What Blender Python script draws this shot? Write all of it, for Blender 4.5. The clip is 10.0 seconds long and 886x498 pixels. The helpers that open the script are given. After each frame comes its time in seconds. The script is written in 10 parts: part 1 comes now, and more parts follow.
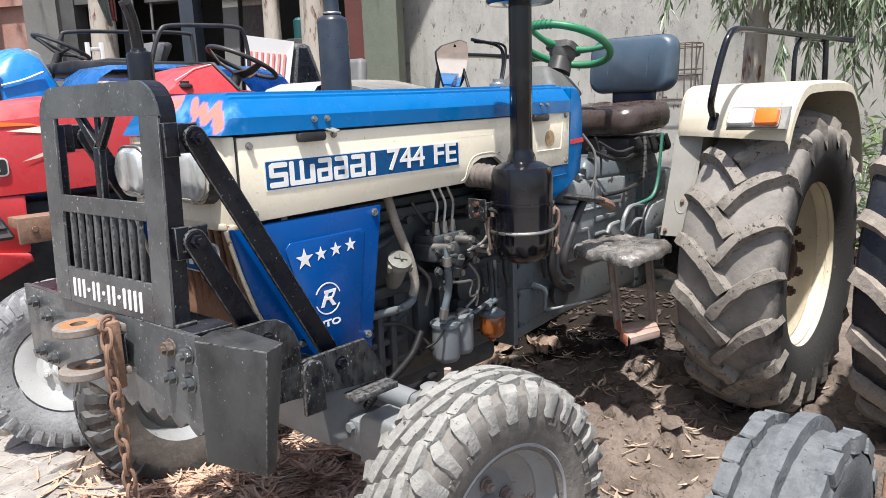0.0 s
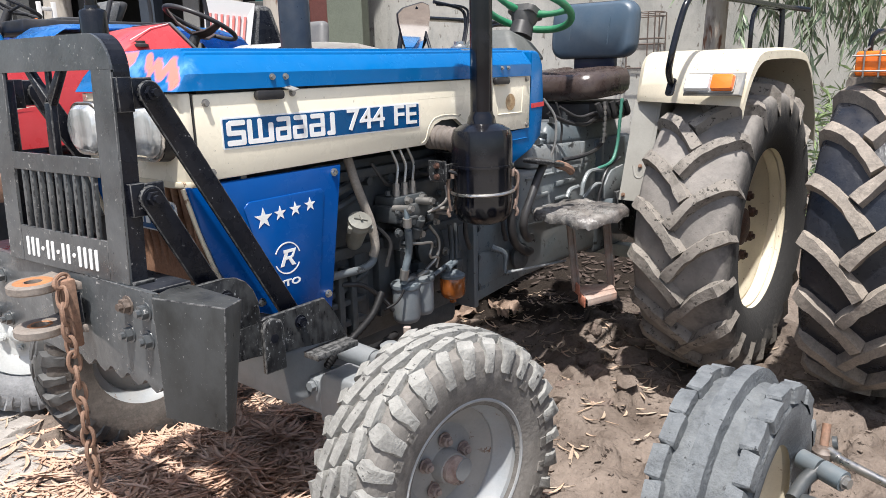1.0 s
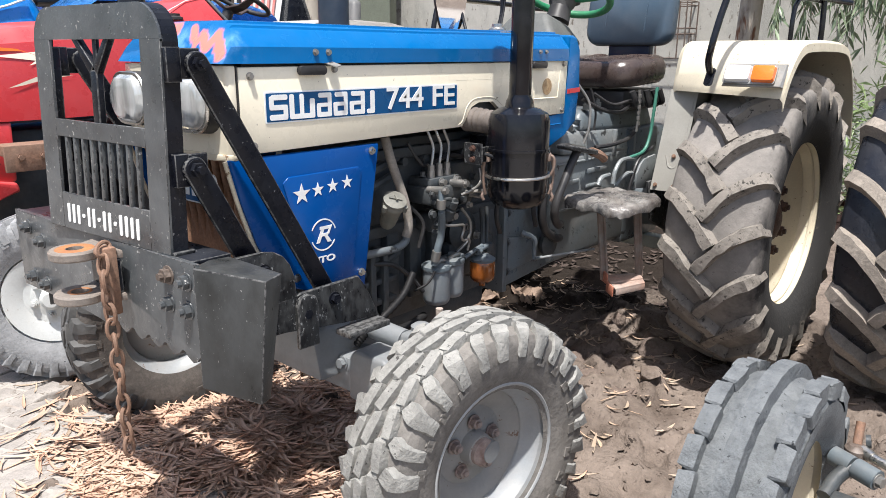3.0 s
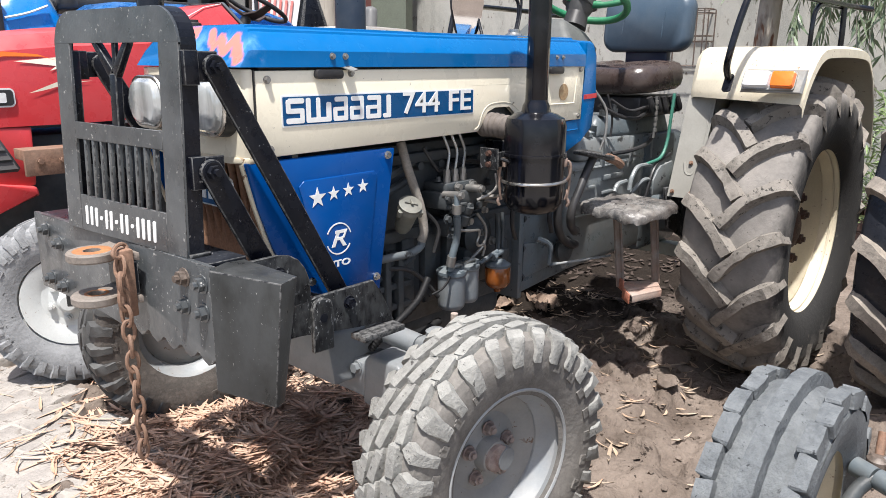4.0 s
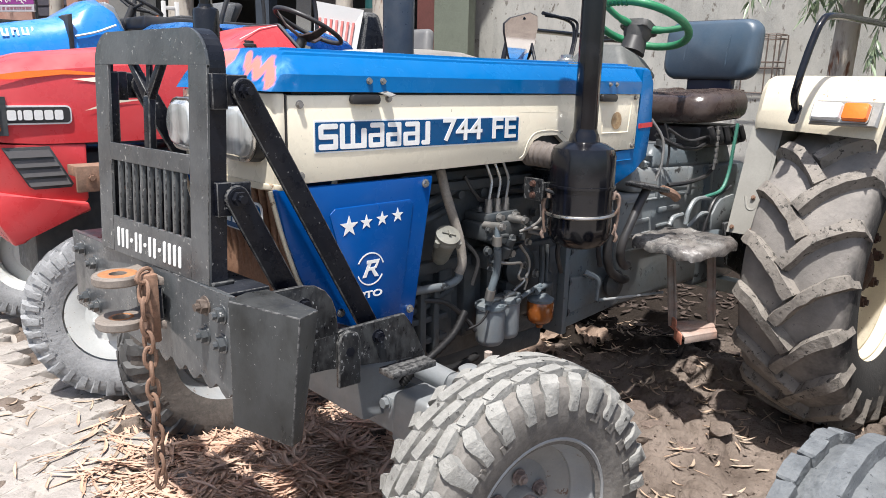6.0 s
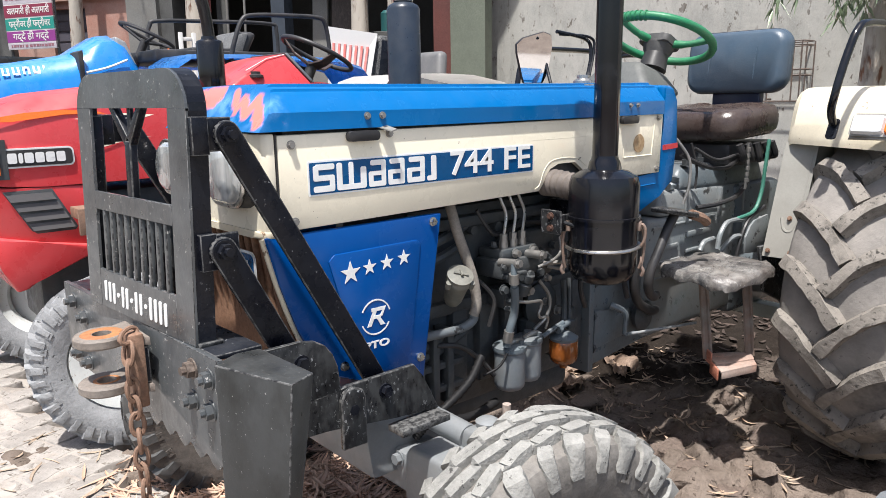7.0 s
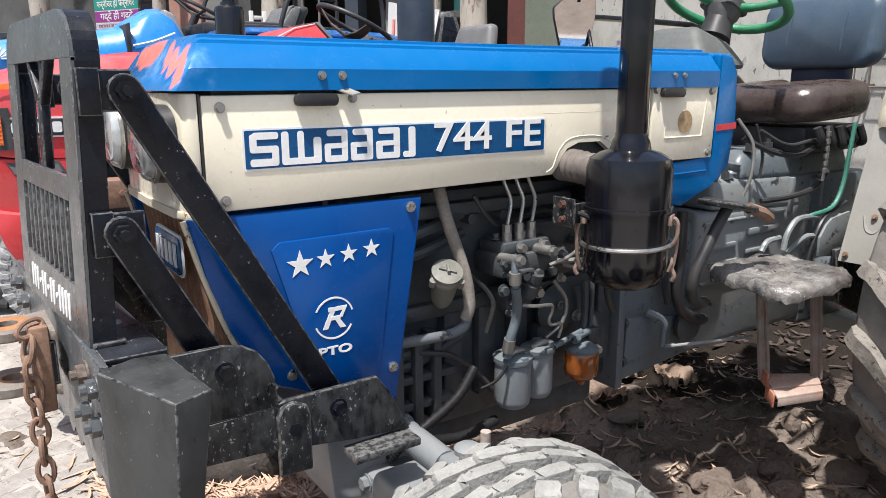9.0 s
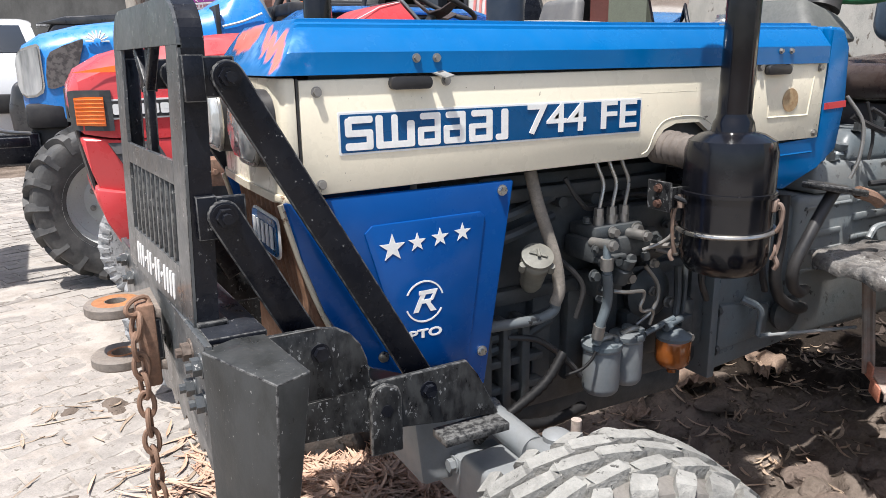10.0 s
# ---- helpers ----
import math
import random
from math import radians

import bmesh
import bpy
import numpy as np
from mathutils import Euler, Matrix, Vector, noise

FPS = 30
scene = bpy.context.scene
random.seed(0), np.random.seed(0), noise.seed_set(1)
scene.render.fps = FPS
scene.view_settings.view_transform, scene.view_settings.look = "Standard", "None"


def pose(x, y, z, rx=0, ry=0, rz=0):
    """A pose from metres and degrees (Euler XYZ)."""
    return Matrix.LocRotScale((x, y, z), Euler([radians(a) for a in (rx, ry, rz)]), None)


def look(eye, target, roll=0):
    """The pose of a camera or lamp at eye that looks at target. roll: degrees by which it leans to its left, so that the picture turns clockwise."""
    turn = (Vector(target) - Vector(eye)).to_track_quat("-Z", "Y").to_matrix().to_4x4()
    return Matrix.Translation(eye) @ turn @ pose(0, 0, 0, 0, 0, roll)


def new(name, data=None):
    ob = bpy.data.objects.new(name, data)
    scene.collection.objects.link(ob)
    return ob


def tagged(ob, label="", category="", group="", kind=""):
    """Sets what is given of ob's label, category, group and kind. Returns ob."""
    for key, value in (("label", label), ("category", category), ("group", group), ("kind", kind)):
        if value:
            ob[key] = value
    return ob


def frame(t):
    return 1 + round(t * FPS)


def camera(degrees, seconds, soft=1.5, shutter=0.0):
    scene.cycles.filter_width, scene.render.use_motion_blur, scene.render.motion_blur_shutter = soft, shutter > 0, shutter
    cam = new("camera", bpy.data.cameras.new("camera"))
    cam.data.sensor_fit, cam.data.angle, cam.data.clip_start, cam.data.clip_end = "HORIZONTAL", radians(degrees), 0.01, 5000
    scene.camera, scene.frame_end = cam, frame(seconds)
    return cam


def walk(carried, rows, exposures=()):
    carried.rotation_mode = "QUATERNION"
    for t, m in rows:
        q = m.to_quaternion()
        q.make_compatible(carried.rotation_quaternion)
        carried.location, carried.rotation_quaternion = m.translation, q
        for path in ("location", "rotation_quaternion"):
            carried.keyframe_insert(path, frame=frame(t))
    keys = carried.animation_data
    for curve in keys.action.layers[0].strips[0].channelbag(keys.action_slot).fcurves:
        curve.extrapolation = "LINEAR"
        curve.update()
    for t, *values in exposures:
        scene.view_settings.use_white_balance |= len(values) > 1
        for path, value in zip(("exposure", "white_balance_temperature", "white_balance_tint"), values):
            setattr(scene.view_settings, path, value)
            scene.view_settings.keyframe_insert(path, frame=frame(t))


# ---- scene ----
cam = camera(62.7, 10.0, 0.4)
PATH = [
    (0, (-1.284, -1.882, 1.366), (0.159, -0.556, 0.965), -2.2),
    (0.5, (-1.288, -1.909, 1.355), (0.18, -0.623, 0.918), -1.5),
    (1, (-1.293, -1.912, 1.342), (0.196, -0.668, 0.858), -1.5),
    (1.5, (-1.298, -1.913, 1.338), (0.184, -0.661, 0.85), -1.2),
    (2, (-1.314, -1.904, 1.34), (0.154, -0.63, 0.869), -0.8),
    (2.5, (-1.327, -1.883, 1.342), (0.147, -0.627, 0.842), -0.0),
    (3.8, (-1.33, -1.855, 1.314), (0.092, -0.556, 0.775), 0.6),
    (4, (-1.327, -1.86, 1.322), (0.106, -0.558, 0.819), 0.4),
    (4.5, (-1.324, -1.873, 1.328), (0.107, -0.561, 0.848), -0.4),
    (5, (-1.309, -1.895, 1.327), (0.112, -0.566, 0.864), 0.4),
    (5.5, (-1.271, -1.902, 1.321), (0.1, -0.529, 0.836), 2.3),
    (6, (-1.21, -1.835, 1.336), (0.118, -0.409, 0.884), 1.3),
    (6.2, (-1.187, -1.803, 1.345), (0.147, -0.373, 0.926), 1.1),
    (7.3, (-0.978, -1.737, 1.37), (0.287, -0.238, 0.978), -1.3),
    (7.5, (-0.901, -1.737, 1.364), (0.366, -0.231, 1.006), -0.6),
    (8, (-0.76, -1.753, 1.353), (0.446, -0.201, 0.988), -2.7),
    (8.5, (-0.695, -1.714, 1.337), (0.539, -0.192, 0.936), -1.9),
    (9, (-0.685, -1.642, 1.311), (0.413, -0.03, 0.871), -0.2),
    (9.5, (-0.713, -1.605, 1.304), (0.204, 0.106, 0.826), -0.1),
    (10, (-0.705, -1.609, 1.324), (0.209, 0.097, 0.823), -0.9),
]
walk(cam, [(t, look(eye, target, roll)) for t, eye, target, roll in PATH], [(0, 0.72), (6, 0.71), (10, 0.62)])

# ---- light ----
SUN_FROM = Vector((-0.28, -0.17, 0.945)).normalized()
world = bpy.data.worlds.new("sky")
scene.world = world
world.use_nodes = True
wn = world.node_tree
sky = wn.nodes.new("ShaderNodeTexSky")
sky.sky_type, sky.sun_disc = "NISHITA", False
sky.sun_elevation = math.asin(SUN_FROM.z)
sky.sun_rotation = math.atan2(SUN_FROM.x, SUN_FROM.y)
sky.air_density, sky.dust_density = 1.0, 3.0
wn.links.new(sky.outputs[0], wn.nodes["Background"].inputs[0])
wn.nodes["Background"].inputs[1].default_value = 0.12
sun_data = bpy.data.lights.new("sun", "SUN")
sun_data.energy, sun_data.angle, sun_data.color = 4.8, radians(1.2), (1.0, 0.975, 0.95)
sun = new("sun", sun_data)
sun.matrix_world = look((0, 0, 12), Vector((0, 0, 12)) - SUN_FROM)

# ---- materials ----


def link(t, a, b):
    t.links.new(a, b)


def paint(name, base, rough=0.5, metal=0.0, second=None, big=0.0, size=2.0, dust=None, dust_amount=0.0, dust_size=6.0,
          dust_sharp=0.15, bump=0.0, bump_size=120.0, specks=None, speck_amount=0.0, speck_size=60.0, coat=0.0, up_dust=0.0,
          stretch=(1, 1, 1), rough_var=0.12, vary=0.0, spec=0.5, grain=None, grain_size=115.0, transmission=0.0, ior=1.45, dark_patch=None):
    """A painted or raw surface: broad tone shifts, dust in patches and on upward faces, sharp flecks of wear, fine relief."""
    m = bpy.data.materials.new(name)
    m.use_nodes = True
    t = m.node_tree
    p = t.nodes["Principled BSDF"]
    co = t.nodes.new("ShaderNodeTexCoord")
    mp = t.nodes.new("ShaderNodeMapping")
    mp.inputs["Scale"].default_value = stretch
    link(t, co.outputs["Object"], mp.inputs[0])

    def noise_tex(scale, detail=4.0, rough_=0.6):
        n = t.nodes.new("ShaderNodeTexNoise")
        n.inputs["Scale"].default_value, n.inputs["Detail"].default_value, n.inputs["Roughness"].default_value = scale, detail, rough_
        link(t, mp.outputs[0], n.inputs["Vector"])
        return n.outputs["Fac"]

    def ramp(fac, lo, hi):
        r = t.nodes.new("ShaderNodeMapRange")
        r.inputs["From Min"].default_value, r.inputs["From Max"].default_value = lo, hi
        link(t, fac, r.inputs["Value"])
        return r.outputs[0]

    def mul(a, b):
        n = t.nodes.new("ShaderNodeMath")
        n.operation = "MULTIPLY"
        for i, v in enumerate((a, b)):
            if isinstance(v, (int, float)):
                n.inputs[i].default_value = v
            else:
                link(t, v, n.inputs[i])
        return n.outputs[0]

    def mix(fac, a, b):
        n = t.nodes.new("ShaderNodeMix")
        n.data_type = "RGBA"
        for s, v in (("Factor", fac), ("A", a), ("B", b)):
            sock = [i for i in n.inputs if i.name == s and (i.type == "RGBA") == (s != "Factor")][0]
            if isinstance(v, (int, float)):
                sock.default_value = v
            elif isinstance(v, (tuple, list)):
                sock.default_value = (*v[:3], 1)
            else:
                link(t, v, sock)
        return [o for o in n.outputs if o.type == "RGBA"][0]

    col = base
    second = second or tuple(c * 0.72 for c in base)
    col = mix(mul(ramp(noise_tex(size), 0.35, 0.7), max(big, 0.12)), col, second)
    g_ = (0.6 if rough > 0.5 else 0.14) if grain is None else grain
    if g_:
        col = mix(mul(ramp(noise_tex(grain_size, 6.0, 0.75), 0.42, 0.62), g_), col, tuple(c * 0.45 for c in base))
        col = mix(mul(ramp(noise_tex(grain_size * 0.31, 5.0, 0.7), 0.5, 0.68), g_ * 0.8), col, tuple(min(1, c * 1.5) for c in second))
    if vary:
        oi = t.nodes.new("ShaderNodeObjectInfo")
        gi = t.nodes.new("ShaderNodeNewGeometry")
        add = t.nodes.new("ShaderNodeMath")
        add.operation = "ADD"
        link(t, oi.outputs["Random"], add.inputs[0])
        link(t, gi.outputs["Random Per Island"], add.inputs[1])
        frac = t.nodes.new("ShaderNodeMath")
        frac.operation = "FRACT"
        link(t, add.outputs[0], frac.inputs[0])
        col = mix(mul(frac.outputs[0], vary), col, tuple(c * 0.45 for c in second))
    rough_out = ramp(noise_tex(size * 4), 0.3, 0.7)
    rr = t.nodes.new("ShaderNodeMapRange")
    link(t, rough_out, rr.inputs["Value"])
    rr.inputs["To Min"].default_value, rr.inputs["To Max"].default_value = max(rough - rough_var, 0.03), min(rough + rough_var, 1)
    rough_sock = rr.outputs[0]
    if dust and (dust_amount or up_dust):
        f = ramp(noise_tex(dust_size, 6.0, 0.65), 0.56 - dust_sharp - dust_amount * 0.25, 0.56 + dust_sharp - dust_amount * 0.25)
        f = mul(f, min(1.0, dust_amount * 1.2)) if dust_amount else None
        if up_dust:
            g = t.nodes.new("ShaderNodeNewGeometry")
            s = t.nodes.new("ShaderNodeSeparateXYZ")
            link(t, g.outputs["Normal"], s.inputs[0])
            u = mul(mul(ramp(s.outputs["Z"], 0.3, 0.95), up_dust), ramp(noise_tex(dust_size * 2.3, 5.0), 0.3, 0.6))
            if f is None:
                f = u
            else:
                mx = t.nodes.new("ShaderNodeMath")
                mx.operation = "MAXIMUM"
                link(t, f, mx.inputs[0]), link(t, u, mx.inputs[1])
                f = mx.outputs[0]
        col = mix(f, col, dust)
        mr = t.nodes.new("ShaderNodeMapRange")
        link(t, f, mr.inputs["Value"])
        link(t, rough_sock, mr.inputs["To Min"])
        mr.inputs["To Max"].default_value = 0.9
        rough_sock = mr.outputs[0]
    # a tone laid over the colour within a ragged radius
    if dark_patch:
        pos, radius, tone = dark_patch
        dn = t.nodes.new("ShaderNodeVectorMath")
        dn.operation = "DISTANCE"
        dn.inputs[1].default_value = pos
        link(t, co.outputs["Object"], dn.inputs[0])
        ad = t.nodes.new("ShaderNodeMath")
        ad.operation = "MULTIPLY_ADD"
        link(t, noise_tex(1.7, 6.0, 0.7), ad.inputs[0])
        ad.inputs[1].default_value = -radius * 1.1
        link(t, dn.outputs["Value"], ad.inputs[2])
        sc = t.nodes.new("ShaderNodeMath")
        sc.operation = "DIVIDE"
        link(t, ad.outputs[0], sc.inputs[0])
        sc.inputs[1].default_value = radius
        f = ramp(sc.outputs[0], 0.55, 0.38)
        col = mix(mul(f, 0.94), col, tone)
    if specks:
        f = ramp(noise_tex(speck_size, 3.0, 0.7), 0.68 - speck_amount * 0.15, 0.72 - speck_amount * 0.15)
        f2 = ramp(noise_tex(size * 2.7, 2.0), 0.42, 0.6)
        col = mix(mul(f, f2), col, specks)
    link(t, col, p.inputs["Base Color"]) if not isinstance(col, tuple) else None
    link(t, rough_sock, p.inputs["Roughness"])
    p.inputs["Specular IOR Level"].default_value = spec
    p.inputs["Metallic"].default_value = metal
    p.inputs["Coat Weight"].default_value = coat
    p.inputs["Coat Roughness"].default_value = 0.08
    p.inputs["Transmission Weight"].default_value = transmission
    p.inputs["IOR"].default_value = ior
    if bump:
        b = t.nodes.new("ShaderNodeBump")
        b.inputs["Strength"].default_value, b.inputs["Distance"].default_value = 1.0, bump
        link(t, noise_tex(bump_size, 5.0, 0.6), b.inputs["Height"])
        link(t, b.outputs[0], p.inputs["Normal"])
    return m


DUST = (0.36, 0.31, 0.25)
BLUE = paint("blue_paint", (0.0, 0.118, 0.338), 0.20, spec=0.22, coat=0.08, second=(0.0, 0.092, 0.285), big=0.4, size=3, dust=(0.10, 0.24, 0.45),
             dust_amount=0.03, dust_size=9, dust_sharp=0.06, up_dust=0.08, bump=0.0002, bump_size=9, grain=0.05)
# Copy of the bonnet blue, deepened for the shade on the upright panel.
PANEL_BLUE = paint("deep_panel_blue", (0.0, 0.066, 0.275), 0.22, spec=0.25, coat=0.1, second=(0.0, 0.050, 0.23), big=0.5, size=3, dust=(0.08, 0.18, 0.36), dust_amount=0.04, dust_size=9, bump=0.0002, bump_size=9, grain=0.05)
BLUE_FLAT = paint("label_blue", (0.002, 0.070, 0.20), 0.3, spec=0.3, coat=0.1, big=0.2)
CREAM = paint("cream_paint", (0.82, 0.755, 0.60), 0.28, coat=0.35, second=(0.74, 0.665, 0.51), big=0.3, size=3, grain=0.05, dust=(0.50, 0.44, 0.35),
              dust_amount=0.06, dust_size=7, specks=(0.12, 0.09, 0.07), speck_amount=0.05, speck_size=45)
CREAM_OLD = paint("weathered_cream_paint", (0.72, 0.65, 0.50), 0.36, coat=0.15, second=(0.60, 0.53, 0.39), big=0.4, size=3, dust=(0.45, 0.38, 0.29),
                  dust_amount=0.25, dust_size=5, specks=(0.20, 0.12, 0.07), speck_amount=0.2, speck_size=40, up_dust=0.2)
WHITE = paint("white_print", (0.82, 0.82, 0.80), 0.4, big=0.1, dust=DUST, dust_amount=0.08)
CORAL = paint("faded_coral_paint", (0.80, 0.16, 0.13), 0.4, second=(0.75, 0.28, 0.24), big=0.8, size=14, dust=(0.55, 0.5, 0.5), dust_amount=0.25, dust_size=18)
BLACK = paint("black_paint", (0.0045, 0.0050, 0.0085), 0.27, spec=0.26, second=(0.010, 0.012, 0.018), big=0.8, size=5, dust=(0.060, 0.064, 0.070), dust_amount=0.08,
              dust_size=9, dust_sharp=0.10, specks=(0.30, 0.30, 0.30), speck_amount=0.16, speck_size=85, up_dust=0.25, bump=0.0010, bump_size=55)
BLACK_WORN = paint("scuffed_black_paint", (0.007, 0.007, 0.008), 0.30, spec=0.3, second=(0.018, 0.019, 0.021), big=0.9, size=6, dust=(0.10, 0.105, 0.105), dust_amount=0.22, dust_size=34, dust_sharp=0.09,
                   specks=(0.24, 0.245, 0.25), speck_amount=0.56, speck_size=120, stretch=(1, 1, 0.55), up_dust=0.3, bump=0.0008, bump_size=60)
WORN_EDGE = paint("scuffed_edge", (0.026, 0.026, 0.027), 0.45, second=(0.012, 0.012, 0.013), big=0.9, size=14, dust=(0.30, 0.30, 0.29), dust_amount=0.26, dust_size=75, dust_sharp=0.07)
BLACK_GLOSS = paint("gloss_black_paint", (0.003, 0.003, 0.005), 0.16, spec=0.45, coat=0.2, second=(0.012, 0.013, 0.016), big=0.5, dust=(0.09, 0.09, 0.09),
                    dust_amount=0.03, dust_size=12, dust_sharp=0.05, grain=0.03, up_dust=0.05)
BLACK_PLASTIC = paint("black_plastic", (0.018, 0.018, 0.02), 0.4, big=0.4, dust=(0.15, 0.14, 0.13), dust_amount=0.2, up_dust=0.2)
RED = paint("red_paint", (0.57, 0.036, 0.042), 0.26, coat=0.3, second=(0.60, 0.070, 0.076), big=0.5, size=3, dust=(0.62, 0.20, 0.19), dust_amount=0.10,
            dust_size=3, dust_sharp=0.3, up_dust=0.30, grain=0.06)
SKY_BLUE = paint("bright_blue_paint", (0.0, 0.215, 0.62), 0.22, coat=0.5, second=(0.01, 0.16, 0.55), big=0.4, dust=(0.35, 0.45, 0.6), dust_amount=0.1, up_dust=0.3)
ORANGE = paint("orange_lens", (0.85, 0.17, 0.01), 0.15, coat=0.7, big=0.3, size=20, bump=0.0012, bump_size=60)
CLEAR = paint("clear_lens", (0.80, 0.82, 0.84), 0.12, coat=0.6, big=0.25, size=18, bump=0.0015, bump_size=90, dust=DUST, dust_amount=0.12)
REFLECTOR = paint("silvered_reflector", (0.92, 0.92, 0.90), 0.35, metal=0.55, big=0.3, size=20)
# Black paint with dust and the front faces' sheen put into its grey.
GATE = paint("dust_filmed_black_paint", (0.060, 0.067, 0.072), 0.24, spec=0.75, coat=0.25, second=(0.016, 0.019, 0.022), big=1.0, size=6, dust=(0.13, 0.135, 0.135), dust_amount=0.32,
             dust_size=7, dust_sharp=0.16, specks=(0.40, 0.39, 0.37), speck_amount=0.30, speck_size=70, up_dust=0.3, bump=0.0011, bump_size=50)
# Opaque lens: the bowl's bright and dark reflections are painted as upright streaks.
HEAD_GLASS = paint("ribbed_headlight_glass", (0.66, 0.68, 0.68), 0.08, coat=1.0, metal=0.25, second=(0.20, 0.215, 0.22), grain=0.0, big=0.9, size=16, bump=0.0030, bump_size=40, stretch=(1, 1, 0.15))
CHROME = paint("dull_chrome", (0.62, 0.61, 0.58), 0.28, metal=1.0, big=0.5, size=20, dust=(0.3, 0.24, 0.18), dust_amount=0.25, dust_size=20)
STEEL = paint("worn_steel", (0.36, 0.355, 0.34), 0.38, metal=0.75, big=0.6, size=12, dust=(0.24, 0.19, 0.15), dust_amount=0.22, dust_size=22)
RUST = paint("rusty_steel", (0.19, 0.10, 0.062), 0.75, second=(0.25, 0.14, 0.09), big=0.9, size=16, dust=(0.21, 0.155, 0.12), dust_amount=0.35, dust_size=14,
             bump=0.001, bump_size=130)
RUST_ORANGE = paint("bright_rust", (0.46, 0.21, 0.08), 0.7, second=(0.28, 0.11, 0.05), big=0.9, size=12, bump=0.0008, bump_size=90)
RUST_DARK = paint("dark_rusty_nuts", (0.062, 0.033, 0.026), 0.7, second=(0.115, 0.058, 0.040), big=0.9, size=30, bump=0.0008, bump_size=150)
GREY = paint("grey_machine_paint", (0.112, 0.142, 0.160), 0.34, second=(0.055, 0.064, 0.074), big=0.7, size=6, dust=(0.22, 0.21, 0.19), dust_amount=0.22, dust_size=6,
             up_dust=0.35, bump=0.0014, bump_size=34, specks=(0.02, 0.02, 0.02), speck_amount=0.5, speck_size=22)
GREY_DARK = paint("dark_cast_iron", (0.050, 0.060, 0.067), 0.42, second=(0.021, 0.025, 0.028), big=0.9, size=9, dust=(0.13, 0.12, 0.105), dust_amount=0.22, dust_size=14,
                  up_dust=0.30, bump=0.0016, bump_size=55)
GREY_LIGHT = paint("light_grey_paint", (0.27, 0.29, 0.30), 0.38, second=(0.20, 0.215, 0.22), big=0.6, size=5, dust=(0.33, 0.30, 0.26), dust_amount=0.25, up_dust=0.3,
                   specks=(0.1, 0.07, 0.05), speck_amount=0.15)
AXLE_GREY = paint("axle_grey_paint", (0.205, 0.222, 0.235), 0.35, coat=0.1, second=(0.095, 0.105, 0.11), big=0.5, size=5, dust=(0.25, 0.23, 0.2), dust_amount=0.2, up_dust=0.2)
ALU = paint("dirty_aluminium", (0.38, 0.38, 0.36), 0.4, metal=0.6, second=(0.2, 0.19, 0.17), big=0.8, size=12, dust=(0.2, 0.17, 0.13), dust_amount=0.35, dust_size=14,
            bump=0.0006, bump_size=80)
BEIGE_HOSE = paint("sun_bleached_hose", (0.36, 0.32, 0.27), 0.7, second=(0.17, 0.15, 0.13), big=0.9, size=14, dust=(0.10, 0.09, 0.08), dust_amount=0.3, dust_size=15)
AMBER = paint("amber_bowl", (0.30, 0.095, 0.022), 0.12, coat=0.5, second=(0.28, 0.07, 0.012), big=0.8, size=10, transmission=0.25)
LUG_DUST = paint("dusty_tyre_lugs", (0.145, 0.130, 0.112), 0.85, second=(0.08, 0.072, 0.063), big=0.9, size=14, dust=(0.30, 0.27, 0.235), dust_amount=0.5, dust_size=14, dust_sharp=0.08,
                 specks=(0.045, 0.041, 0.036), speck_amount=0.75, speck_size=40, up_dust=0.4, bump=0.0035, bump_size=60)
RUBBER = paint("dusty_rubber", (0.048, 0.045, 0.042), 0.75, second=(0.075, 0.070, 0.065), big=0.8, size=5, dust=(0.29, 0.265, 0.24), dust_amount=0.85, dust_size=7,
               dust_sharp=0.35, up_dust=0.5, bump=0.0025, bump_size=55, specks=(0.34, 0.30, 0.25), speck_amount=0.25, speck_size=28)
RUBBER_GREY = paint("dust_caked_rubber", (0.16, 0.157, 0.147), 0.85, second=(0.23, 0.225, 0.21), big=0.9, size=9, dust=(0.33, 0.325, 0.30), dust_amount=0.6,
                    dust_size=9, dust_sharp=0.3, up_dust=0.4, bump=0.004, bump_size=110, specks=(0.06, 0.057, 0.053), speck_amount=0.45, speck_size=55)
RUBBER_SIDE = paint("dusty_tyre_wall", (0.085, 0.079, 0.072), 0.75, second=(0.135, 0.127, 0.117), big=0.9, size=6, dust=(0.27, 0.25, 0.225), dust_amount=0.45, dust_size=16, dust_sharp=0.25,
                    up_dust=0.2, bump=0.0025, bump_size=70)
RUBBER_WET = paint("black_rubber", (0.010, 0.012, 0.018), 0.30, second=(0.018, 0.021, 0.028), big=0.7, size=5, grain=0.2, dust=(0.16, 0.14, 0.12), dust_amount=0.06, dust_size=6,
                   up_dust=0.15, bump=0.0015, bump_size=60)
RUBBER_PALE = paint("pale_dusty_rubber", (0.12, 0.125, 0.13), 0.7, second=(0.20, 0.205, 0.21), big=0.9, size=6, dust=(0.36, 0.365, 0.37), dust_amount=0.6, dust_size=8,
                    dust_sharp=0.3, up_dust=0.4, bump=0.003, bump_size=70, specks=(0.05, 0.052, 0.055), speck_amount=0.3, speck_size=50)
RUBBER_SLATE = paint("slate_grey_rubber", (0.042, 0.049, 0.056), 0.6, second=(0.075, 0.084, 0.092), big=0.9, size=7, dust=(0.23, 0.242, 0.245), dust_amount=0.5,
                     dust_size=14, dust_sharp=0.25, up_dust=0.5, bump=0.006, bump_size=85, specks=(0.03, 0.033, 0.036), speck_amount=0.35, speck_size=60)
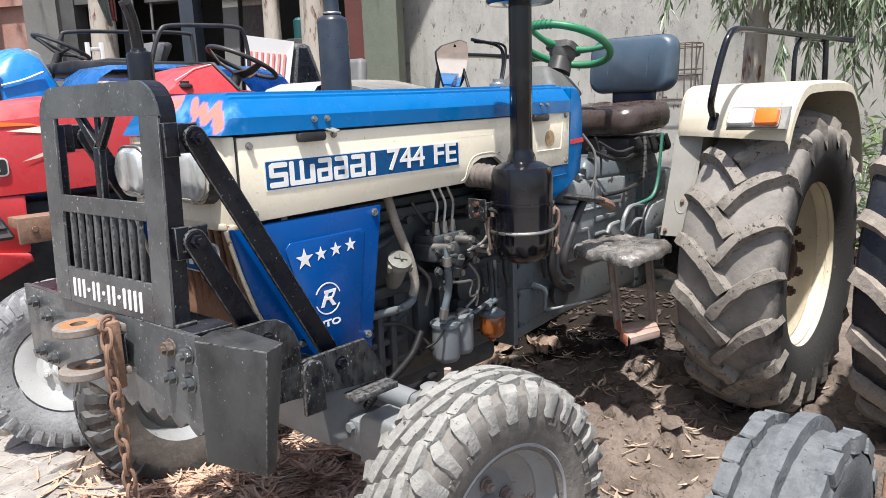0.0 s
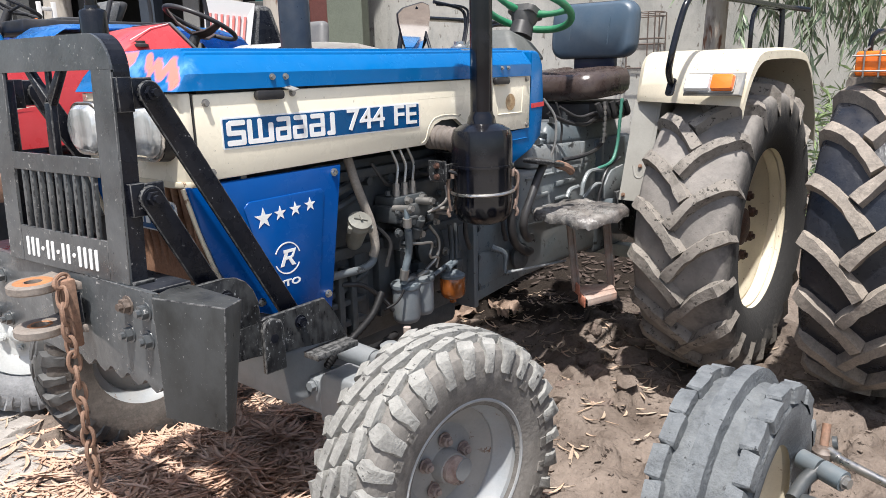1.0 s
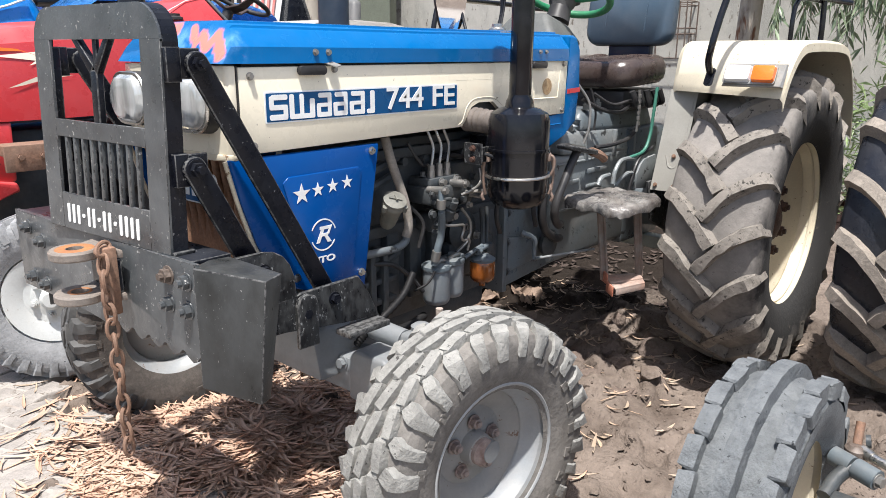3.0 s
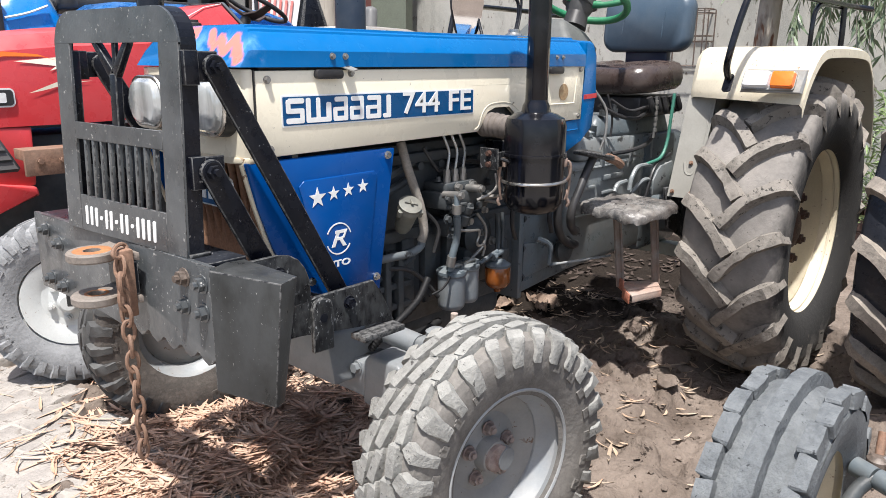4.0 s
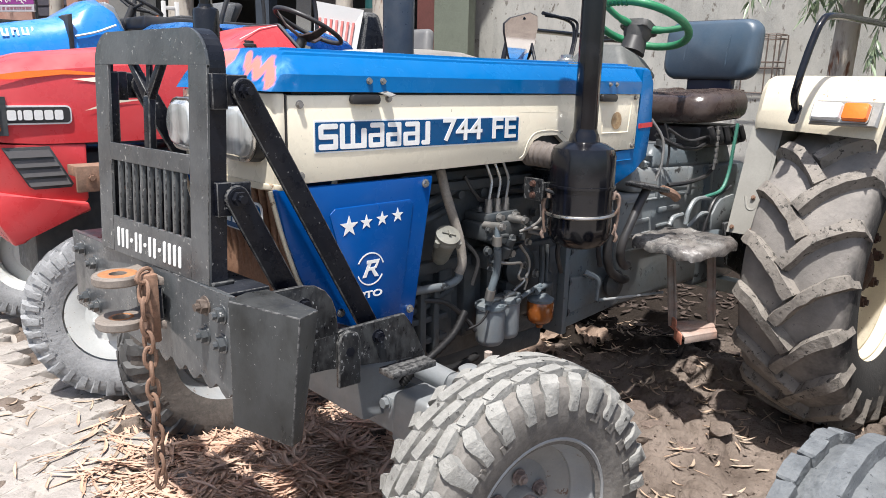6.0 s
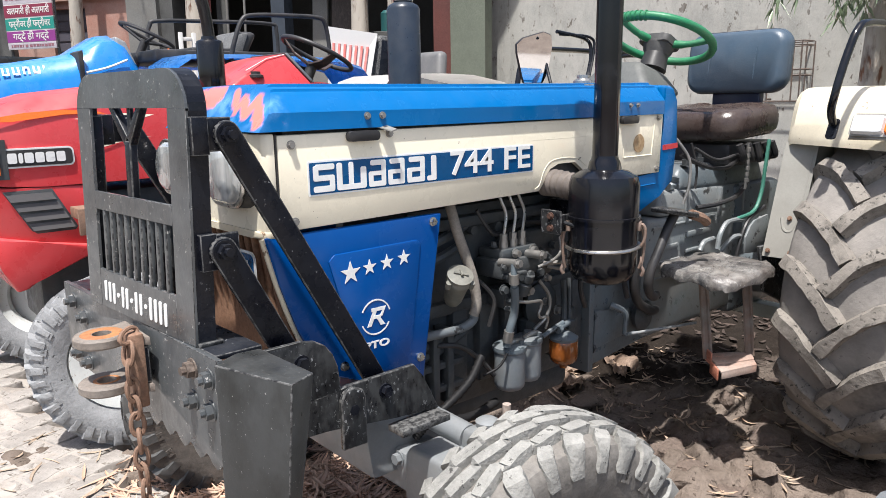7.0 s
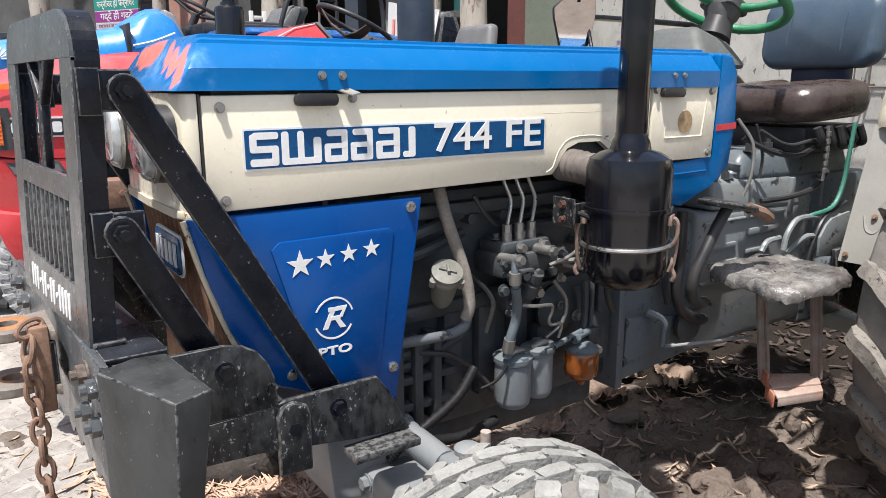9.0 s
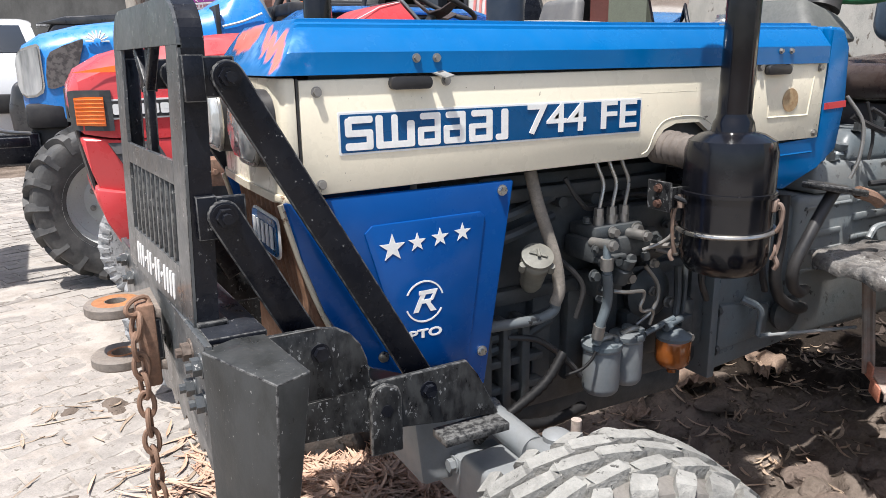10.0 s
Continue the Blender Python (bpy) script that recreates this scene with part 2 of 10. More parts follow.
MUD = paint("dried_mud_on_lugs", (0.38, 0.33, 0.275), 0.9, second=(0.25, 0.215, 0.18), big=0.9, size=7, dust=(0.09, 0.08, 0.07), dust_amount=0.35, dust_size=16, bump=0.004, bump_size=48)
VINYL = paint("slate_blue_vinyl", (0.050, 0.082, 0.118), 0.36, second=(0.038, 0.060, 0.088), big=0.6, size=5, dust=(0.18, 0.19, 0.2), dust_amount=0.15, up_dust=0.15,
              bump=0.0006, bump_size=240)
BROWN_COVER = paint("shiny_brown_cover", (0.046, 0.032, 0.029), 0.24, second=(0.055, 0.040, 0.034), big=0.7, size=6, dust=(0.16, 0.13, 0.11), dust_amount=0.2, bump=0.004, bump_size=14)
GREEN = paint("green_wrap", (0.012, 0.19, 0.075), 0.38, second=(0.01, 0.12, 0.05), big=0.6, size=16, dust=(0.2, 0.3, 0.22), dust_amount=0.15, bump=0.002, bump_size=70)
# Pale patches and flecks paint the glints on the sheet's creases.
FOIL = paint("crumpled_silver_sheet", (0.042, 0.044, 0.048), 0.19, second=(0.32, 0.305, 0.285), big=1.0, size=11, specks=(0.40, 0.385, 0.36), speck_amount=0.35, speck_size=15,
             dust=(0.13, 0.095, 0.07), dust_amount=0.3, dust_size=7, bump=0.012, bump_size=16, grain=0.25)
RADIATOR = paint("rusty_brown_core", (0.33, 0.185, 0.115), 0.7, second=(0.19, 0.10, 0.06), big=0.8, size=8, bump=0.001, bump_size=80)
PLASTER = paint("stained_plaster", (0.43, 0.425, 0.39), 0.9, second=(0.215, 0.212, 0.19), big=1.0, size=1.5, stretch=(1, 1, 0.55), dust=(0.58, 0.56, 0.51), dust_amount=0.45, dust_size=3.0,
                dust_sharp=0.10, specks=(0.15, 0.13, 0.11), speck_amount=0.6, speck_size=9, bump=0.006, bump_size=16)
PILLAR = paint("dirty_whitewash", (0.225, 0.225, 0.215), 0.9, second=(0.14, 0.138, 0.13), big=0.9, size=1.3, dust=(0.18, 0.165, 0.14), dust_amount=0.35, dust_size=2.5, bump=0.004, bump_size=20)
PINK = paint("peach_wall_paint", (0.43, 0.205, 0.155), 0.85, second=(0.34, 0.175, 0.14), big=0.7, size=1.2, dust=(0.5, 0.42, 0.36), dust_amount=0.3, dust_size=2.0, bump=0.003, bump_size=20)
# Low tone that puts the gloom of the openings into the colour.
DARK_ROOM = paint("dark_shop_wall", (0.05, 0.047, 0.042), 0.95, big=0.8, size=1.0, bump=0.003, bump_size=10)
BARK = paint("peeling_bark", (0.27, 0.212, 0.165), 0.9, second=(0.085, 0.055, 0.042), big=1.0, size=5.0, stretch=(1, 1, 0.28), dust=(0.47, 0.43, 0.37), dust_amount=0.62, dust_size=5.5,
             dust_sharp=0.06, specks=(0.13, 0.06, 0.035), speck_amount=0.6, speck_size=7, bump=0.02, bump_size=9)
LEAF = paint("eucalyptus_leaf", (0.165, 0.225, 0.130), 0.42, second=(0.27, 0.33, 0.21), big=0.9, size=3.5, vary=0.55)
DRY_LEAF = paint("dry_leaf", (0.54, 0.315, 0.215), 0.6, second=(0.62, 0.46, 0.35), big=0.9, size=9, vary=0.62, grain=0.15)
PAPER = paint("printed_paper", (0.66, 0.645, 0.62), 0.7, big=0.3, grain=0.06)
YARD_LEAF = paint("sun_dried_leaf", (0.50, 0.41, 0.32), 0.7, second=(0.36, 0.26, 0.18), big=0.9, size=6, vary=0.6)
CAR_WHITE = paint("white_car_paint", (0.78, 0.79, 0.80), 0.2, coat=0.6, big=0.1)
CAR_GLASS = paint("dark_car_glass", (0.02, 0.025, 0.03), 0.06, coat=1.0, big=0.1)
MIRROR = paint("mirror_glass", (0.9, 0.9, 0.9), 0.03, metal=1.0, big=0.05, rough_var=0.01)
RED_DOOR = paint("oxide_red_door", (0.16, 0.055, 0.045), 0.6, second=(0.10, 0.04, 0.035), big=0.7, size=2)
GREEN_DOOR = paint("grey_green_door", (0.17, 0.19, 0.145), 0.7, second=(0.12, 0.135, 0.105), big=0.7, size=2)
# Brighter copy of the leaf green, with sunlight put into the colour.
LEAF_SUNLIT = paint("sunlit_young_leaf", (0.20, 0.30, 0.11), 0.45, second=(0.30, 0.36, 0.18), big=0.8, size=2.5, vary=0.6)
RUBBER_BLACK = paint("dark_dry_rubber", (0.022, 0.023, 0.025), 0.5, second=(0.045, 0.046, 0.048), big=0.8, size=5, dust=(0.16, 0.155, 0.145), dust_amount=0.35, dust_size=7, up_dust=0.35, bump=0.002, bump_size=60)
# Dusty black; part of the lit front's grey is put into the base tone.
BOX_BLACK = paint("dust_filmed_box_paint", (0.016, 0.017, 0.017), 0.26, spec=0.45, second=(0.026, 0.027, 0.026), big=0.9, size=5, dust=(0.080, 0.084, 0.086), dust_amount=0.34, dust_size=9, dust_sharp=0.12, stretch=(1, 1, 0.6), specks=(0.24, 0.24, 0.23), speck_amount=0.10, speck_size=160, up_dust=0.3, bump=0.0007, bump_size=70)
BRICK = paint("weathered_brick", (0.21, 0.13, 0.105), 0.9, second=(0.15, 0.10, 0.085), big=0.7, size=9, vary=0.6, bump=0.002, bump_size=60)

# ---- building tools ----
ORIGIN = {}


def thing(name, at, label, category, group="", kind=""):
    ob = new(name)
    ob.location = at
    ob.empty_display_size = 0.1
    ORIGIN[ob] = Vector(at)
    return tagged(ob, label, category, group, kind)


def finish(bm, name, mat, smooth=True, angle=38):
    me = bpy.data.meshes.new(name)
    bmesh.ops.recalc_face_normals(bm, faces=bm.faces)
    bm.to_mesh(me)
    bm.free()
    for m in (mat, WORN_EDGE if mat in (BLACK, GATE, BLACK_WORN, BOX_BLACK) else mat):
        me.materials.append(m)
    if smooth:
        me.shade_smooth()
        me.set_sharp_from_angle(angle=radians(angle))
    return me


def part(name, bm, material, parent, label="", at=None, smooth=True, angle=38):
    """One mesh object under a thing or a part. With no `at`, bm holds world places; with it, places round that point."""
    base = ORIGIN[parent] if parent else Vector((0, 0, 0))
    here = Vector(at) if at is not None else base
    if at is None:
        bmesh.ops.translate(bm, verts=bm.verts, vec=-base)
    ob = new(name, finish(bm, name, material, smooth, angle))
    if parent:
        ob.parent = parent
    ob.location = here - base
    ORIGIN[ob] = here
    if label:
        ob["label"] = label
    return ob


def single(name, bm, material, at, label, category, group="", kind="", smooth=True, angle=38):
    """A top-level thing of one mesh; bm holds world places."""
    bmesh.ops.translate(bm, verts=bm.verts, vec=-Vector(at))
    ob = new(name, finish(bm, name, material, smooth, angle))
    ob.location = at
    ORIGIN[ob] = Vector(at)
    return tagged(ob, label, category, group, kind)


def again(ob, parent, at, turn=(0, 0, 0)):
    """Another part on the same mesh."""
    o = new(ob.name.split(".")[0], ob.data)
    o.parent = parent
    o.location = Vector(at) - ORIGIN[parent]
    o.rotation_euler = [radians(a) for a in turn]
    ORIGIN[o] = Vector(at)
    return o


def bm_new():
    return bmesh.new()


def bevel_new(bm, faces, amount, segs=2):
    if amount:
        edges = list({e for f in faces for e in f.edges})
        bmesh.ops.bevel(bm, geom=edges, offset=amount, segments=segs, affect="EDGES", profile=0.5, clamp_overlap=True, material=1)


def box(bm, x0, x1, y0, y1, z0, z1, bevel=0.0, m=None, segs=2):
    r = bmesh.ops.create_cube(bm, size=1.0)
    vs = r["verts"]
    for v in vs:
        v.co = Vector(((x0 + x1) / 2 + v.co.x * (x1 - x0), (y0 + y1) / 2 + v.co.y * (y1 - y0), (z0 + z1) / 2 + v.co.z * (z1 - z0)))
        if m:
            v.co = m @ v.co
    bevel_new(bm, {f for v in vs for f in v.link_faces}, bevel, segs)
    return bm


def hexa(bm, low, high, bevel=0.0, segs=2):
    """A solid between two polygons of the same number of corners."""
    a = [bm.verts.new(p) for p in low]
    b = [bm.verts.new(p) for p in high]
    n = len(a)
    fs = [bm.faces.new(a[::-1]), bm.faces.new(b)]
    for i in range(n):
        fs.append(bm.faces.new((a[i], a[(i + 1) % n], b[(i + 1) % n], b[i])))
    bevel_new(bm, fs, bevel, segs)
    return bm


def prism(bm, poly, axis, a, b, bevel=0.0, segs=2):
    """A flat outline given in the other two axes, made thick along one."""
    put = {"x": lambda u, v, w: (w, u, v), "y": lambda u, v, w: (u, w, v), "z": lambda u, v, w: (u, v, w)}[axis]
    return hexa(bm, [put(u, v, a) for u, v in poly], [put(u, v, b) for u, v in poly], bevel, segs)


def frame_of(d):
    d = Vector(d).normalized()
    u = d.cross(Vector((0, 0, 1)) if abs(d.z) < 0.9 else Vector((1, 0, 0))).normalized()
    return u, d.cross(u).normalized(), d


def cyl(bm, p, q, r, r2=None, seg=20, caps=True):
    p, q = Vector(p), Vector(q)
    u, v, _ = frame_of(q - p)
    rings = []
    for c, rr in ((p, r), (q, r if r2 is None else r2)):
        rings.append([bm.verts.new(c + (u * math.cos(2 * math.pi * i / seg) + v * math.sin(2 * math.pi * i / seg)) * rr) for i in range(seg)])
    for i in range(seg):
        j = (i + 1) % seg
        bm.faces.new((rings[0][i], rings[0][j], rings[1][j], rings[1][i]))
    if caps:
        bm.faces.new(rings[0][::-1])
        bm.faces.new(rings[1])
    return bm


def spline(pts, n=6):
    pts = [Vector(p) for p in pts]
    if len(pts) < 3:
        return pts
    out = []
    ext = [2 * pts[0] - pts[1], *pts, 2 * pts[-1] - pts[-2]]
    for i in range(1, len(ext) - 2):
        a, b, c, d = ext[i - 1 : i + 3]
        for k in range(n):
            t = k / n
            out.append(0.5 * (2 * b + (c - a) * t + (2 * a - 5 * b + 4 * c - d) * t * t + (3 * b - a - 3 * c + d) * t**3))
    out.append(pts[-1])
    return out


def tube(bm, pts, r, seg=10, n=6, curved=True, closed=False, ridges=0.0):
    ps = spline(pts, n) if curved and not closed else [Vector(p) for p in pts]
    rings, u = [], None
    for i, p in enumerate(ps):
        a, b = (ps[i - 1], ps[(i + 1) % len(ps)]) if closed else (ps[max(i - 1, 0)], ps[min(i + 1, len(ps) - 1)])
        d = (b - a).normalized()
        u = frame_of(d)[0] if u is None else (u - d * u.dot(d)).normalized()
        v = d.cross(u)
        rr = r[min(int(i * len(r) / len(ps)), len(r) - 1)] if isinstance(r, (list, tuple)) else r
        rr *= 1 + (ridges if i % 2 else 0)
        rings.append([bm.verts.new(p + (u * math.cos(2 * math.pi * k / seg) + v * math.sin(2 * math.pi * k / seg)) * rr) for k in range(seg)])
    m = len(rings)
    for i in range(m if closed else m - 1):
        A, B = rings[i], rings[(i + 1) % m]
        off = 0
        if closed and i == m - 1:
            off = min(range(seg), key=lambda k: (A[0].co - B[k].co).length)
        for k in range(seg):
            bm.faces.new((A[k], A[(k + 1) % seg], B[(k + 1 + off) % seg], B[(k + off) % seg]))
    if not closed:
        bm.faces.new(rings[0][::-1])
        bm.faces.new(rings[-1])
    return bm


def lathe(bm, profile, origin, axis, seg=32, open_ends=False):
    """Turn a profile of (radius, way along the axis)."""
    o = Vector(origin)
    u, v, d = frame_of(axis)
    rings = []
    for r, h in profile:
        if r < 1e-5:
            rings.append([bm.verts.new(o + d * h)])
        else:
            rings.append([bm.verts.new(o + d * h + (u * math.cos(2 * math.pi * i / seg) + v * math.sin(2 * math.pi * i / seg)) * r) for i in range(seg)])
    for A, B in zip(rings, rings[1:]):
        for i in range(seg):
            j = (i + 1) % seg
            q = [A[i % len(A)], A[j % len(A)], B[j % len(B)], B[i % len(B)]]
            q = [x for k, x in enumerate(q) if x not in q[:k]]
            if len(q) > 2:
                bm.faces.new(q)
    if not open_ends:
        for ring, flip in ((rings[0], True), (rings[-1], False)):
            if len(ring) > 2:
                bm.faces.new(ring[::-1] if flip else ring)
    return bm


def hexbolt(bm, p, d, r=0.012, h=0.009, washer=True, stud=0.0):
    p, d = Vector(p), Vector(d).normalized()
    if washer:
        cyl(bm, p, p + d * 0.003, r * 1.35, seg=14)
        p = p + d * 0.003
    cyl(bm, p, p + d * h, r, seg=6)
    if stud:
        cyl(bm, p + d * h, p + d * (h + stud), r * 0.55, seg=8)
    return bm


def rounded(w, h, r, n=5):
    """Corners of a rounded rectangle about the origin."""
    out = []
    for cx, cy, a0 in ((w / 2 - r, h / 2 - r, 0), (-w / 2 + r, h / 2 - r, 90), (-w / 2 + r, -h / 2 + r, 180), (w / 2 - r, -h / 2 + r, 270)):
        for k in range(n + 1):
            a = radians(a0 + 90 * k / n)
            out.append((cx + r * math.cos(a), cy + r * math.sin(a)))
    return out


def lettering(body, size, m, depth=0.001, extrude_bold=0.0, width=None):
    """Words in the built-in font, as a bmesh, laid by m from the xy plane."""
    cu = bpy.data.curves.new("lettering", "FONT")
    cu.body, cu.size, cu.extrude, cu.offset, cu.resolution_u = body, size, depth, extrude_bold, 3
    cu.align_x, cu.align_y = "CENTER", "CENTER"
    ob = bpy.data.objects.new("lettering", cu)
    me = bpy.data.meshes.new_from_object(ob)
    bm = bmesh.new()
    bm.from_mesh(me)
    bpy.data.objects.remove(ob)
    bpy.data.curves.remove(cu)
    bpy.data.meshes.remove(me)
    if width and bm.verts:
        x0, x1 = min(v.co.x for v in bm.verts), max(v.co.x for v in bm.verts)
        for v in bm.verts:
            v.co.x = (v.co.x - (x0 + x1) / 2) * width / (x1 - x0)
    bm.transform(m)
    return bm


# ---- wheels, all turned about y ----


def on_tyre(w, s, r):
    return Vector((r * math.cos(s), w, r * math.sin(s)))


def crown(R, W, drop):
    return lambda w: R - drop * abs(w / (W / 2)) ** 2.2


def carcass(bm, R, W, rim_r, drop, seg=72):
    c = crown(R, W, drop)
    h = W / 2
    side = R - rim_r
    prof = [(rim_r - 0.010, -h * 0.80), (rim_r + 0.010, -h * 0.88), (rim_r + side * 0.22, -h * 0.985), (rim_r + side * 0.5, -h * 1.04),
            (rim_r + side * 0.74, -h * 1.035), (c(h) - 0.012, -h * 1.01), (c(h * 0.93), -h * 0.93), (c(h * 0.6), -h * 0.6), (c(h * 0.25), -h * 0.25)]
    prof = prof + [(r, -y) for r, y in prof[::-1]]
    lathe(bm, prof, (0, 0, 0), (0, 1, 0), seg, open_ends=True)
    return c


WEAR = random.Random(19)


def strip(bm, c, path, hand=1, flare=0.006, rag=0.0):
    """A raised bar of rubber along a path of (across, angle, width, height, sunk)."""
    rows = []
    n = len(path)
    for i, (w, a, wd, ht, sink) in enumerate(path):
        w0, a0 = path[max(i - 1, 0)][:2]
        w1, a1 = path[min(i + 1, n - 1)][:2]
        R = c(0)
        d = Vector((w1 - w0, (a1 - a0) * R)).normalized()
        nx = Vector((-d.y, d.x))
        row = []
        for sgn, lift, fl in ((-1, -sink, flare), (-1, ht, WEAR.uniform(-rag, rag)), (1, ht, WEAR.uniform(-rag, rag)), (1, -sink, flare)):
            ww = w + nx.x * sgn * (wd / 2 + fl)
            aa = a + nx.y * sgn * (wd / 2 + fl) / R
            row.append(bm.verts.new(on_tyre(ww * hand, aa, c(min(abs(w), 1)) + lift)))
        rows.append(row)
    for A, B in zip(rows, rows[1:]):
        for k in range(3):
            bm.faces.new((A[k], A[k + 1], B[k + 1], B[k]))
    bm.faces.new(rows[0])
    bm.faces.new(rows[-1][::-1])


def lug_tyre(bm, R, W, rim_r, n=21, height=0.042, way=-1, drop=0.03, rng=None, lugs=None):
    """A driving tyre: swept bars from the middle to the shoulders, in turn on either side; lugs may be a mesh of its own."""
    rng = rng or random.Random(3)
    c = carcass(bm, R - height, W, rim_r, drop, 84)
    h = W / 2

    def cc(w):
        return c(w) if w <= h * 0.98 else c(h) - (w - h * 0.98) * 2.2

    for hand in (-1, 1):
        for i in range(n):
            a = 2 * math.pi * (i + (0.5 if hand > 0 else 0)) / n
            path = []
            for k in range(10):
                f = k / 9
                w = -0.026 + f * (h * 1.04 + 0.026)
                s = way * (0.300 * f - 0.110 * f * f) / 0.66 * (W / 0.36)
                wd = 0.034 + 0.013 * f * f + (0.008 if f < 0.15 else 0) + rng.uniform(-0.002, 0.002)
                path.append((w, a + s, wd, height * (1 - 0.06 * f) + rng.uniform(-0.004, 0.002), 0.012 + (0.05 if f > 0.95 else 0)))
            strip(lugs if lugs is not None else bm, cc, path, hand, 0.011, 0.003)
    return bm


def block_tyre(bm, R, W, rim_r, n=28, rng=None, letters=False, tread=None):
    """A front tyre with three rows of stepped blocks and staggered shoulder blocks that run down the wall."""
    rng = rng or random.Random(4)
    ht = 0.020
    c = carcass(bm, R - ht, W, rim_r, 0.020, 72)
    h = W / 2
    pitch = 2 * math.pi / n
    out = tread if tread is not None else bm
    # three unbroken ribs with saw-toothed edges, wide grooves between
    for row, (w0, wd) in enumerate(((-h * 0.46, h * 0.27), (0.0, h * 0.25), (h * 0.46, h * 0.27))):
        path = []
        for i in range(n):
            a = pitch * (i + 0.36 * row) + rng.uniform(-0.003, 0.003)
            top = ht + rng.uniform(-0.002, 0.001)
            way = -1 if row == 0 else 1
            for f, e, k in ((0.0, -0.007, 0.70), (0.06, -0.006, 1.0), (0.5, 0.0, 1.08), (0.90, 0.006, 1.0), (0.96, 0.007, 0.66)):
                path.append((w0 + way * e, a + pitch * f, wd * k, top - (0.005 if k < 0.8 else 0.0), 0.004))
        path.append((path[0][0], path[0][1] + 2 * math.pi, *path[0][2:]))
        strip(out, c, path, 1, 0.002, 0.0016)

    def cc(w):
        return c(w) if w <= h * 0.94 else c(h * 0.94) - (w - h * 0.94) * 1.5

    for hand in (-1, 1):
        for i in range(n):
            a = pitch * (i + (0.5 if hand > 0 else 0)) + rng.uniform(-0.008, 0.008)
            big = (0.044 if i % 2 else 0.034) * pitch / 0.2244 * (R / 0.388)
            tall = ht * (1.0 if i % 2 else 0.92)
            path = [(h * 0.69, a - pitch * 0.16, big * 0.80, tall, 0.006), (h * 0.75, a - pitch * 0.12, big * 0.92, tall, 0.008), (h * 0.84, a - pitch * 0.02, big, tall, 0.010), (h * 0.95, a + pitch * 0.06, big, tall * 1.05, 0.014),
                    (h * 1.03, a + pitch * 0.08, big * 0.94, tall * 0.95, 0.02), (h * 1.07, a + pitch * 0.08, big * 0.86, tall * 0.6, 0.03), (h * 1.10, a + pitch * 0.08, big * 0.70, 0.003, 0.03)]
            strip(out, cc, path, hand, 0.004, 0.0014)
        if letters:
            for k in range(24):
                if k in (5, 6, 7, 15, 16, 17, 18):
                    continue
                m = Matrix.Rotation(-2 * math.pi * k / 24, 4, "Y") @ Matrix.Translation((rim_r + (R - rim_r) * 0.44, hand * (h * 1.035), 0))
                box(bm, -0.011, 0.011, -0.0035, 0.0035, -0.014, 0.014, 0.0, m)
                box(bm, -0.005, 0.016, -0.0035, 0.0035, -0.004, 0.004, 0.0, m)
    return bm


def rib_tyre(bm, R, W, rim_r, n=26, rng=None):
    """A front tyre with one broad middle rib, deep grooves and notched shoulder ribs."""
    rng = rng or random.Random(5)
    ht = 0.033
    c = carcass(bm, R - ht, W, rim_r, 0.028, 72)
    h = W / 2
    m = 90
    wd = h * 0.36
    rows = []
    for i in range(m):
        a = 2 * math.pi * i / m
        e = rng.uniform(-0.0012, 0.0012)
        rows.append([bm.verts.new(on_tyre(dx + e, a, c(0) + l)) for dx, l in ((-wd / 2 - 0.006, -0.004), (-wd / 2, ht), (0, ht + 0.001), (wd / 2, ht), (wd / 2 + 0.006, -0.004))])
    for i in range(m):
        A, B = rows[i], rows[(i + 1) % m]
        for k in range(4):
            bm.faces.new((A[k], A[k + 1], B[k + 1], B[k]))
    pitch = 2 * math.pi / n
    for hand in (-1, 1):
        for i in range(n):
            a = pitch * (i + (0.5 if hand > 0 else 0))
            e = 0.004 if i % 2 else -0.003
            path = [(h * 0.81 + e, a, h * 0.31, ht - 0.003, 0.01), (h * 0.80 + e, a + pitch * 0.06, h * 0.34, ht, 0.01), (h * 0.80 + e, a + pitch * 0.45, h * 0.36, ht + rng.uniform(-0.002, 0.001), 0.01), (h * 0.80 + e, a + pitch * 0.90, h * 0.34, ht, 0.006), (h * 0.81 + e, a + pitch * 0.965, h * 0.31, ht - 0.004, 0.006)]
            strip(bm, c, path, hand, 0.004, 0.0025)
    return bm


def dish(bm, rim_r, W, out, disc_r=None, deep=0.05, seg=48):
    """The rim and its dished disc; out is -1 where the outer face looks to -y."""
    h = W / 2 * 0.90
    prof = [(rim_r + 0.014, -h), (rim_r + 0.020, -h + 0.006), (rim_r + 0.014, -h + 0.012), (rim_r - 0.004, -h + 0.020), (rim_r - 0.010, -h * 0.5), (rim_r - 0.035, -h * 0.25),
            (rim_r - 0.035, h * 0.25), (rim_r - 0.010, h * 0.5), (rim_r - 0.004, h - 0.020), (rim_r + 0.014, h - 0.012), (rim_r + 0.020, h - 0.006), (rim_r + 0.014, h)]
    lathe(bm, prof, (0, 0, 0), (0, 1, 0), seg, open_ends=True)
    return bm


def nut_ring(parent, at, out, r, n, y, size, mat, name="wheel_nut", stud=0.014, first=0.3):
    made = None
    for i in range(n):
        a = 2 * math.pi * i / n + first
        p = Vector(at) + Vector((r * math.cos(a), y, r * math.sin(a)))
        if made is None:
            b = bm_new()
            hexbolt(b, (0, 0, 0), (0, out, 0), size, size * 1.0, True, stud)
            made = part(name, b, mat, parent, at=p)
        else:
            again(made, parent, p)

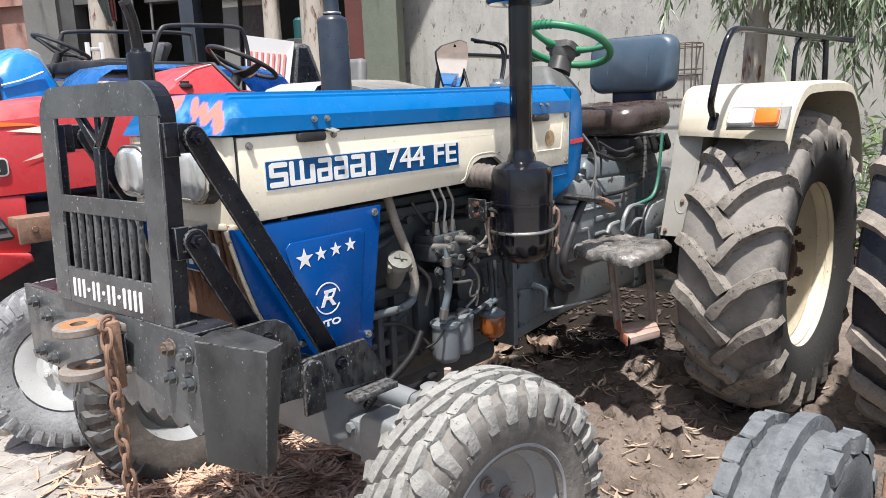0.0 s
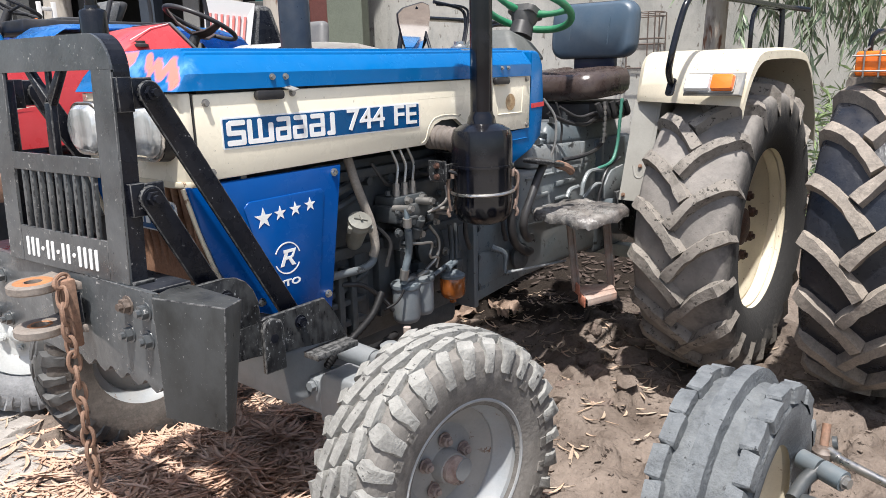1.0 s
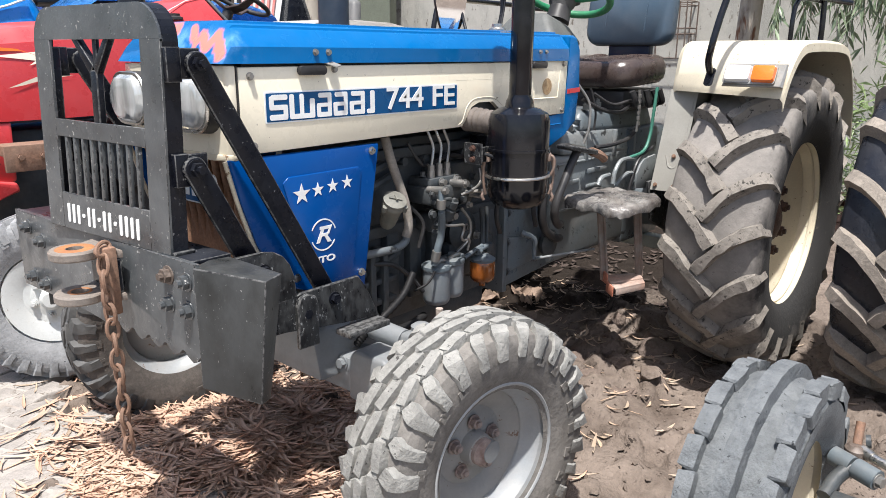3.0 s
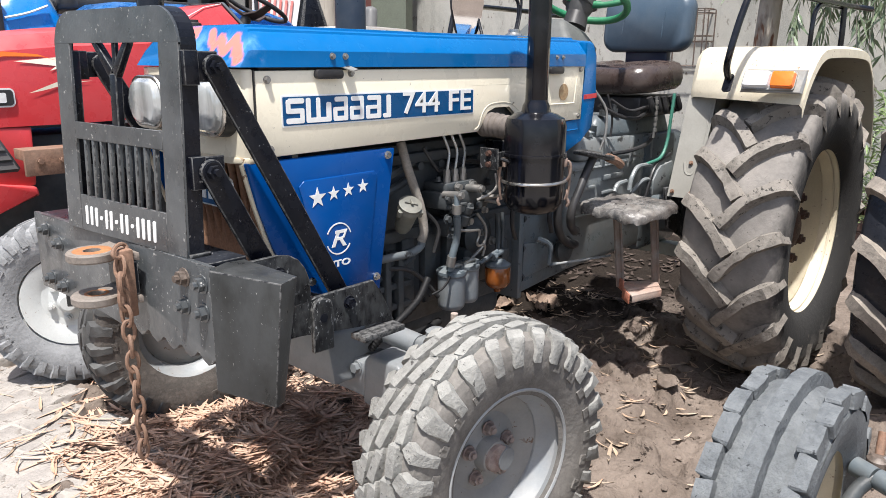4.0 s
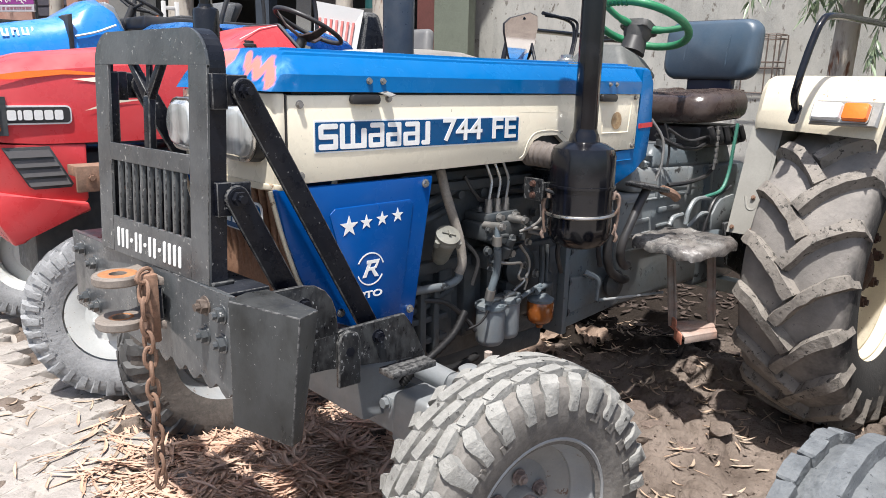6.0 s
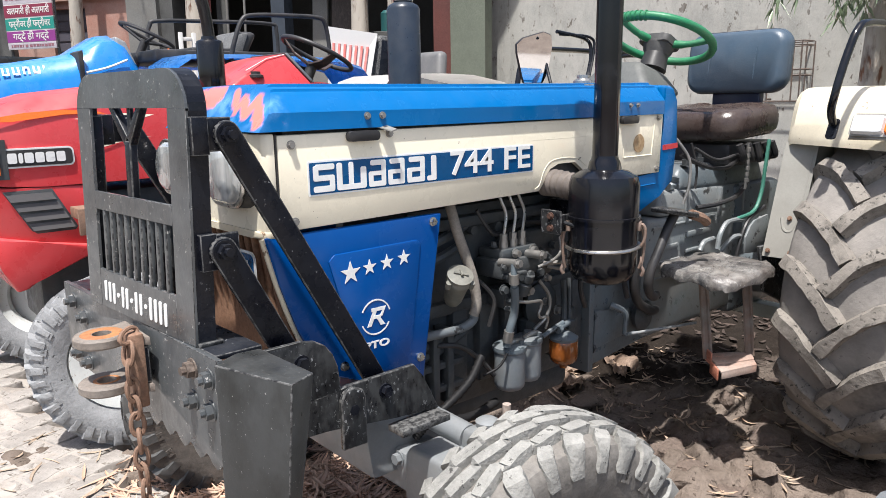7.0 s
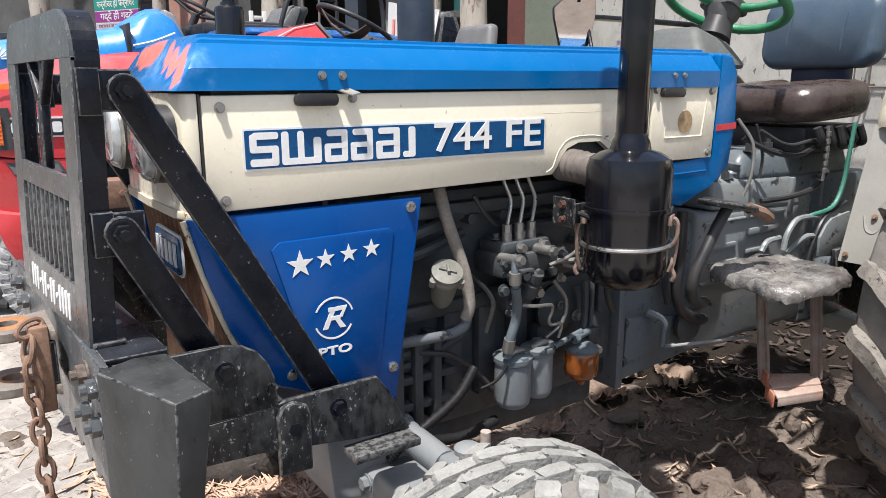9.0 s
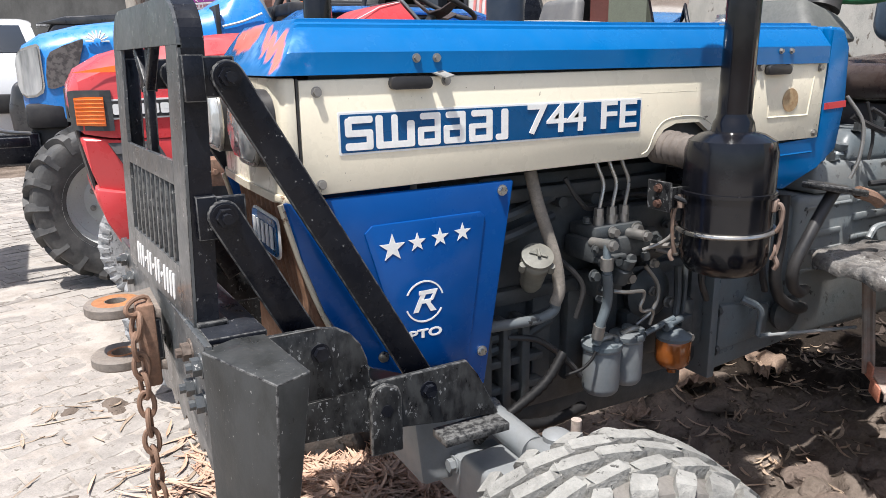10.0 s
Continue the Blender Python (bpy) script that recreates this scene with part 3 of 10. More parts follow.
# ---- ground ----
# Dark patch behind the tractor: shade and wet mud put into the soil colour.
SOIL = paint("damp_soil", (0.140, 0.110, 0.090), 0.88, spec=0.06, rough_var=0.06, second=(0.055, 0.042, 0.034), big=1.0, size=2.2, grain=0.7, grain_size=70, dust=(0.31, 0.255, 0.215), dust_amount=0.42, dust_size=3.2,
             dust_sharp=0.14, bump=0.024, bump_size=26, specks=(0.040, 0.032, 0.027), speck_amount=0.45, speck_size=30, dark_patch=((3.05, 1.3, -0.05), 1.5, (0.0165, 0.0128, 0.0105)))
CONCRETE = paint("dusty_paver", (0.325, 0.295, 0.268), 0.85, second=(0.215, 0.192, 0.172), big=1.0, size=2.6, dust=(0.43, 0.40, 0.365), dust_amount=0.44, dust_size=4.4, dust_sharp=0.12, grain=0.8, grain_size=90,
                 specks=(0.14, 0.12, 0.10), speck_amount=0.6, speck_size=17, bump=0.005, bump_size=45, vary=0.45)


def soil_z(x, y):
    """Height of the earth: level yard, trodden ruts and clods between the tractors."""
    near = max(0.0, 1 - max(abs(x - 1.0) / 3.2, abs(y + 0.2) / 3.2))
    z = -0.075 + 0.02 * noise.noise((x * 0.8, y * 0.8, 0))
    if near:
        z += min(1, near * 1.6) * (0.036 * noise.noise((x * 3.1, y * 3.1, 4)) + 0.030 * noise.noise((x * 8, y * 8, 9)) + 0.016 * noise.noise((x * 19, y * 19, 2)))
        # crusts of trodden mud, cracked apart
        q = (x * 5.5 + 0.5 * noise.noise((x * 4, y * 4, 1)), y * 5.5 + 0.5 * noise.noise((x * 4, y * 4, 6)), 0.0)
        d, pts = noise.voronoi(q)
        lift = noise.cell((pts[0].x * 3.7, pts[0].y * 3.7, 0.5))
        z += min(1, near * 1.6) * (0.028 + 0.040 * lift) * min(1.0, (d[1] - d[0]) * 4.0)
        # prints of lugs in the track beside the wheels
        if -1.35 < y < -0.95 and x > 0.45:
            u_ = (x + abs(y + 1.15) * 0.9) * 6.2
            z += 0.020 * max(0.0, math.sin(u_ * 2 * math.pi)) * (0.6 + 0.8 * noise.noise((x * 3, y * 3, 8)))
    if x > 0.9 and -0.7 < y < 0.6:
        z += 0.05 * max(0, 1 - abs(x - 1.5) / 0.7) * (0.5 + noise.noise((x * 4, y * 4, 7)))
    for cx, cy in ((0.105, -0.77), (0.105, 0.77), (2.1, -0.77), (2.1, 0.77)):
        d = math.hypot(x - cx, y - cy)
        z -= 0.035 * math.exp(-(d / 0.16) ** 2)
    return z


def spread(near0, near1, step, far):
    xs = [near0 + step * i for i in range(int((near1 - near0) / step) + 1)]
    s, a = step, near0
    left = []
    while a > -far:
        s *= 1.5
        a -= s
        left.append(a)
    s, c = step, xs[-1]
    right = []
    while c < far:
        s *= 1.5
        c += s
        right.append(c)
    return left[::-1] + xs + right


gx, gy = spread(-0.8, 3.9, 0.018, 900), spread(-2.0, 1.5, 0.018, 900)
b = bm_new()
grid = [[b.verts.new((x, y, soil_z(x, y))) for y in gy] for x in gx]
for i in range(len(gx) - 1):
    for j in range(len(gy) - 1):
        b.faces.new((grid[i][j], grid[i + 1][j], grid[i + 1][j + 1], grid[i][j + 1]))
single("ground", b, SOIL, (0, 0, 0), "dark damp trodden soil with painted shade, clods and tyre ruts", "ground", kind="structure", angle=180)

# worn interlocking pavers in front of the row
PAVE_TURN = Matrix.Rotation(radians(18), 4, "Z")


def paver_mesh(seed, top=0.0):
    r = random.Random(seed)
    L, W = 0.222, 0.112
    out = []
    for k in range(6):
        f = k / 5
        out.append((-L / 2 + L * f, -W / 2 + (0.012 if k in (2, 3) else 0) + r.uniform(-0.002, 0.002)))
    for k in range(6):
        f = k / 5
        out.append((L / 2 - L * f, W / 2 + (0.012 if k in (2, 3) else 0) + r.uniform(-0.002, 0.002)))
    b = bm_new()
    lo = [b.verts.new((x, y, -0.06)) for x, y in out]
    hi = [b.verts.new((x, y, -0.006 + r.uniform(-0.002, 0.002))) for x, y in out]
    tp = [b.verts.new((x * 0.955, y * 0.92, r.uniform(-0.0015, 0.0015))) for x, y in out]
    n = len(out)
    for A, B in ((lo, hi), (hi, tp)):
        for i in range(n):
            b.faces.new((A[i], A[(i + 1) % n], B[(i + 1) % n], B[i]))
    b.faces.new(tp)
    return finish(b, "paver", CONCRETE, True, 30)


paved = thing("pavement", (-1.4, 1.5, -0.06), "pale dusty interlocking concrete pavers with worn uneven joints", "pavement", kind="structure")
b = bm_new()
sand = []
for k in range(241):
    y = -3 + 12 * k / 240
    e = min(0.1, (-0.26 - 0.16 * (y + 0.4) + 0.12 * noise.noise((y * 2.0, 3.0, 1.0))) if y < 0.6 else -0.42 + 0.16 * noise.noise((y * 1.2, 5.0, 1.0)))
    row = [(-6.0 + (e + 5.95) * (1 - (1 - j / 60) ** 1.6), 0) for j in range(61)]
    sand.append([b.verts.new((x, y, -0.0238 + 0.012 * max(-0.25, noise.noise((x * 2.6, y * 2.6, 3.0)) + 0.5 * noise.noise((x * 9, y * 9, 1.0))))) for x, _ in row] + [b.verts.new((e + 0.10, y, -0.085))])
for A, B in zip(sand, sand[1:]):
    for k in range(61):
        b.faces.new((A[k], A[k + 1], B[k + 1], B[k]))
SAND = paint("joint_sand", (0.30, 0.262, 0.228), 0.95, second=(0.19, 0.162, 0.138), big=0.9, size=4, dust=(0.46, 0.425, 0.385), dust_amount=0.5, dust_size=7, bump=0.004, bump_size=70)
part("joint_sand", b, SAND, paved, "pale sand between the pavers")
b = bm_new()
yard_rows = []
for i in range(41):
    x = -16 + 26 * i / 40
    yard_rows.append([b.verts.new((x, y, -0.034 + 0.006 * noise.noise((x, y, 2)))) for y in [-14 + 11.2 * j / 30 for j in range(31)]])
for A, B in zip(yard_rows, yard_rows[1:]):
    for k in range(30):
        b.faces.new((A[k], A[k + 1], B[k + 1], B[k]))
part("open_yard", b, SAND, paved, "pale dusty yard across the way")
paver_kinds = [paver_mesh(40 + k) for k in range(6)]
rng = random.Random(77)
far_pavers = bm_new()
count = 0
cells = []
for i in range(-34, 14):
    for j in range(-28, 78):
        p = PAVE_TURN @ Vector((i * 0.232 + (0.116 if j % 2 else 0), j * 0.121, 0))
        edge = -0.20 - 0.16 * (p.y + 0.4) + 0.12 * noise.noise((p.y * 2.0, 3.0, 1.0)) if p.y < 0.6 else -0.36 + 0.16 * noise.noise((p.y * 1.2, 5.0, 1.0))
        edge = min(edge, 0.1)
        if p.x > edge or p.x < -6 or p.y > 9 or p.y < -3:
            continue
        cells.append(p)
cells.sort(key=lambda p: (p - Vector((-0.75, 0.9, 0))).length)
for n_, p in enumerate(cells):
    tilt = (rng.uniform(-0.009, 0.009), rng.uniform(-0.009, 0.009), radians(18) + rng.uniform(-0.02, 0.02))
    z = -0.021 + rng.uniform(-0.002, 0.002)
    if n_ < 300:
        o = new("paver", paver_kinds[rng.randrange(6)])
        o.parent = paved
        o.location = Vector((p.x, p.y, z)) - Vector((-1.4, 1.5, -0.06))
        o.rotation_euler = tilt
    else:
        m = Matrix.Translation((p.x, p.y, z)) @ Euler(tilt).to_matrix().to_4x4()
        L, W = 0.213, 0.109
        v = [far_pavers.verts.new(m @ Vector(c)) for c in ((-L / 2, -W / 2, -0.05), (L / 2, -W / 2, -0.05), (L / 2, W / 2, -0.05), (-L / 2, W / 2, -0.05),
                                                        (-L / 2, -W / 2, 0), (L / 2, -W / 2, 0), (L / 2, W / 2, 0), (-L / 2, W / 2, 0))]
        for f in ((4, 5, 6, 7), (0, 1, 5, 4), (1, 2, 6, 5), (2, 3, 7, 6), (3, 0, 4, 7)):
            far_pavers.faces.new([v[k] for k in f])
o = part("paving_field", far_pavers, CONCRETE, paved)
o["kind"] = "stuff"

# ---- the blue and cream tractor ----
tractor = thing("tractor", (0.0, 0.0, -0.1), "used blue and cream farm tractor parked on muddy ground", "tractor")
MID = -0.05  # the bonnet's middle line


def HY(s, d):
    """A place across the bonnet: d counts from the tractor's axis on the near side, mirrored about the bonnet's middle."""
    return -d if s < 0 else 2 * MID + d




def worn_front(base):
    """The blue paint with brushed coral marks and a rubbed pale film on the bonnet's sloping front."""
    m = base.copy()
    m.name = "blue_paint_with_coral_marks"
    t = m.node_tree
    p = t.nodes["Principled BSDF"]
    was = p.inputs["Base Color"].links[0].from_socket

    def vm(op, a, b):
        n = t.nodes.new("ShaderNodeVectorMath")
        n.operation = op
        for i, v in enumerate((a, b)):
            if v is None:
                continue
            if isinstance(v, (tuple, list)):
                n.inputs[i].default_value = v
            else:
                link(t, v, n.inputs[i])
        return n

    def num(op, a, b, clamp=False):
        n = t.nodes.new("ShaderNodeMath")
        n.operation, n.use_clamp = op, clamp
        for i, v in enumerate((a, b)):
            if isinstance(v, (int, float)):
                n.inputs[i].default_value = v
            else:
                link(t, v, n.inputs[i])
        return n.outputs[0]

    def smooth(v, lo, hi):
        r = t.nodes.new("ShaderNodeMapRange")
        r.interpolation_type = "SMOOTHSTEP"
        r.inputs["From Min"].default_value, r.inputs["From Max"].default_value = lo, hi
        link(t, v, r.inputs["Value"])
        return r.outputs[0]

    def blend(fac, a, colour):
        n = t.nodes.new("ShaderNodeMix")
        n.data_type = "RGBA"
        link(t, fac, n.inputs[0])
        link(t, a, n.inputs[6])
        n.inputs[7].default_value = (*colour, 1)
        return n.outputs[2]

    co = t.nodes.new("ShaderNodeTexCoord")
    wob = t.nodes.new("ShaderNodeTexNoise")
    wob.inputs["Scale"].default_value, wob.inputs["Detail"].default_value = 34.0, 4.0
    link(t, co.outputs["Object"], wob.inputs["Vector"])
    off = vm("MULTIPLY", vm("SUBTRACT", wob.outputs["Color"], (0.5, 0.5, 0.5)).outputs[0], (0.0, 0.030, 0.018))
    flat = vm("MULTIPLY", vm("ADD", co.outputs["Object"], off.outputs[0]).outputs[0], (0.0, 1.0, 1.18))

    def stroke(a, b, r, soft):
        A, B = Vector((0, a[0], (a[1] + 0.1) * 1.18)), Vector((0, b[0], (b[1] + 0.1) * 1.18))
        d = B - A
        pa = vm("SUBTRACT", flat.outputs[0], tuple(A)).outputs[0]
        h = num("MULTIPLY", vm("DOT_PRODUCT", pa, tuple(d)).outputs["Value"], 1.0 / d.length_squared, True)
        sc = vm("SCALE", tuple(d), None)
        link(t, h, sc.inputs["Scale"])
        away = vm("LENGTH", vm("SUBTRACT", pa, sc.outputs[0]).outputs[0], None).outputs["Value"]
        return smooth(away, r + soft, r - soft)

    def any_of(group):
        f = group[0]
        for g in group[1:]:
            f = num("MAXIMUM", f, g)
        return f

    rub = any_of([stroke((-0.02, 1.365), (-0.285, 1.340), 0.030, 0.030), stroke((-0.296, 1.372), (-0.300, 1.312), 0.010, 0.014)])
    thin = t.nodes.new("ShaderNodeTexNoise")
    thin.inputs["Scale"].default_value, thin.inputs["Detail"].default_value = 22.0, 5.0
    link(t, co.outputs["Object"], thin.inputs["Vector"])
    sep = t.nodes.new("ShaderNodeSeparateXYZ")
    link(t, co.outputs["Object"], sep.inputs[0])
    ahead = smooth(sep.outputs["X"], -0.255, -0.285)
    col = blend(num("MULTIPLY", num("MULTIPLY", rub, ahead), smooth(thin.outputs["Fac"], 0.36, 0.62)), was, (0.10, 0.28, 0.60))
    marks = any_of([stroke(*q, 0.007) for q in (((0.12, 1.374), (-0.03, 1.384), 0.024), ((0.07, 1.356), (-0.015, 1.366), 0.014), ((-0.112, 1.384), (-0.150, 1.349), 0.014), ((-0.150, 1.349), (-0.168, 1.370), 0.014),
                                               ((-0.168, 1.370), (-0.206, 1.338), 0.016), ((-0.206, 1.338), (-0.238, 1.368), 0.015), ((-0.238, 1.368), (-0.262, 1.341), 0.018), ((-0.262, 1.345), (-0.288, 1.320), 0.017))])
    col = blend(num("MULTIPLY", marks, ahead), col, (0.80, 0.20, 0.16))
    link(t, col, p.inputs["Base Color"])
    return m


# bonnet
b = bm_new()
sect = [(-0.262, 1.302), (-0.262, 1.342), (-0.2605, 1.3445), (-0.230, 1.3815), (-0.225, 1.3855), (-0.219, 1.387), (-0.2175, 1.393), (-0.212, 1.3965), (-0.196, 1.398), (-0.1945, 1.4035), (-0.188, 1.405), (-0.09, 1.406), (0.0, 1.407)]
sect = [(MID + y, z) for y, z in sect + [(-y, z) for y, z in sect[-2::-1]]]
rows = []
for x, lean, squeeze, sink in ((-0.345, 0.62, 0.972, 0.006), (-0.340, 0.62, 0.99, 0.002), (-0.330, 0.60, 1.0, 0.0), (0.4, 0, 1.0, 0.0), (1.19, 0, 1.0, -0.005)):
    rows.append([b.verts.new((x + lean * (z - 1.302), MID + (y - MID) * squeeze, z - sink * (z > 1.34))) for y, z in sect])
for A, B in zip(rows, rows[1:]):
    for k in range(len(A) - 1):
        b.faces.new((A[k], A[k + 1], B[k + 1], B[k]))
b.faces.new(rows[0])
b.faces.new(rows[-1][::-1])
bonnet = part("bonnet_top", b, worn_front(BLUE), tractor, "glossy blue bonnet with worn coral paint on its front corner", angle=24)
b = bm_new()
prism(b, [(-0.27, 1.09), (1.17, 1.09), (1.17, 1.36), (-0.27, 1.36)], "y", -0.28, 0.18)
part("bonnet_core", b, GREY_DARK, tractor)
# side panels, both sides
main_edge = [(-0.297, 1.080), (0.555, 1.092), (0.575, 1.112), (0.60, 1.158), (0.64, 1.172), (0.72, 1.172), (0.76, 1.14), (0.80, 1.100), (0.905, 1.100), (0.905, 1.300), (-0.297, 1.294)]
rear_edge = [(0.915, 1.100), (1.187, 1.100), (1.197, 1.312), (0.915, 1.304)]
for s in (-1, 1):
    b = bm_new()
    prism(b, main_edge, "y", HY(s, 0.288), HY(s, 0.305), 0.004)
    main = part("side_panel", b, CREAM, tractor, "cream bonnet side panel")
    b = bm_new()
    prism(b, rear_edge, "y", HY(s, 0.288), HY(s, 0.305), 0.004)
    rear = part("side_panel", b, CREAM, tractor, "cream rear bonnet side panel")
    # pressed lines: a shallow step along the rear half and the lip over the duct
    b = bm_new()
    tube(b, [(0.52, HY(s, 0.3044), 1.2435), (0.904, HY(s, 0.3044), 1.2445)], 0.0009, 6, curved=False)
    part("pressed_line", b, CREAM, main)
    b = bm_new()
    tube(b, [(0.535, HY(s, 0.3045), 1.100), (0.556, HY(s, 0.3045), 1.112), (0.578, HY(s, 0.3045), 1.155), (0.62, HY(s, 0.3045), 1.181), (0.72, HY(s, 0.3045), 1.181), (0.78, HY(s, 0.3045), 1.150)], 0.0018, 6, 4)
    part("pressed_line", b, CREAM, main)
    b = bm_new()
    for q in ([(0.97, 1.165), (1.13, 1.165)], [(1.13, 1.165), (1.145, 1.268)], [(0.97, 1.165), (0.97, 1.20)]):
        tube(b, [(q[0][0], HY(s, 0.3045), q[0][1]), (q[1][0], HY(s, 0.3045), q[1][1])], 0.003, 6)
    part("pressed_line", b, CREAM, rear)
    # catches
    for x, z, L, owner in ((-0.076, 1.284, 0.088, main), (0.985, 1.288, 0.088, rear)):
        b = bm_new()
        prism(b, [(x - L / 2 + u, z + v) for u, v in [(L / 2 + p, q) for p, q in rounded(L, 0.024, 0.009)]], "y", HY(s, 0.306), HY(s, 0.322), 0.004)
        part("catch", b, BLACK_PLASTIC, owner, "black moulded catch")
    for x, z, owner in ((-0.264, 1.272, main), (-0.264, 1.101, main), (0.006, 1.286, main), (0.925, 1.295, rear), (1.035, 1.296, rear), (1.165, 1.290, rear), (1.165, 1.115, rear)):
        b = bm_new()
        hexbolt(b, (x, HY(s, 0.305), z), (0, s, 0), 0.0075, 0.006)
        part("bolt", b, STEEL, owner)
    for x in (-0.062, -0.018):
        b = bm_new()
        hexbolt(b, (x, HY(s, 0.3115), 1.330), (0, s, 0), 0.0065, 0.006)
        part("bolt", b, STEEL, bonnet)
    for x in (0.99, 1.03):
        b = bm_new()
        hexbolt(b, (x, HY(s, 0.3115), 1.335), (0, s, 0), 0.0055, 0.005)
        part("bolt", b, STEEL, bonnet)
    b = bm_new()
    hexa(b, [(-0.03, HY(s, 0.306), 1.302), (-0.01, HY(s, 0.306), 1.306), (0.012, HY(s, 0.330), 1.294), (-0.006, HY(s, 0.332), 1.290)],
         [(-0.03, HY(s, 0.306), 1.305), (-0.01, HY(s, 0.306), 1.309), (0.012, HY(s, 0.330), 1.297), (-0.006, HY(s, 0.332), 1.293)])
    part("latch_tongue", b, ALU, main)
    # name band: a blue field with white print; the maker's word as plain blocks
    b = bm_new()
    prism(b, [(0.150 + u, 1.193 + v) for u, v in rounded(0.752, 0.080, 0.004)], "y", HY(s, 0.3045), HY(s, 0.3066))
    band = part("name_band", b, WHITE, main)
    b = bm_new()
    prism(b, [(0.150 + u, 1.193 + v) for u, v in rounded(0.744, 0.072, 0.003)], "y", HY(s, 0.3064), HY(s, 0.3076))
    part("blue_field", b, BLUE_FLAT, band)
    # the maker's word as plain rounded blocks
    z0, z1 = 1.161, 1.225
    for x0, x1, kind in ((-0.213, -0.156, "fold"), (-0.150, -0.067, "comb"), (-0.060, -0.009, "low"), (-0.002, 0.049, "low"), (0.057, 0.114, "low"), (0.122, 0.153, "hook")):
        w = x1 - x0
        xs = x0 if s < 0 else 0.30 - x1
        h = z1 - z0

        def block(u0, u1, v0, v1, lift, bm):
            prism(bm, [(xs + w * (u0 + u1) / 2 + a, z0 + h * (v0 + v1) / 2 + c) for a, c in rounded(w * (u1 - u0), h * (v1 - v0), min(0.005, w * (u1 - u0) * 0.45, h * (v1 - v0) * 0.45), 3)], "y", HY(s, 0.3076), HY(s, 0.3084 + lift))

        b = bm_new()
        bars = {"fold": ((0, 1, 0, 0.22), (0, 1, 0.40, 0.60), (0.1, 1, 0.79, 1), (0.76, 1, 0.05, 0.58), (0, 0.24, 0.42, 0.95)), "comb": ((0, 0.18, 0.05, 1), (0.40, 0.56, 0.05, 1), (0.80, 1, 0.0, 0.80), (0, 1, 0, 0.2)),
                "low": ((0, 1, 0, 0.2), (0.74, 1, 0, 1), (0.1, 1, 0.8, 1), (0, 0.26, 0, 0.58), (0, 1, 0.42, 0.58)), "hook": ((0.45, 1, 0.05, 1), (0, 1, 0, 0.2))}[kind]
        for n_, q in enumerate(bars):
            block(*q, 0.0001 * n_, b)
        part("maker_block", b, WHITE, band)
    turn_m = Matrix(((1, 0, 0), (0, 0, -1), (0, 1, 0))).to_4x4() if s < 0 else Matrix(((-1, 0, 0), (0, 0, 1), (0, 1, 0))).to_4x4()
    for body, xc, wd in (("744", 0.281, 0.158), ("FE", 0.457, 0.106)):
        xx = xc if s < 0 else 0.30 - xc
        part("model_mark", lettering(body, 0.088, Matrix.Translation((xx, HY(s, 0.3086), 1.1955)) @ turn_m, 0.0008, 0.0012, wd), WHITE, band, angle=20)
    # round seal near the rear
    b = bm_new()
    lathe(b, [(0, 0.0), (0.030, 0.0), (0.031, 0.002), (0.0, 0.003)], (1.054, HY(s, 0.305), 1.208), (0, s, 0), 28)
    seal = part("round_seal", b, paint("seal_print", (0.30, 0.17, 0.08), 0.5, second=(0.55, 0.42, 0.25), big=0.9, size=60), rear)

    # blue lower front panel
    b = bm_new()
    edge = [(-0.338, 1.072), (0.173, 1.072), (0.097, 0.605), (0.03, 0.640), (-0.09, 0.672), (-0.175, 0.705), (-0.232, 0.765), (-0.272, 0.850), (-0.308, 0.955)]
    prism(b, edge, "y", HY(s, 0.286), HY(s, 0.303), 0.006)
    low = part("lower_front_panel", b, PANEL_BLUE, tractor, "pressed blue lower front panel, shade-deepened, with white stars")
    b = bm_new()
    emb = [(-0.182, 0.995), (-0.165, 1.010), (0.085, 1.012), (0.097, 1.0), (0.055, 0.69), (0.04, 0.672), (-0.08, 0.69), (-0.10, 0.705)]
    prism(b, emb, "y", HY(s, 0.302), HY(s, 0.3065), 0.005, 3)
    part("pressed_field", b, PANEL_BLUE, low)
    for x, z, r in ((-0.123, 0.959, 0.030), (-0.067, 0.964, 0.021), (-0.014, 0.968, 0.021), (0.040, 0.972, 0.021)):
        b = bm_new()
        pts = []
        for k in range(10):
            a = math.pi / 2 + math.pi * k / 5
            rr = r if k % 2 == 0 else r * 0.39
            pts.append((x + rr * math.cos(a), z + rr * math.sin(a)))
        prism(b, pts, "y", HY(s, 0.3064), HY(s, 0.3076))
        part("star", b, WHITE, low)
    for a0, a1 in ((15, 155), (200, 335)):
        b = bm_new()
        arc = [(-0.053 + 0.046 * math.cos(radians(a)), HY(s, 0.3072), 0.834 + 0.046 * math.sin(radians(a))) for a in range(a0, a1 + 1, 7)]
        n = len(arc)
        poly = [(p[0], p[2]) for p in arc] + [(-0.053 + (p[0] + 0.053) * 0.92, 0.834 + (p[2] - 0.834) * 0.92) for p in arc[::-1]]
        prism(b, poly, "y", HY(s, 0.3064), HY(s, 0.3076))
        part("badge_arc", b, WHITE, low)
    b = bm_new()
    b_no = 0
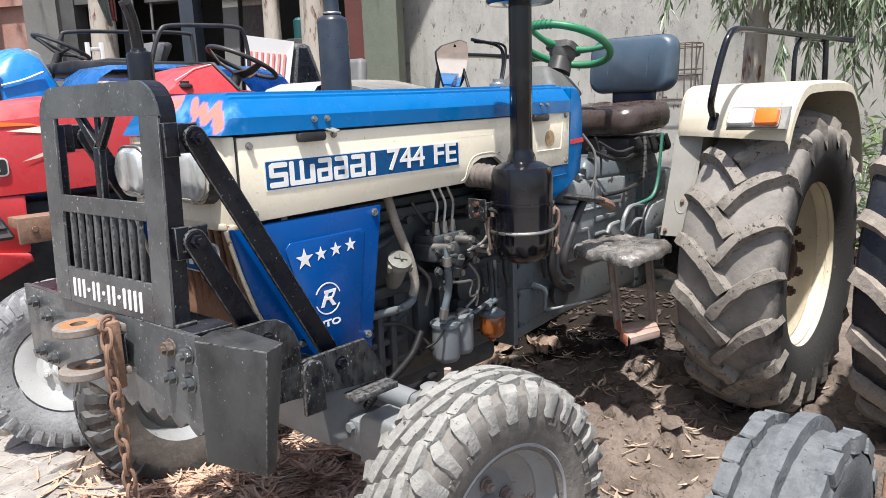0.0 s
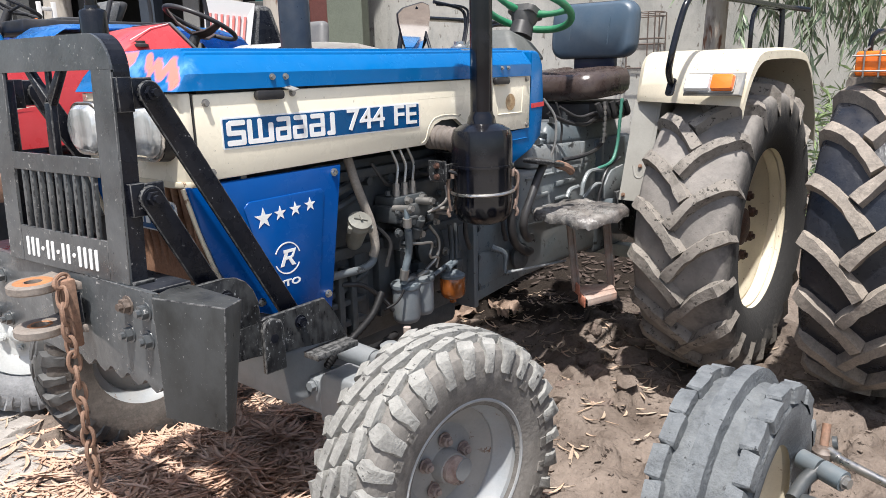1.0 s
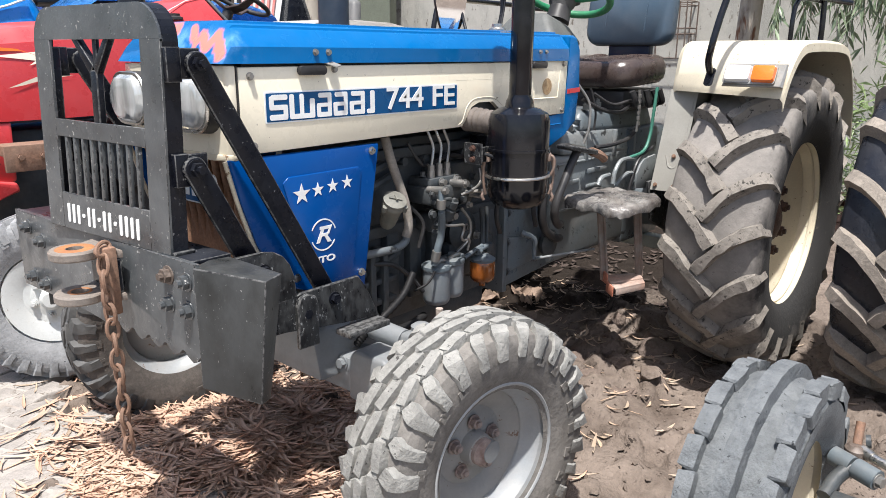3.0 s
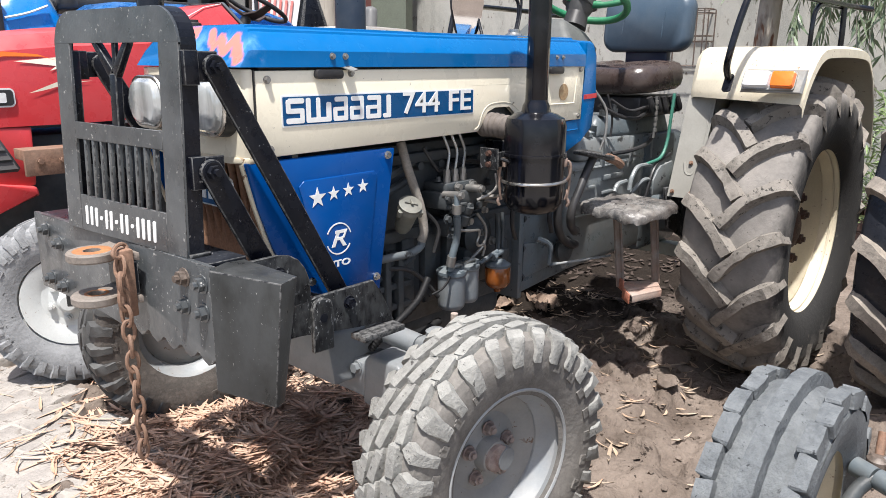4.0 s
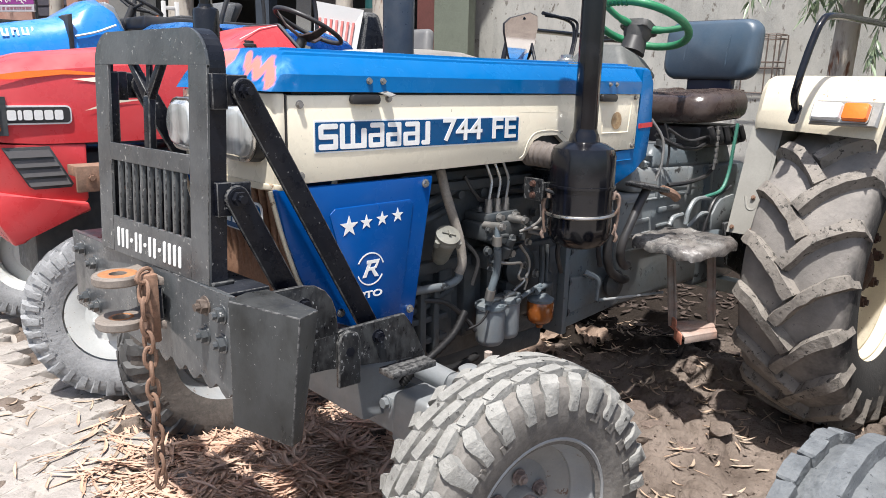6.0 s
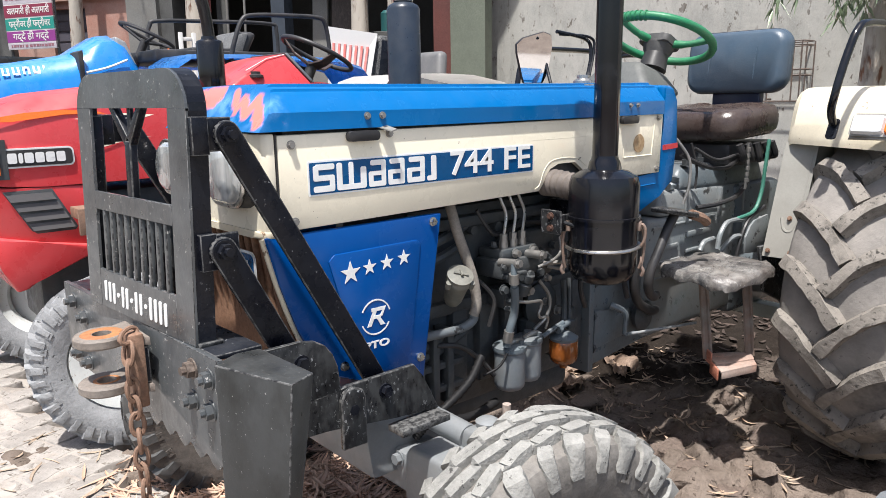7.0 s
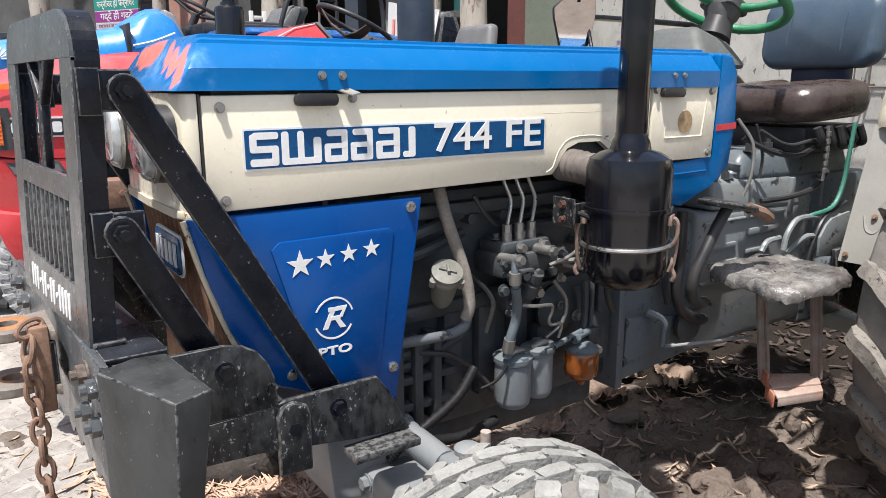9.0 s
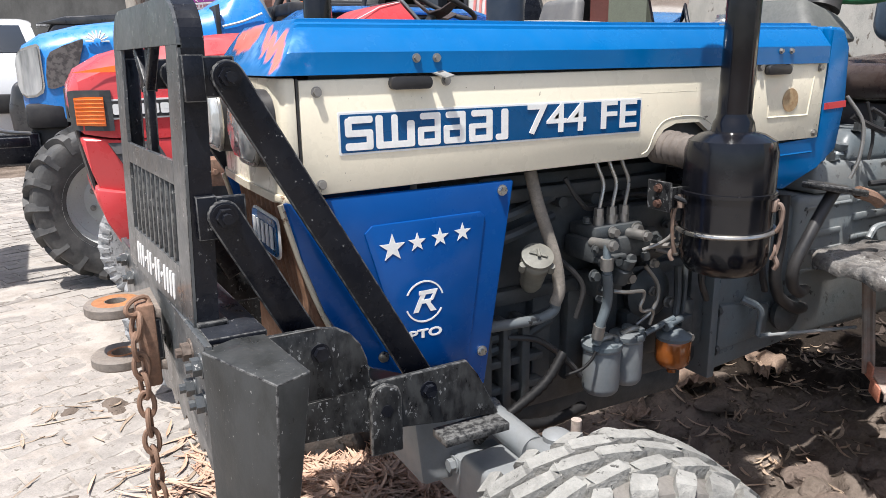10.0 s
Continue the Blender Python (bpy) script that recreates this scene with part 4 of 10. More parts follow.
    for q in ([(-0.080, 0.812), (-0.068, 0.812), (-0.046, 0.858), (-0.058, 0.858)], [(-0.066, 0.858), (-0.022, 0.858), (-0.026, 0.849), (-0.066, 0.849)], [(-0.030, 0.854), (-0.022, 0.858), (-0.034, 0.834), (-0.042, 0.834)],
              [(-0.062, 0.838), (-0.036, 0.838), (-0.040, 0.830), (-0.062, 0.830)], [(-0.052, 0.832), (-0.041, 0.832), (-0.026, 0.811), (-0.040, 0.811)]):
        prism(b, q, "y", HY(s, 0.3064), HY(s, 0.3076 + 0.0003 * b_no))
        b_no += 1
    part("badge_mark", b, WHITE, low)
    part("power_mark", lettering("PTO", 0.026, Matrix.Translation((-0.052, HY(s, 0.3072), 0.762)) @ turn_m, 0.0006, 0.0008, 0.078), WHITE, low, angle=20)
    for x, z in ((0.141, 1.052), (0.089, 0.692), (-0.150, 0.728)):
        b = bm_new()
        hexbolt(b, (x, HY(s, 0.303), z), (0, s, 0), 0.009, 0.007)
        part("bolt", b, CHROME, low)
    # edge trim
    b = bm_new()
    tube(b, [(-0.342, HY(s, 0.292), 1.068), (-0.312, HY(s, 0.292), 0.955), (-0.276, HY(s, 0.292), 0.850), (-0.236, HY(s, 0.292), 0.765), (-0.18, HY(s, 0.292), 0.705)], 0.006, 6)
    part("edge_trim", b, CREAM_OLD, low)

    # blue cowl at the rear of the bonnet
    b = bm_new()
    prism(b, [(0.80, 1.088), (0.93, 0.998), (1.07, 0.962), (1.20, 1.015), (1.282, 1.060), (1.302, 1.20), (1.292, 1.345), (1.262, 1.392), (1.202, 1.400), (1.202, 1.092)], "y", HY(s, 0.270), HY(s, 0.302), 0.010, 3)
    cowl = part("cowl_side", b, BLUE, tractor)
    b = bm_new()
    prism(b, [(1.205, 1.176), (1.299, 1.180), (1.298, 1.198), (1.205, 1.194)], "y", HY(s, 0.3018), HY(s, 0.3040))
    part("red_stripe", b, RED, cowl)
    b = bm_new()
    tube(b, [(0.86, HY(s, 0.302), 1.065), (1.00, HY(s, 0.302), 1.060), (1.17, HY(s, 0.302), 1.062)], 0.003, 6)
    part("pressed_line", b, BLUE, cowl)
    b = bm_new()
    lathe(b, [(0, 0), (0.02, 0), (0.02, 0.006), (0.014, 0.012), (0, 0.013)], (1.304, HY(s, 0.24), 1.275), (1, 0, 0), 18)
    part("knob", b, BLACK_PLASTIC, cowl)
b = bm_new()
prism(b, [(-0.28, 1.398), (-0.27, 1.02), (0.17, 1.02), (0.18, 1.398), (-0.05, 1.412)], "x", 1.205, 1.295, 0.012)
part("cowl_back", b, BLUE, tractor)
b = bm_new()
lathe(b, [(0, 0), (0.035, 0), (0.035, 0.012), (0.022, 0.02), (0.022, 0.032), (0, 0.034)], (1.06, -0.06, 1.408), (0, 0, 1), 20)
part("filler_cap", b, CHROME, tractor)
b = bm_new()
for x in (0.83, 0.86):
    box(b, x, x + 0.02, -0.26, -0.22, 1.393, 1.404, 0.002)
part("bonnet_clip", b, STEEL, tractor)

# nose
b = bm_new()
plan = [(-0.302, -0.303), (-0.320, -0.303), (-0.332, -0.294), (-0.339, -0.25), (-0.344, -0.05), (-0.339, 0.15), (-0.332, 0.194), (-0.320, 0.203), (-0.302, 0.203)]
prism(b, plan, "z", 1.082, 1.298, 0.004)
nose = part("nose_panel", b, CREAM, tractor, "cream nose panel with rubbed corners")
b = bm_new()
prism(b, [(x - 0.005, y) for x, y in plan], "z", 1.068, 1.084, 0.004)
part("nose_lip", b, CREAM_OLD, nose)
b = bm_new()
box(b, -0.3015, -0.2985, -0.3045, -0.30, 1.085, 1.296)
part("nose_seam", b, BLACK_PLASTIC, nose)
for y in (-0.188, 0.112):
    b = bm_new()
    hexa(b, [(-0.336, y + u, 1.205 + v) for u, v in rounded(0.186, 0.146, 0.050)], [(-0.366, y + u, 1.205 + v) for u, v in rounded(0.182, 0.140, 0.050)], 0.0)
    shell = part("headlight", b, BLACK_PLASTIC, tractor, "square-cornered ribbed glass headlight")
    b = bm_new()
    hexa(b, [(-0.3665, y + u, 1.205 + v) for u, v in rounded(0.170, 0.128, 0.048)], [(-0.3690, y + u, 1.205 + v) for u, v in rounded(0.160, 0.118, 0.045)], 0.0)
    part("reflector", b, REFLECTOR, shell, "silvered headlight bowl")
    b = bm_new()
    hexa(b, [(-0.371, y + u, 1.205 + v) for u, v in rounded(0.172, 0.130, 0.050)], [(-0.388, y + u, 1.205 + v) for u, v in rounded(0.146, 0.106, 0.042)], 0.008, 3)
    part("lens", b, HEAD_GLASS, shell, "opaque ribbed glass with painted reflections")
    b = bm_new()
    rim_pts = [(-0.369, y + u, 1.205 + v) for u, v in rounded(0.176, 0.134, 0.052)]
    tube(b, rim_pts, 0.005, 6, closed=True)
    part("bezel", b, CHROME, shell)
# grille bars and the core behind
b = bm_new()
box(b, -0.285, -0.23, -0.27, 0.17, 0.60, 1.06)
core = part("radiator_core", b, RADIATOR, tractor, "rust-brown radiator core behind upright bars")
for i in range(12):
    y = -0.266 + 0.038 * i
    b = bm_new()
    tube(b, [(-0.308, y, 1.064), (-0.288, y + 0.003, 0.92), (-0.262, y, 0.78), (-0.232, y, 0.63)], [0.010, 0.013, 0.014, 0.012], 10)
    part("grille_bar", b, RADIATOR, core)
b = bm_new()
prism(b, rounded(0.20, 0.085, 0.02), "z", -0.002, 0.002)
b.transform(Matrix.Translation((-0.330, -0.13, 0.985)) @ Euler((radians(90), 0, radians(-90))).to_matrix().to_4x4())
part("badge_plate", b, WHITE, core, "white and blue maker's plate")
b = bm_new()
prism(b, rounded(0.188, 0.074, 0.016), "z", -0.001, 0.003)
b.transform(Matrix.Translation((-0.3325, -0.13, 0.985)) @ Euler((radians(90), 0, radians(-90))).to_matrix().to_4x4())
part("badge_field", b, BLUE_FLAT, core)
for k in range(5):
    part("badge_bar", box(bm_new(), -0.3385, -0.3365, -0.205 + 0.033 * k, -0.185 + 0.033 * k, 0.962, 1.008), WHITE, core)

# front guard
G0, G1 = -0.328, 0.229
GX = -0.550


def gate_lean(bm):
    """The gate leans back a little and stands slightly askew on the bumper."""
    for v in bm.verts:
        v.co.x += (v.co.z - 0.87) * 0.04 - v.co.y * 0.085


def bumper_skew(bm):
    for v in bm.verts:
        v.co.x += 0.014 - (v.co.y + 0.06) * 0.045


guard = thing("front_guard", (-0.53, 0.0, 0.55), "scratched black steel front guard with upright bars and bumper", "tractor guard")
b = bm_new()
r, n = 0.085, 8
yc = (G0 + G1) / 2
# top plate with round corners, posts and cross rails
top = [(G0, 1.357), (G0, 1.436 - r)] + [(G0 + r - r * math.cos(radians(90 * k / n)), 1.436 - r + r * math.sin(radians(90 * k / n))) for k in range(1, n + 1)]
top += [(G1 - r + r * math.sin(radians(90 * k / n)), 1.436 - r + r * math.cos(radians(90 * k / n))) for k in range(n)] + [(G1, 1.436 - r), (G1, 1.357)]
prism(b, top, "x", GX, GX + 0.008, 0.0015, 1)
gate_lean(b)
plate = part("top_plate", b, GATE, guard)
for y0, y1, z0, z1, nm in ((G0, G0 + 0.078, 0.872, 1.357, "post"), (G1 - 0.077, G1, 0.872, 1.357, "post"), (G0 + 0.078, G1 - 0.077, 1.116, 1.160, "cross_rail"), (G0 + 0.078, G1 - 0.077, 0.872, 0.968, "number_plate")):
    b = bm_new()
    box(b, GX, GX + 0.008, y0, y1, z0, z1, 0.0012, segs=1)
    gate_lean(b)
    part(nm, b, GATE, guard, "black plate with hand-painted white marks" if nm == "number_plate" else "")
# folded sides and top
b = bm_new()
prof = [(G0, 0.872), (G0, 1.436 - r)] + [(G0 + r - r * math.cos(radians(90 * k / n)), 1.436 - r + r * math.sin(radians(90 * k / n))) for k in range(1, n + 1)]
prof += [(G1 - r + r * math.sin(radians(90 * k / n)), 1.436 - r + r * math.cos(radians(90 * k / n))) for k in range(n)] + [(G1, 1.436 - r), (G1, 0.872)]
for (ya, za), (yb, zb) in zip(prof, prof[1:]):
    d = Vector((yb - ya, zb - za)).normalized()
    nx = Vector((d.y, -d.x)) * 0.007
    hexa(b, [(GX + 0.006, ya, za), (GX + 0.006, yb, zb), (GX + 0.006, yb + nx.x, zb + nx.y), (GX + 0.006, ya + nx.x, za + nx.y)],
         [(GX + 0.044, ya, za), (GX + 0.044, yb, zb), (GX + 0.044, yb + nx.x, zb + nx.y), (GX + 0.044, ya + nx.x, za + nx.y)])
bmesh.ops.remove_doubles(b, verts=b.verts, dist=0.0004)
gate_lean(b)
part("folded_edge", b, BLACK, guard)
# near and far square posts behind the folded edge
for y in (G0 + 0.006, G1 - 0.046):
    b = bm_new()
    box(b, GX + 0.010, GX + 0.042, y, y + 0.040, 0.876, 1.34, 0.004)
    gate_lean(b)
    part("back_post", b, BLACK, guard)
for y in (G0 + 0.026, G1 - 0.026):
    b = bm_new()
    box(b, GX + 0.004, GX + 0.058, y - 0.034, y + 0.034, 0.868, 0.880, 0.003)
    gate_lean(b)
    part("foot_plate", b, BLACK_WORN, guard, "scuffed welded foot plate")
# slot bars
for i in range(9):
    y = G0 + 0.078 + 0.402 * (i + 1) / 10
    b = bm_new()
    box(b, GX + 0.001, GX + 0.013, y - 0.0065, y + 0.0065, 0.960, 1.122, 0.003)
    gate_lean(b)
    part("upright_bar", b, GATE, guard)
# forked centre bar
b = bm_new()
box(b, GX + 0.004, GX + 0.022, -0.056, -0.026, 1.155, 1.285, 0.003)
hexa(b, [(GX + 0.004, -0.056, 1.275), (GX + 0.022, -0.056, 1.275), (GX + 0.022, -0.040, 1.295), (GX + 0.004, -0.040, 1.295)], [(GX + 0.004, -0.118, 1.36), (GX + 0.022, -0.118, 1.36), (GX + 0.022, -0.096, 1.36), (GX + 0.004, -0.096, 1.36)], 0.002)
hexa(b, [(GX + 0.004, -0.026, 1.275), (GX + 0.022, -0.026, 1.275), (GX + 0.022, -0.042, 1.295), (GX + 0.004, -0.042, 1.295)], [(GX + 0.004, 0.052, 1.36), (GX + 0.022, 0.052, 1.36), (GX + 0.022, 0.028, 1.36), (GX + 0.004, 0.028, 1.36)], 0.002)
box(b, GX + 0.010, GX + 0.020, -0.050, -0.033, 1.26, 1.36, 0.002)
gate_lean(b)
part("forked_bar", b, BLACK, guard)
# painted registration marks as plain bars
y = 0.128
for w, h in ((0.012, 0.050), (0.012, 0.050), (0.012, 0.050), (0.013, 0.010), (0.011, 0.050), (0.012, 0.050), (0.013, 0.010), (0.012, 0.050), (0.012, 0.050), (0.013, 0.010), (0.012, 0.052), (0.012, 0.052), (0.012, 0.052), (0.012, 0.052)):
    b = bm_new()
    prism(b, [(y - 0.006 + u, 0.916 + v) for u, v in rounded(w, h, 0.004, 3)], "x", GX - 0.0015, GX, 0.0)
    gate_lean(b)
    part("painted_bar", b, WHITE, guard)
    y -= w + 0.0125
# bracing lugs, arms and bolts on both sides
for s in (-1, 1):
    ya = -0.336 if s < 0 else 0.246
    for z, nm in ((1.304, 0), (1.070, 1)):
        b = bm_new()
        box(b, GX + 0.06, -0.415, ya - 0.004, ya + 0.006, z - 0.034, z + 0.034, 0.003)
        box(b, GX + 0.050, GX + 0.085, ya - 0.008, ya + 0.012, z - 0.040, z + 0.036, 0.002)
        part("lug", b, BLACK, guard)
    for p, q, w in (((-0.430, 1.304), (-0.070, 0.655), 0.056), ((-0.456, 1.070), (-0.318, 0.800), 0.058)):
        d = Vector((q[0] - p[0], q[1] - p[1])).normalized()
        nx = Vector((-d.y, d.x)) * w / 2
        P, Q = Vector(p), Vector(q)
        outline = []
        a0 = math.atan2(nx.y, nx.x)
        for k in range(9):
            a = a0 + math.pi * k / 8
            outline.append((P.x + w / 2 * math.cos(a), P.y + w / 2 * math.sin(a)))
        outline += [(Q.x - nx.x, Q.y - nx.y), (Q.x + nx.x, Q.y + nx.y)]
        b = bm_new()
        prism(b, outline, "y", ya - 0.018 * 1, ya - 0.006, 0.003)
        arm = part("brace_arm", b, BLACK, guard)
        b = bm_new()
        hexbolt(b, (p[0], ya + (-0.018 if s < 0 else 0.006), p[1]), (0, s, 0), 0.017, 0.014, True, 0.012)
        part("bolt", b, BLACK, arm)
    # carrier plates along the chassis, outside the arms
    yo = -0.384 if s < 0 else 0.300
    b = bm_new()
    prism(b, [(-0.47, 0.846), (-0.46, 0.850), (-0.310, 0.848), (-0.276, 0.842), (-0.250, 0.826), (-0.230, 0.800), (-0.218, 0.768), (-0.212, 0.704), (-0.46, 0.704)], "y", yo, yo + 0.012, 0.003)
    part("carrier_plate", b, BLACK_WORN, guard)
    b = bm_new()
    prism(b, [(-0.47, 0.628), (-0.47, 0.702), (-0.235, 0.702), (-0.20, 0.714), (0.004, 0.716), (0.030, 0.680), (0.084, 0.575), (-0.055, 0.590), (-0.25, 0.618)], "y", yo, yo + 0.012, 0.003)
    rail = part("carrier_rail", b, BLACK_WORN, guard)
    b = bm_new()
    box(b, -0.075, 0.080, yo - 0.050 if s < 0 else yo, yo + (0.012 if s < 0 else 0.062), 0.558, 0.576, 0.003)
    part("foot_flange", b, WORN_EDGE, guard)
    b = bm_new()
    prism(b, [(-0.222, 0.562), (-0.222, 0.685), (-0.212, 0.705), (-0.187, 0.712), (-0.160, 0.70), (-0.153, 0.68), (-0.153, 0.560)], "y", yo - 0.014 if s < 0 else yo + 0.012, yo if s < 0 else yo + 0.026, 0.004)
    part("clamp_plate", b, BLACK_WORN, guard)
    for x, z in ((-0.312, 0.800), (-0.088, 0.672), (-0.187, 0.655)):
        b = bm_new()
        hexbolt(b, (x, yo if s < 0 else yo + 0.012, z), (0, s, 0), 0.014, 0.012)
        part("bolt", b, BLACK, guard)
BOLT_BROWN = paint("browned_bolt", (0.10, 0.075, 0.06), 0.55, second=(0.16, 0.13, 0.11), big=0.8, size=25)
EYE_STEEL = paint("brown_grey_forging", (0.135, 0.115, 0.10), 0.6, second=(0.20, 0.16, 0.13), big=0.9, size=10, dust=(0.28, 0.25, 0.22), dust_amount=0.35, dust_size=12, bump=0.0012, bump_size=90)
# bumper plate, scalloped below, with two end boxes
b = bm_new()
low = [(-0.432, 0.66)]
y = -0.432
for k in range(5):
    low += [(y + 0.006, 0.650), (y + 0.018, 0.634), (y + 0.038, 0.625), (y + 0.058, 0.634), (y + 0.070, 0.650)]
    y += 0.076
low += [(0.0, 0.628), (0.12, 0.640), (0.50, 0.640)]
prism(b, low + [(0.50, 0.872), (-0.432, 0.872)], "x", GX - 0.006, GX + 0.008, 0.002)
bumper_skew(b)
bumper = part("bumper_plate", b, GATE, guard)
b = bm_new()
box(b, GX + 0.008, GX + 0.110, -0.40, 0.48, 0.860, 0.871, 0.002)
box(b, GX + 0.008, GX + 0.12, -0.42, 0.48, 0.66, 0.672, 0.002)
bumper_skew(b)
part("bumper_web", b, BLACK, guard)
for s in (-1, 1):
    k = 1 if s < 0 else -1
    b = bm_new()
    plan_top = [(-0.531, -0.432), (-0.449, -0.590), (-0.386, -0.563), (-0.420, -0.37)]
    plan_low = [(-0.531, -0.432), (-0.455, -0.555), (-0.420, -0.540), (-0.440, -0.37)]
    hexa(b, [(x, y * k, 0.575 if i in (0, 3) else 0.545) for i, (x, y) in enumerate(plan_low)], [(x, y * k, 0.866 if i in (0, 3) else 0.849) for i, (x, y) in enumerate(plan_top)], 0.003)
    if s < 0:
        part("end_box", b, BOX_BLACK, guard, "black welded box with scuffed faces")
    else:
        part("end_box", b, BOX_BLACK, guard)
for y, z in ((-0.322, 0.828), (-0.396, 0.826), (-0.316, 0.757), (-0.394, 0.757), (0.42, 0.83), (0.34, 0.80), (0.42, 0.68), (0.34, 0.67)):
    b = bm_new()
    hexbolt(b, (GX - 0.006, y, z), (-1, 0, 0), 0.017, 0.014, True, 0.010)
    bumper_skew(b)
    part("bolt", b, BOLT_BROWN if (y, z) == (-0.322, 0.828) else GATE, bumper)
# tow fork
hitch = part("tow_block", box(bm_new(), -0.600, -0.566, -0.150, -0.104, 0.700, 0.872, 0.006), RUST, guard, "rusty towing fork with two eye plates")
cx, cy = -0.629, -0.060
for z in (0.852, 0.742):
    b = bm_new()
    lathe(b, [(0.020, -0.011), (0.056, -0.011), (0.060, -0.007), (0.060, 0.008), (0.056, 0.012), (0.020, 0.012), (0.020, -0.011)], (cx, cy, z), (0, 0, 1), 36, True)
    hexa(b, [(cx + 0.030, cy - 0.050, z - 0.010), (GX - 0.005, -0.155, z - 0.010), (GX - 0.005, 0.012, z - 0.010), (cx + 0.030, cy + 0.050, z - 0.010)],
         [(cx + 0.030, cy - 0.050, z + 0.010), (GX - 0.005, -0.155, z + 0.010), (GX - 0.005, 0.012, z + 0.010), (cx + 0.030, cy + 0.050, z + 0.010)], 0.002)
    eye = part("eye_plate", b, EYE_STEEL, hitch, "thick round towing eye")
    b = bm_new()
    lathe(b, [(0.0205, 0.0), (0.046 if z > 0.8 else 0.03, 0.0), (0.044 if z > 0.8 else 0.028, 0.0012), (0.022, 0.0012), (0.0205, 0.0)], (cx, cy, z + 0.0115), (0, 0, 1), 36, True)
    part("worn_ring", b, RUST_ORANGE, hitch, "ring of bright rust round the eye")
part("fork_web", box(bm_new(), -0.570, GX - 0.006, -0.145, 0.000, 0.754, 0.840, 0.004), BLACK, hitch)

# hanging chain
chain = thing("chain", (-0.59, -0.15, 0.85), "rusty steel chain hanging from the towing fork", "chain")
pts = spline([(-0.565, -0.120, 0.880), (-0.595, -0.140, 0.872), (-0.604, -0.152, 0.82), (-0.602, -0.156, 0.70), (-0.601, -0.160, 0.58), (-0.599, -0.161, 0.46), (-0.598, -0.162, 0.34)], 60)
L, acc, last, prev, flip, master = 0.0395, 0.0, pts[0], pts[0], 0, None
for p in pts[1:]:
    acc += (p - prev).length
    prev = p
    if acc >= L:
        d = (p - last)
        acc = 0.0
        q = p.copy()
        up = (d).normalized()
        if master is None:
            b = bm_new()
            path = [Vector((0.0140 * math.cos(a), 0, 0.0275 * math.sin(a) if abs(math.sin(a)) > 0 else 0)) for a in [2 * math.pi * k / 14 for k in range(14)]]
            path = [Vector((v.x, 0, v.z)) for v in path]
            tube(b, path, 0.0052, 7, closed=True)
            master = part("chain_link", b, RUST, chain, at=q)
            ob = master
        else:
            ob = again(master, chain, q)
        tq = up.to_track_quat("Z", "X").to_euler()
        ob.rotation_euler = (Euler(tq).to_matrix() @ Matrix.Rotation(radians(90 * flip + 25), 3, "Z")).to_euler()
        flip ^= 1
        last = q

# front axle
b = bm_new()
hexa(b, [(0.035, -0.62, 0.310), (0.165, -0.62, 0.310), (0.165, 0.62, 0.310), (0.035, 0.62, 0.310)], [(0.035, -0.62, 0.425), (0.165, -0.62, 0.425), (0.165, 0.62, 0.425), (0.035, 0.62, 0.425)], 0.012)
axle = part("front_axle", b, AXLE_GREY, tractor, "grey boxed front axle beam")
b = bm_new()
hexa(b, [(-0.045, -0.26, 0.36), (0.215, -0.26, 0.36), (0.215, 0.26, 0.36), (-0.045, 0.26, 0.36)], [(-0.045, -0.22, 0.52), (0.215, -0.22, 0.52), (0.215, 0.22, 0.52), (-0.045, 0.22, 0.52)], 0.015)
part("axle_pivot", b, AXLE_GREY, axle)
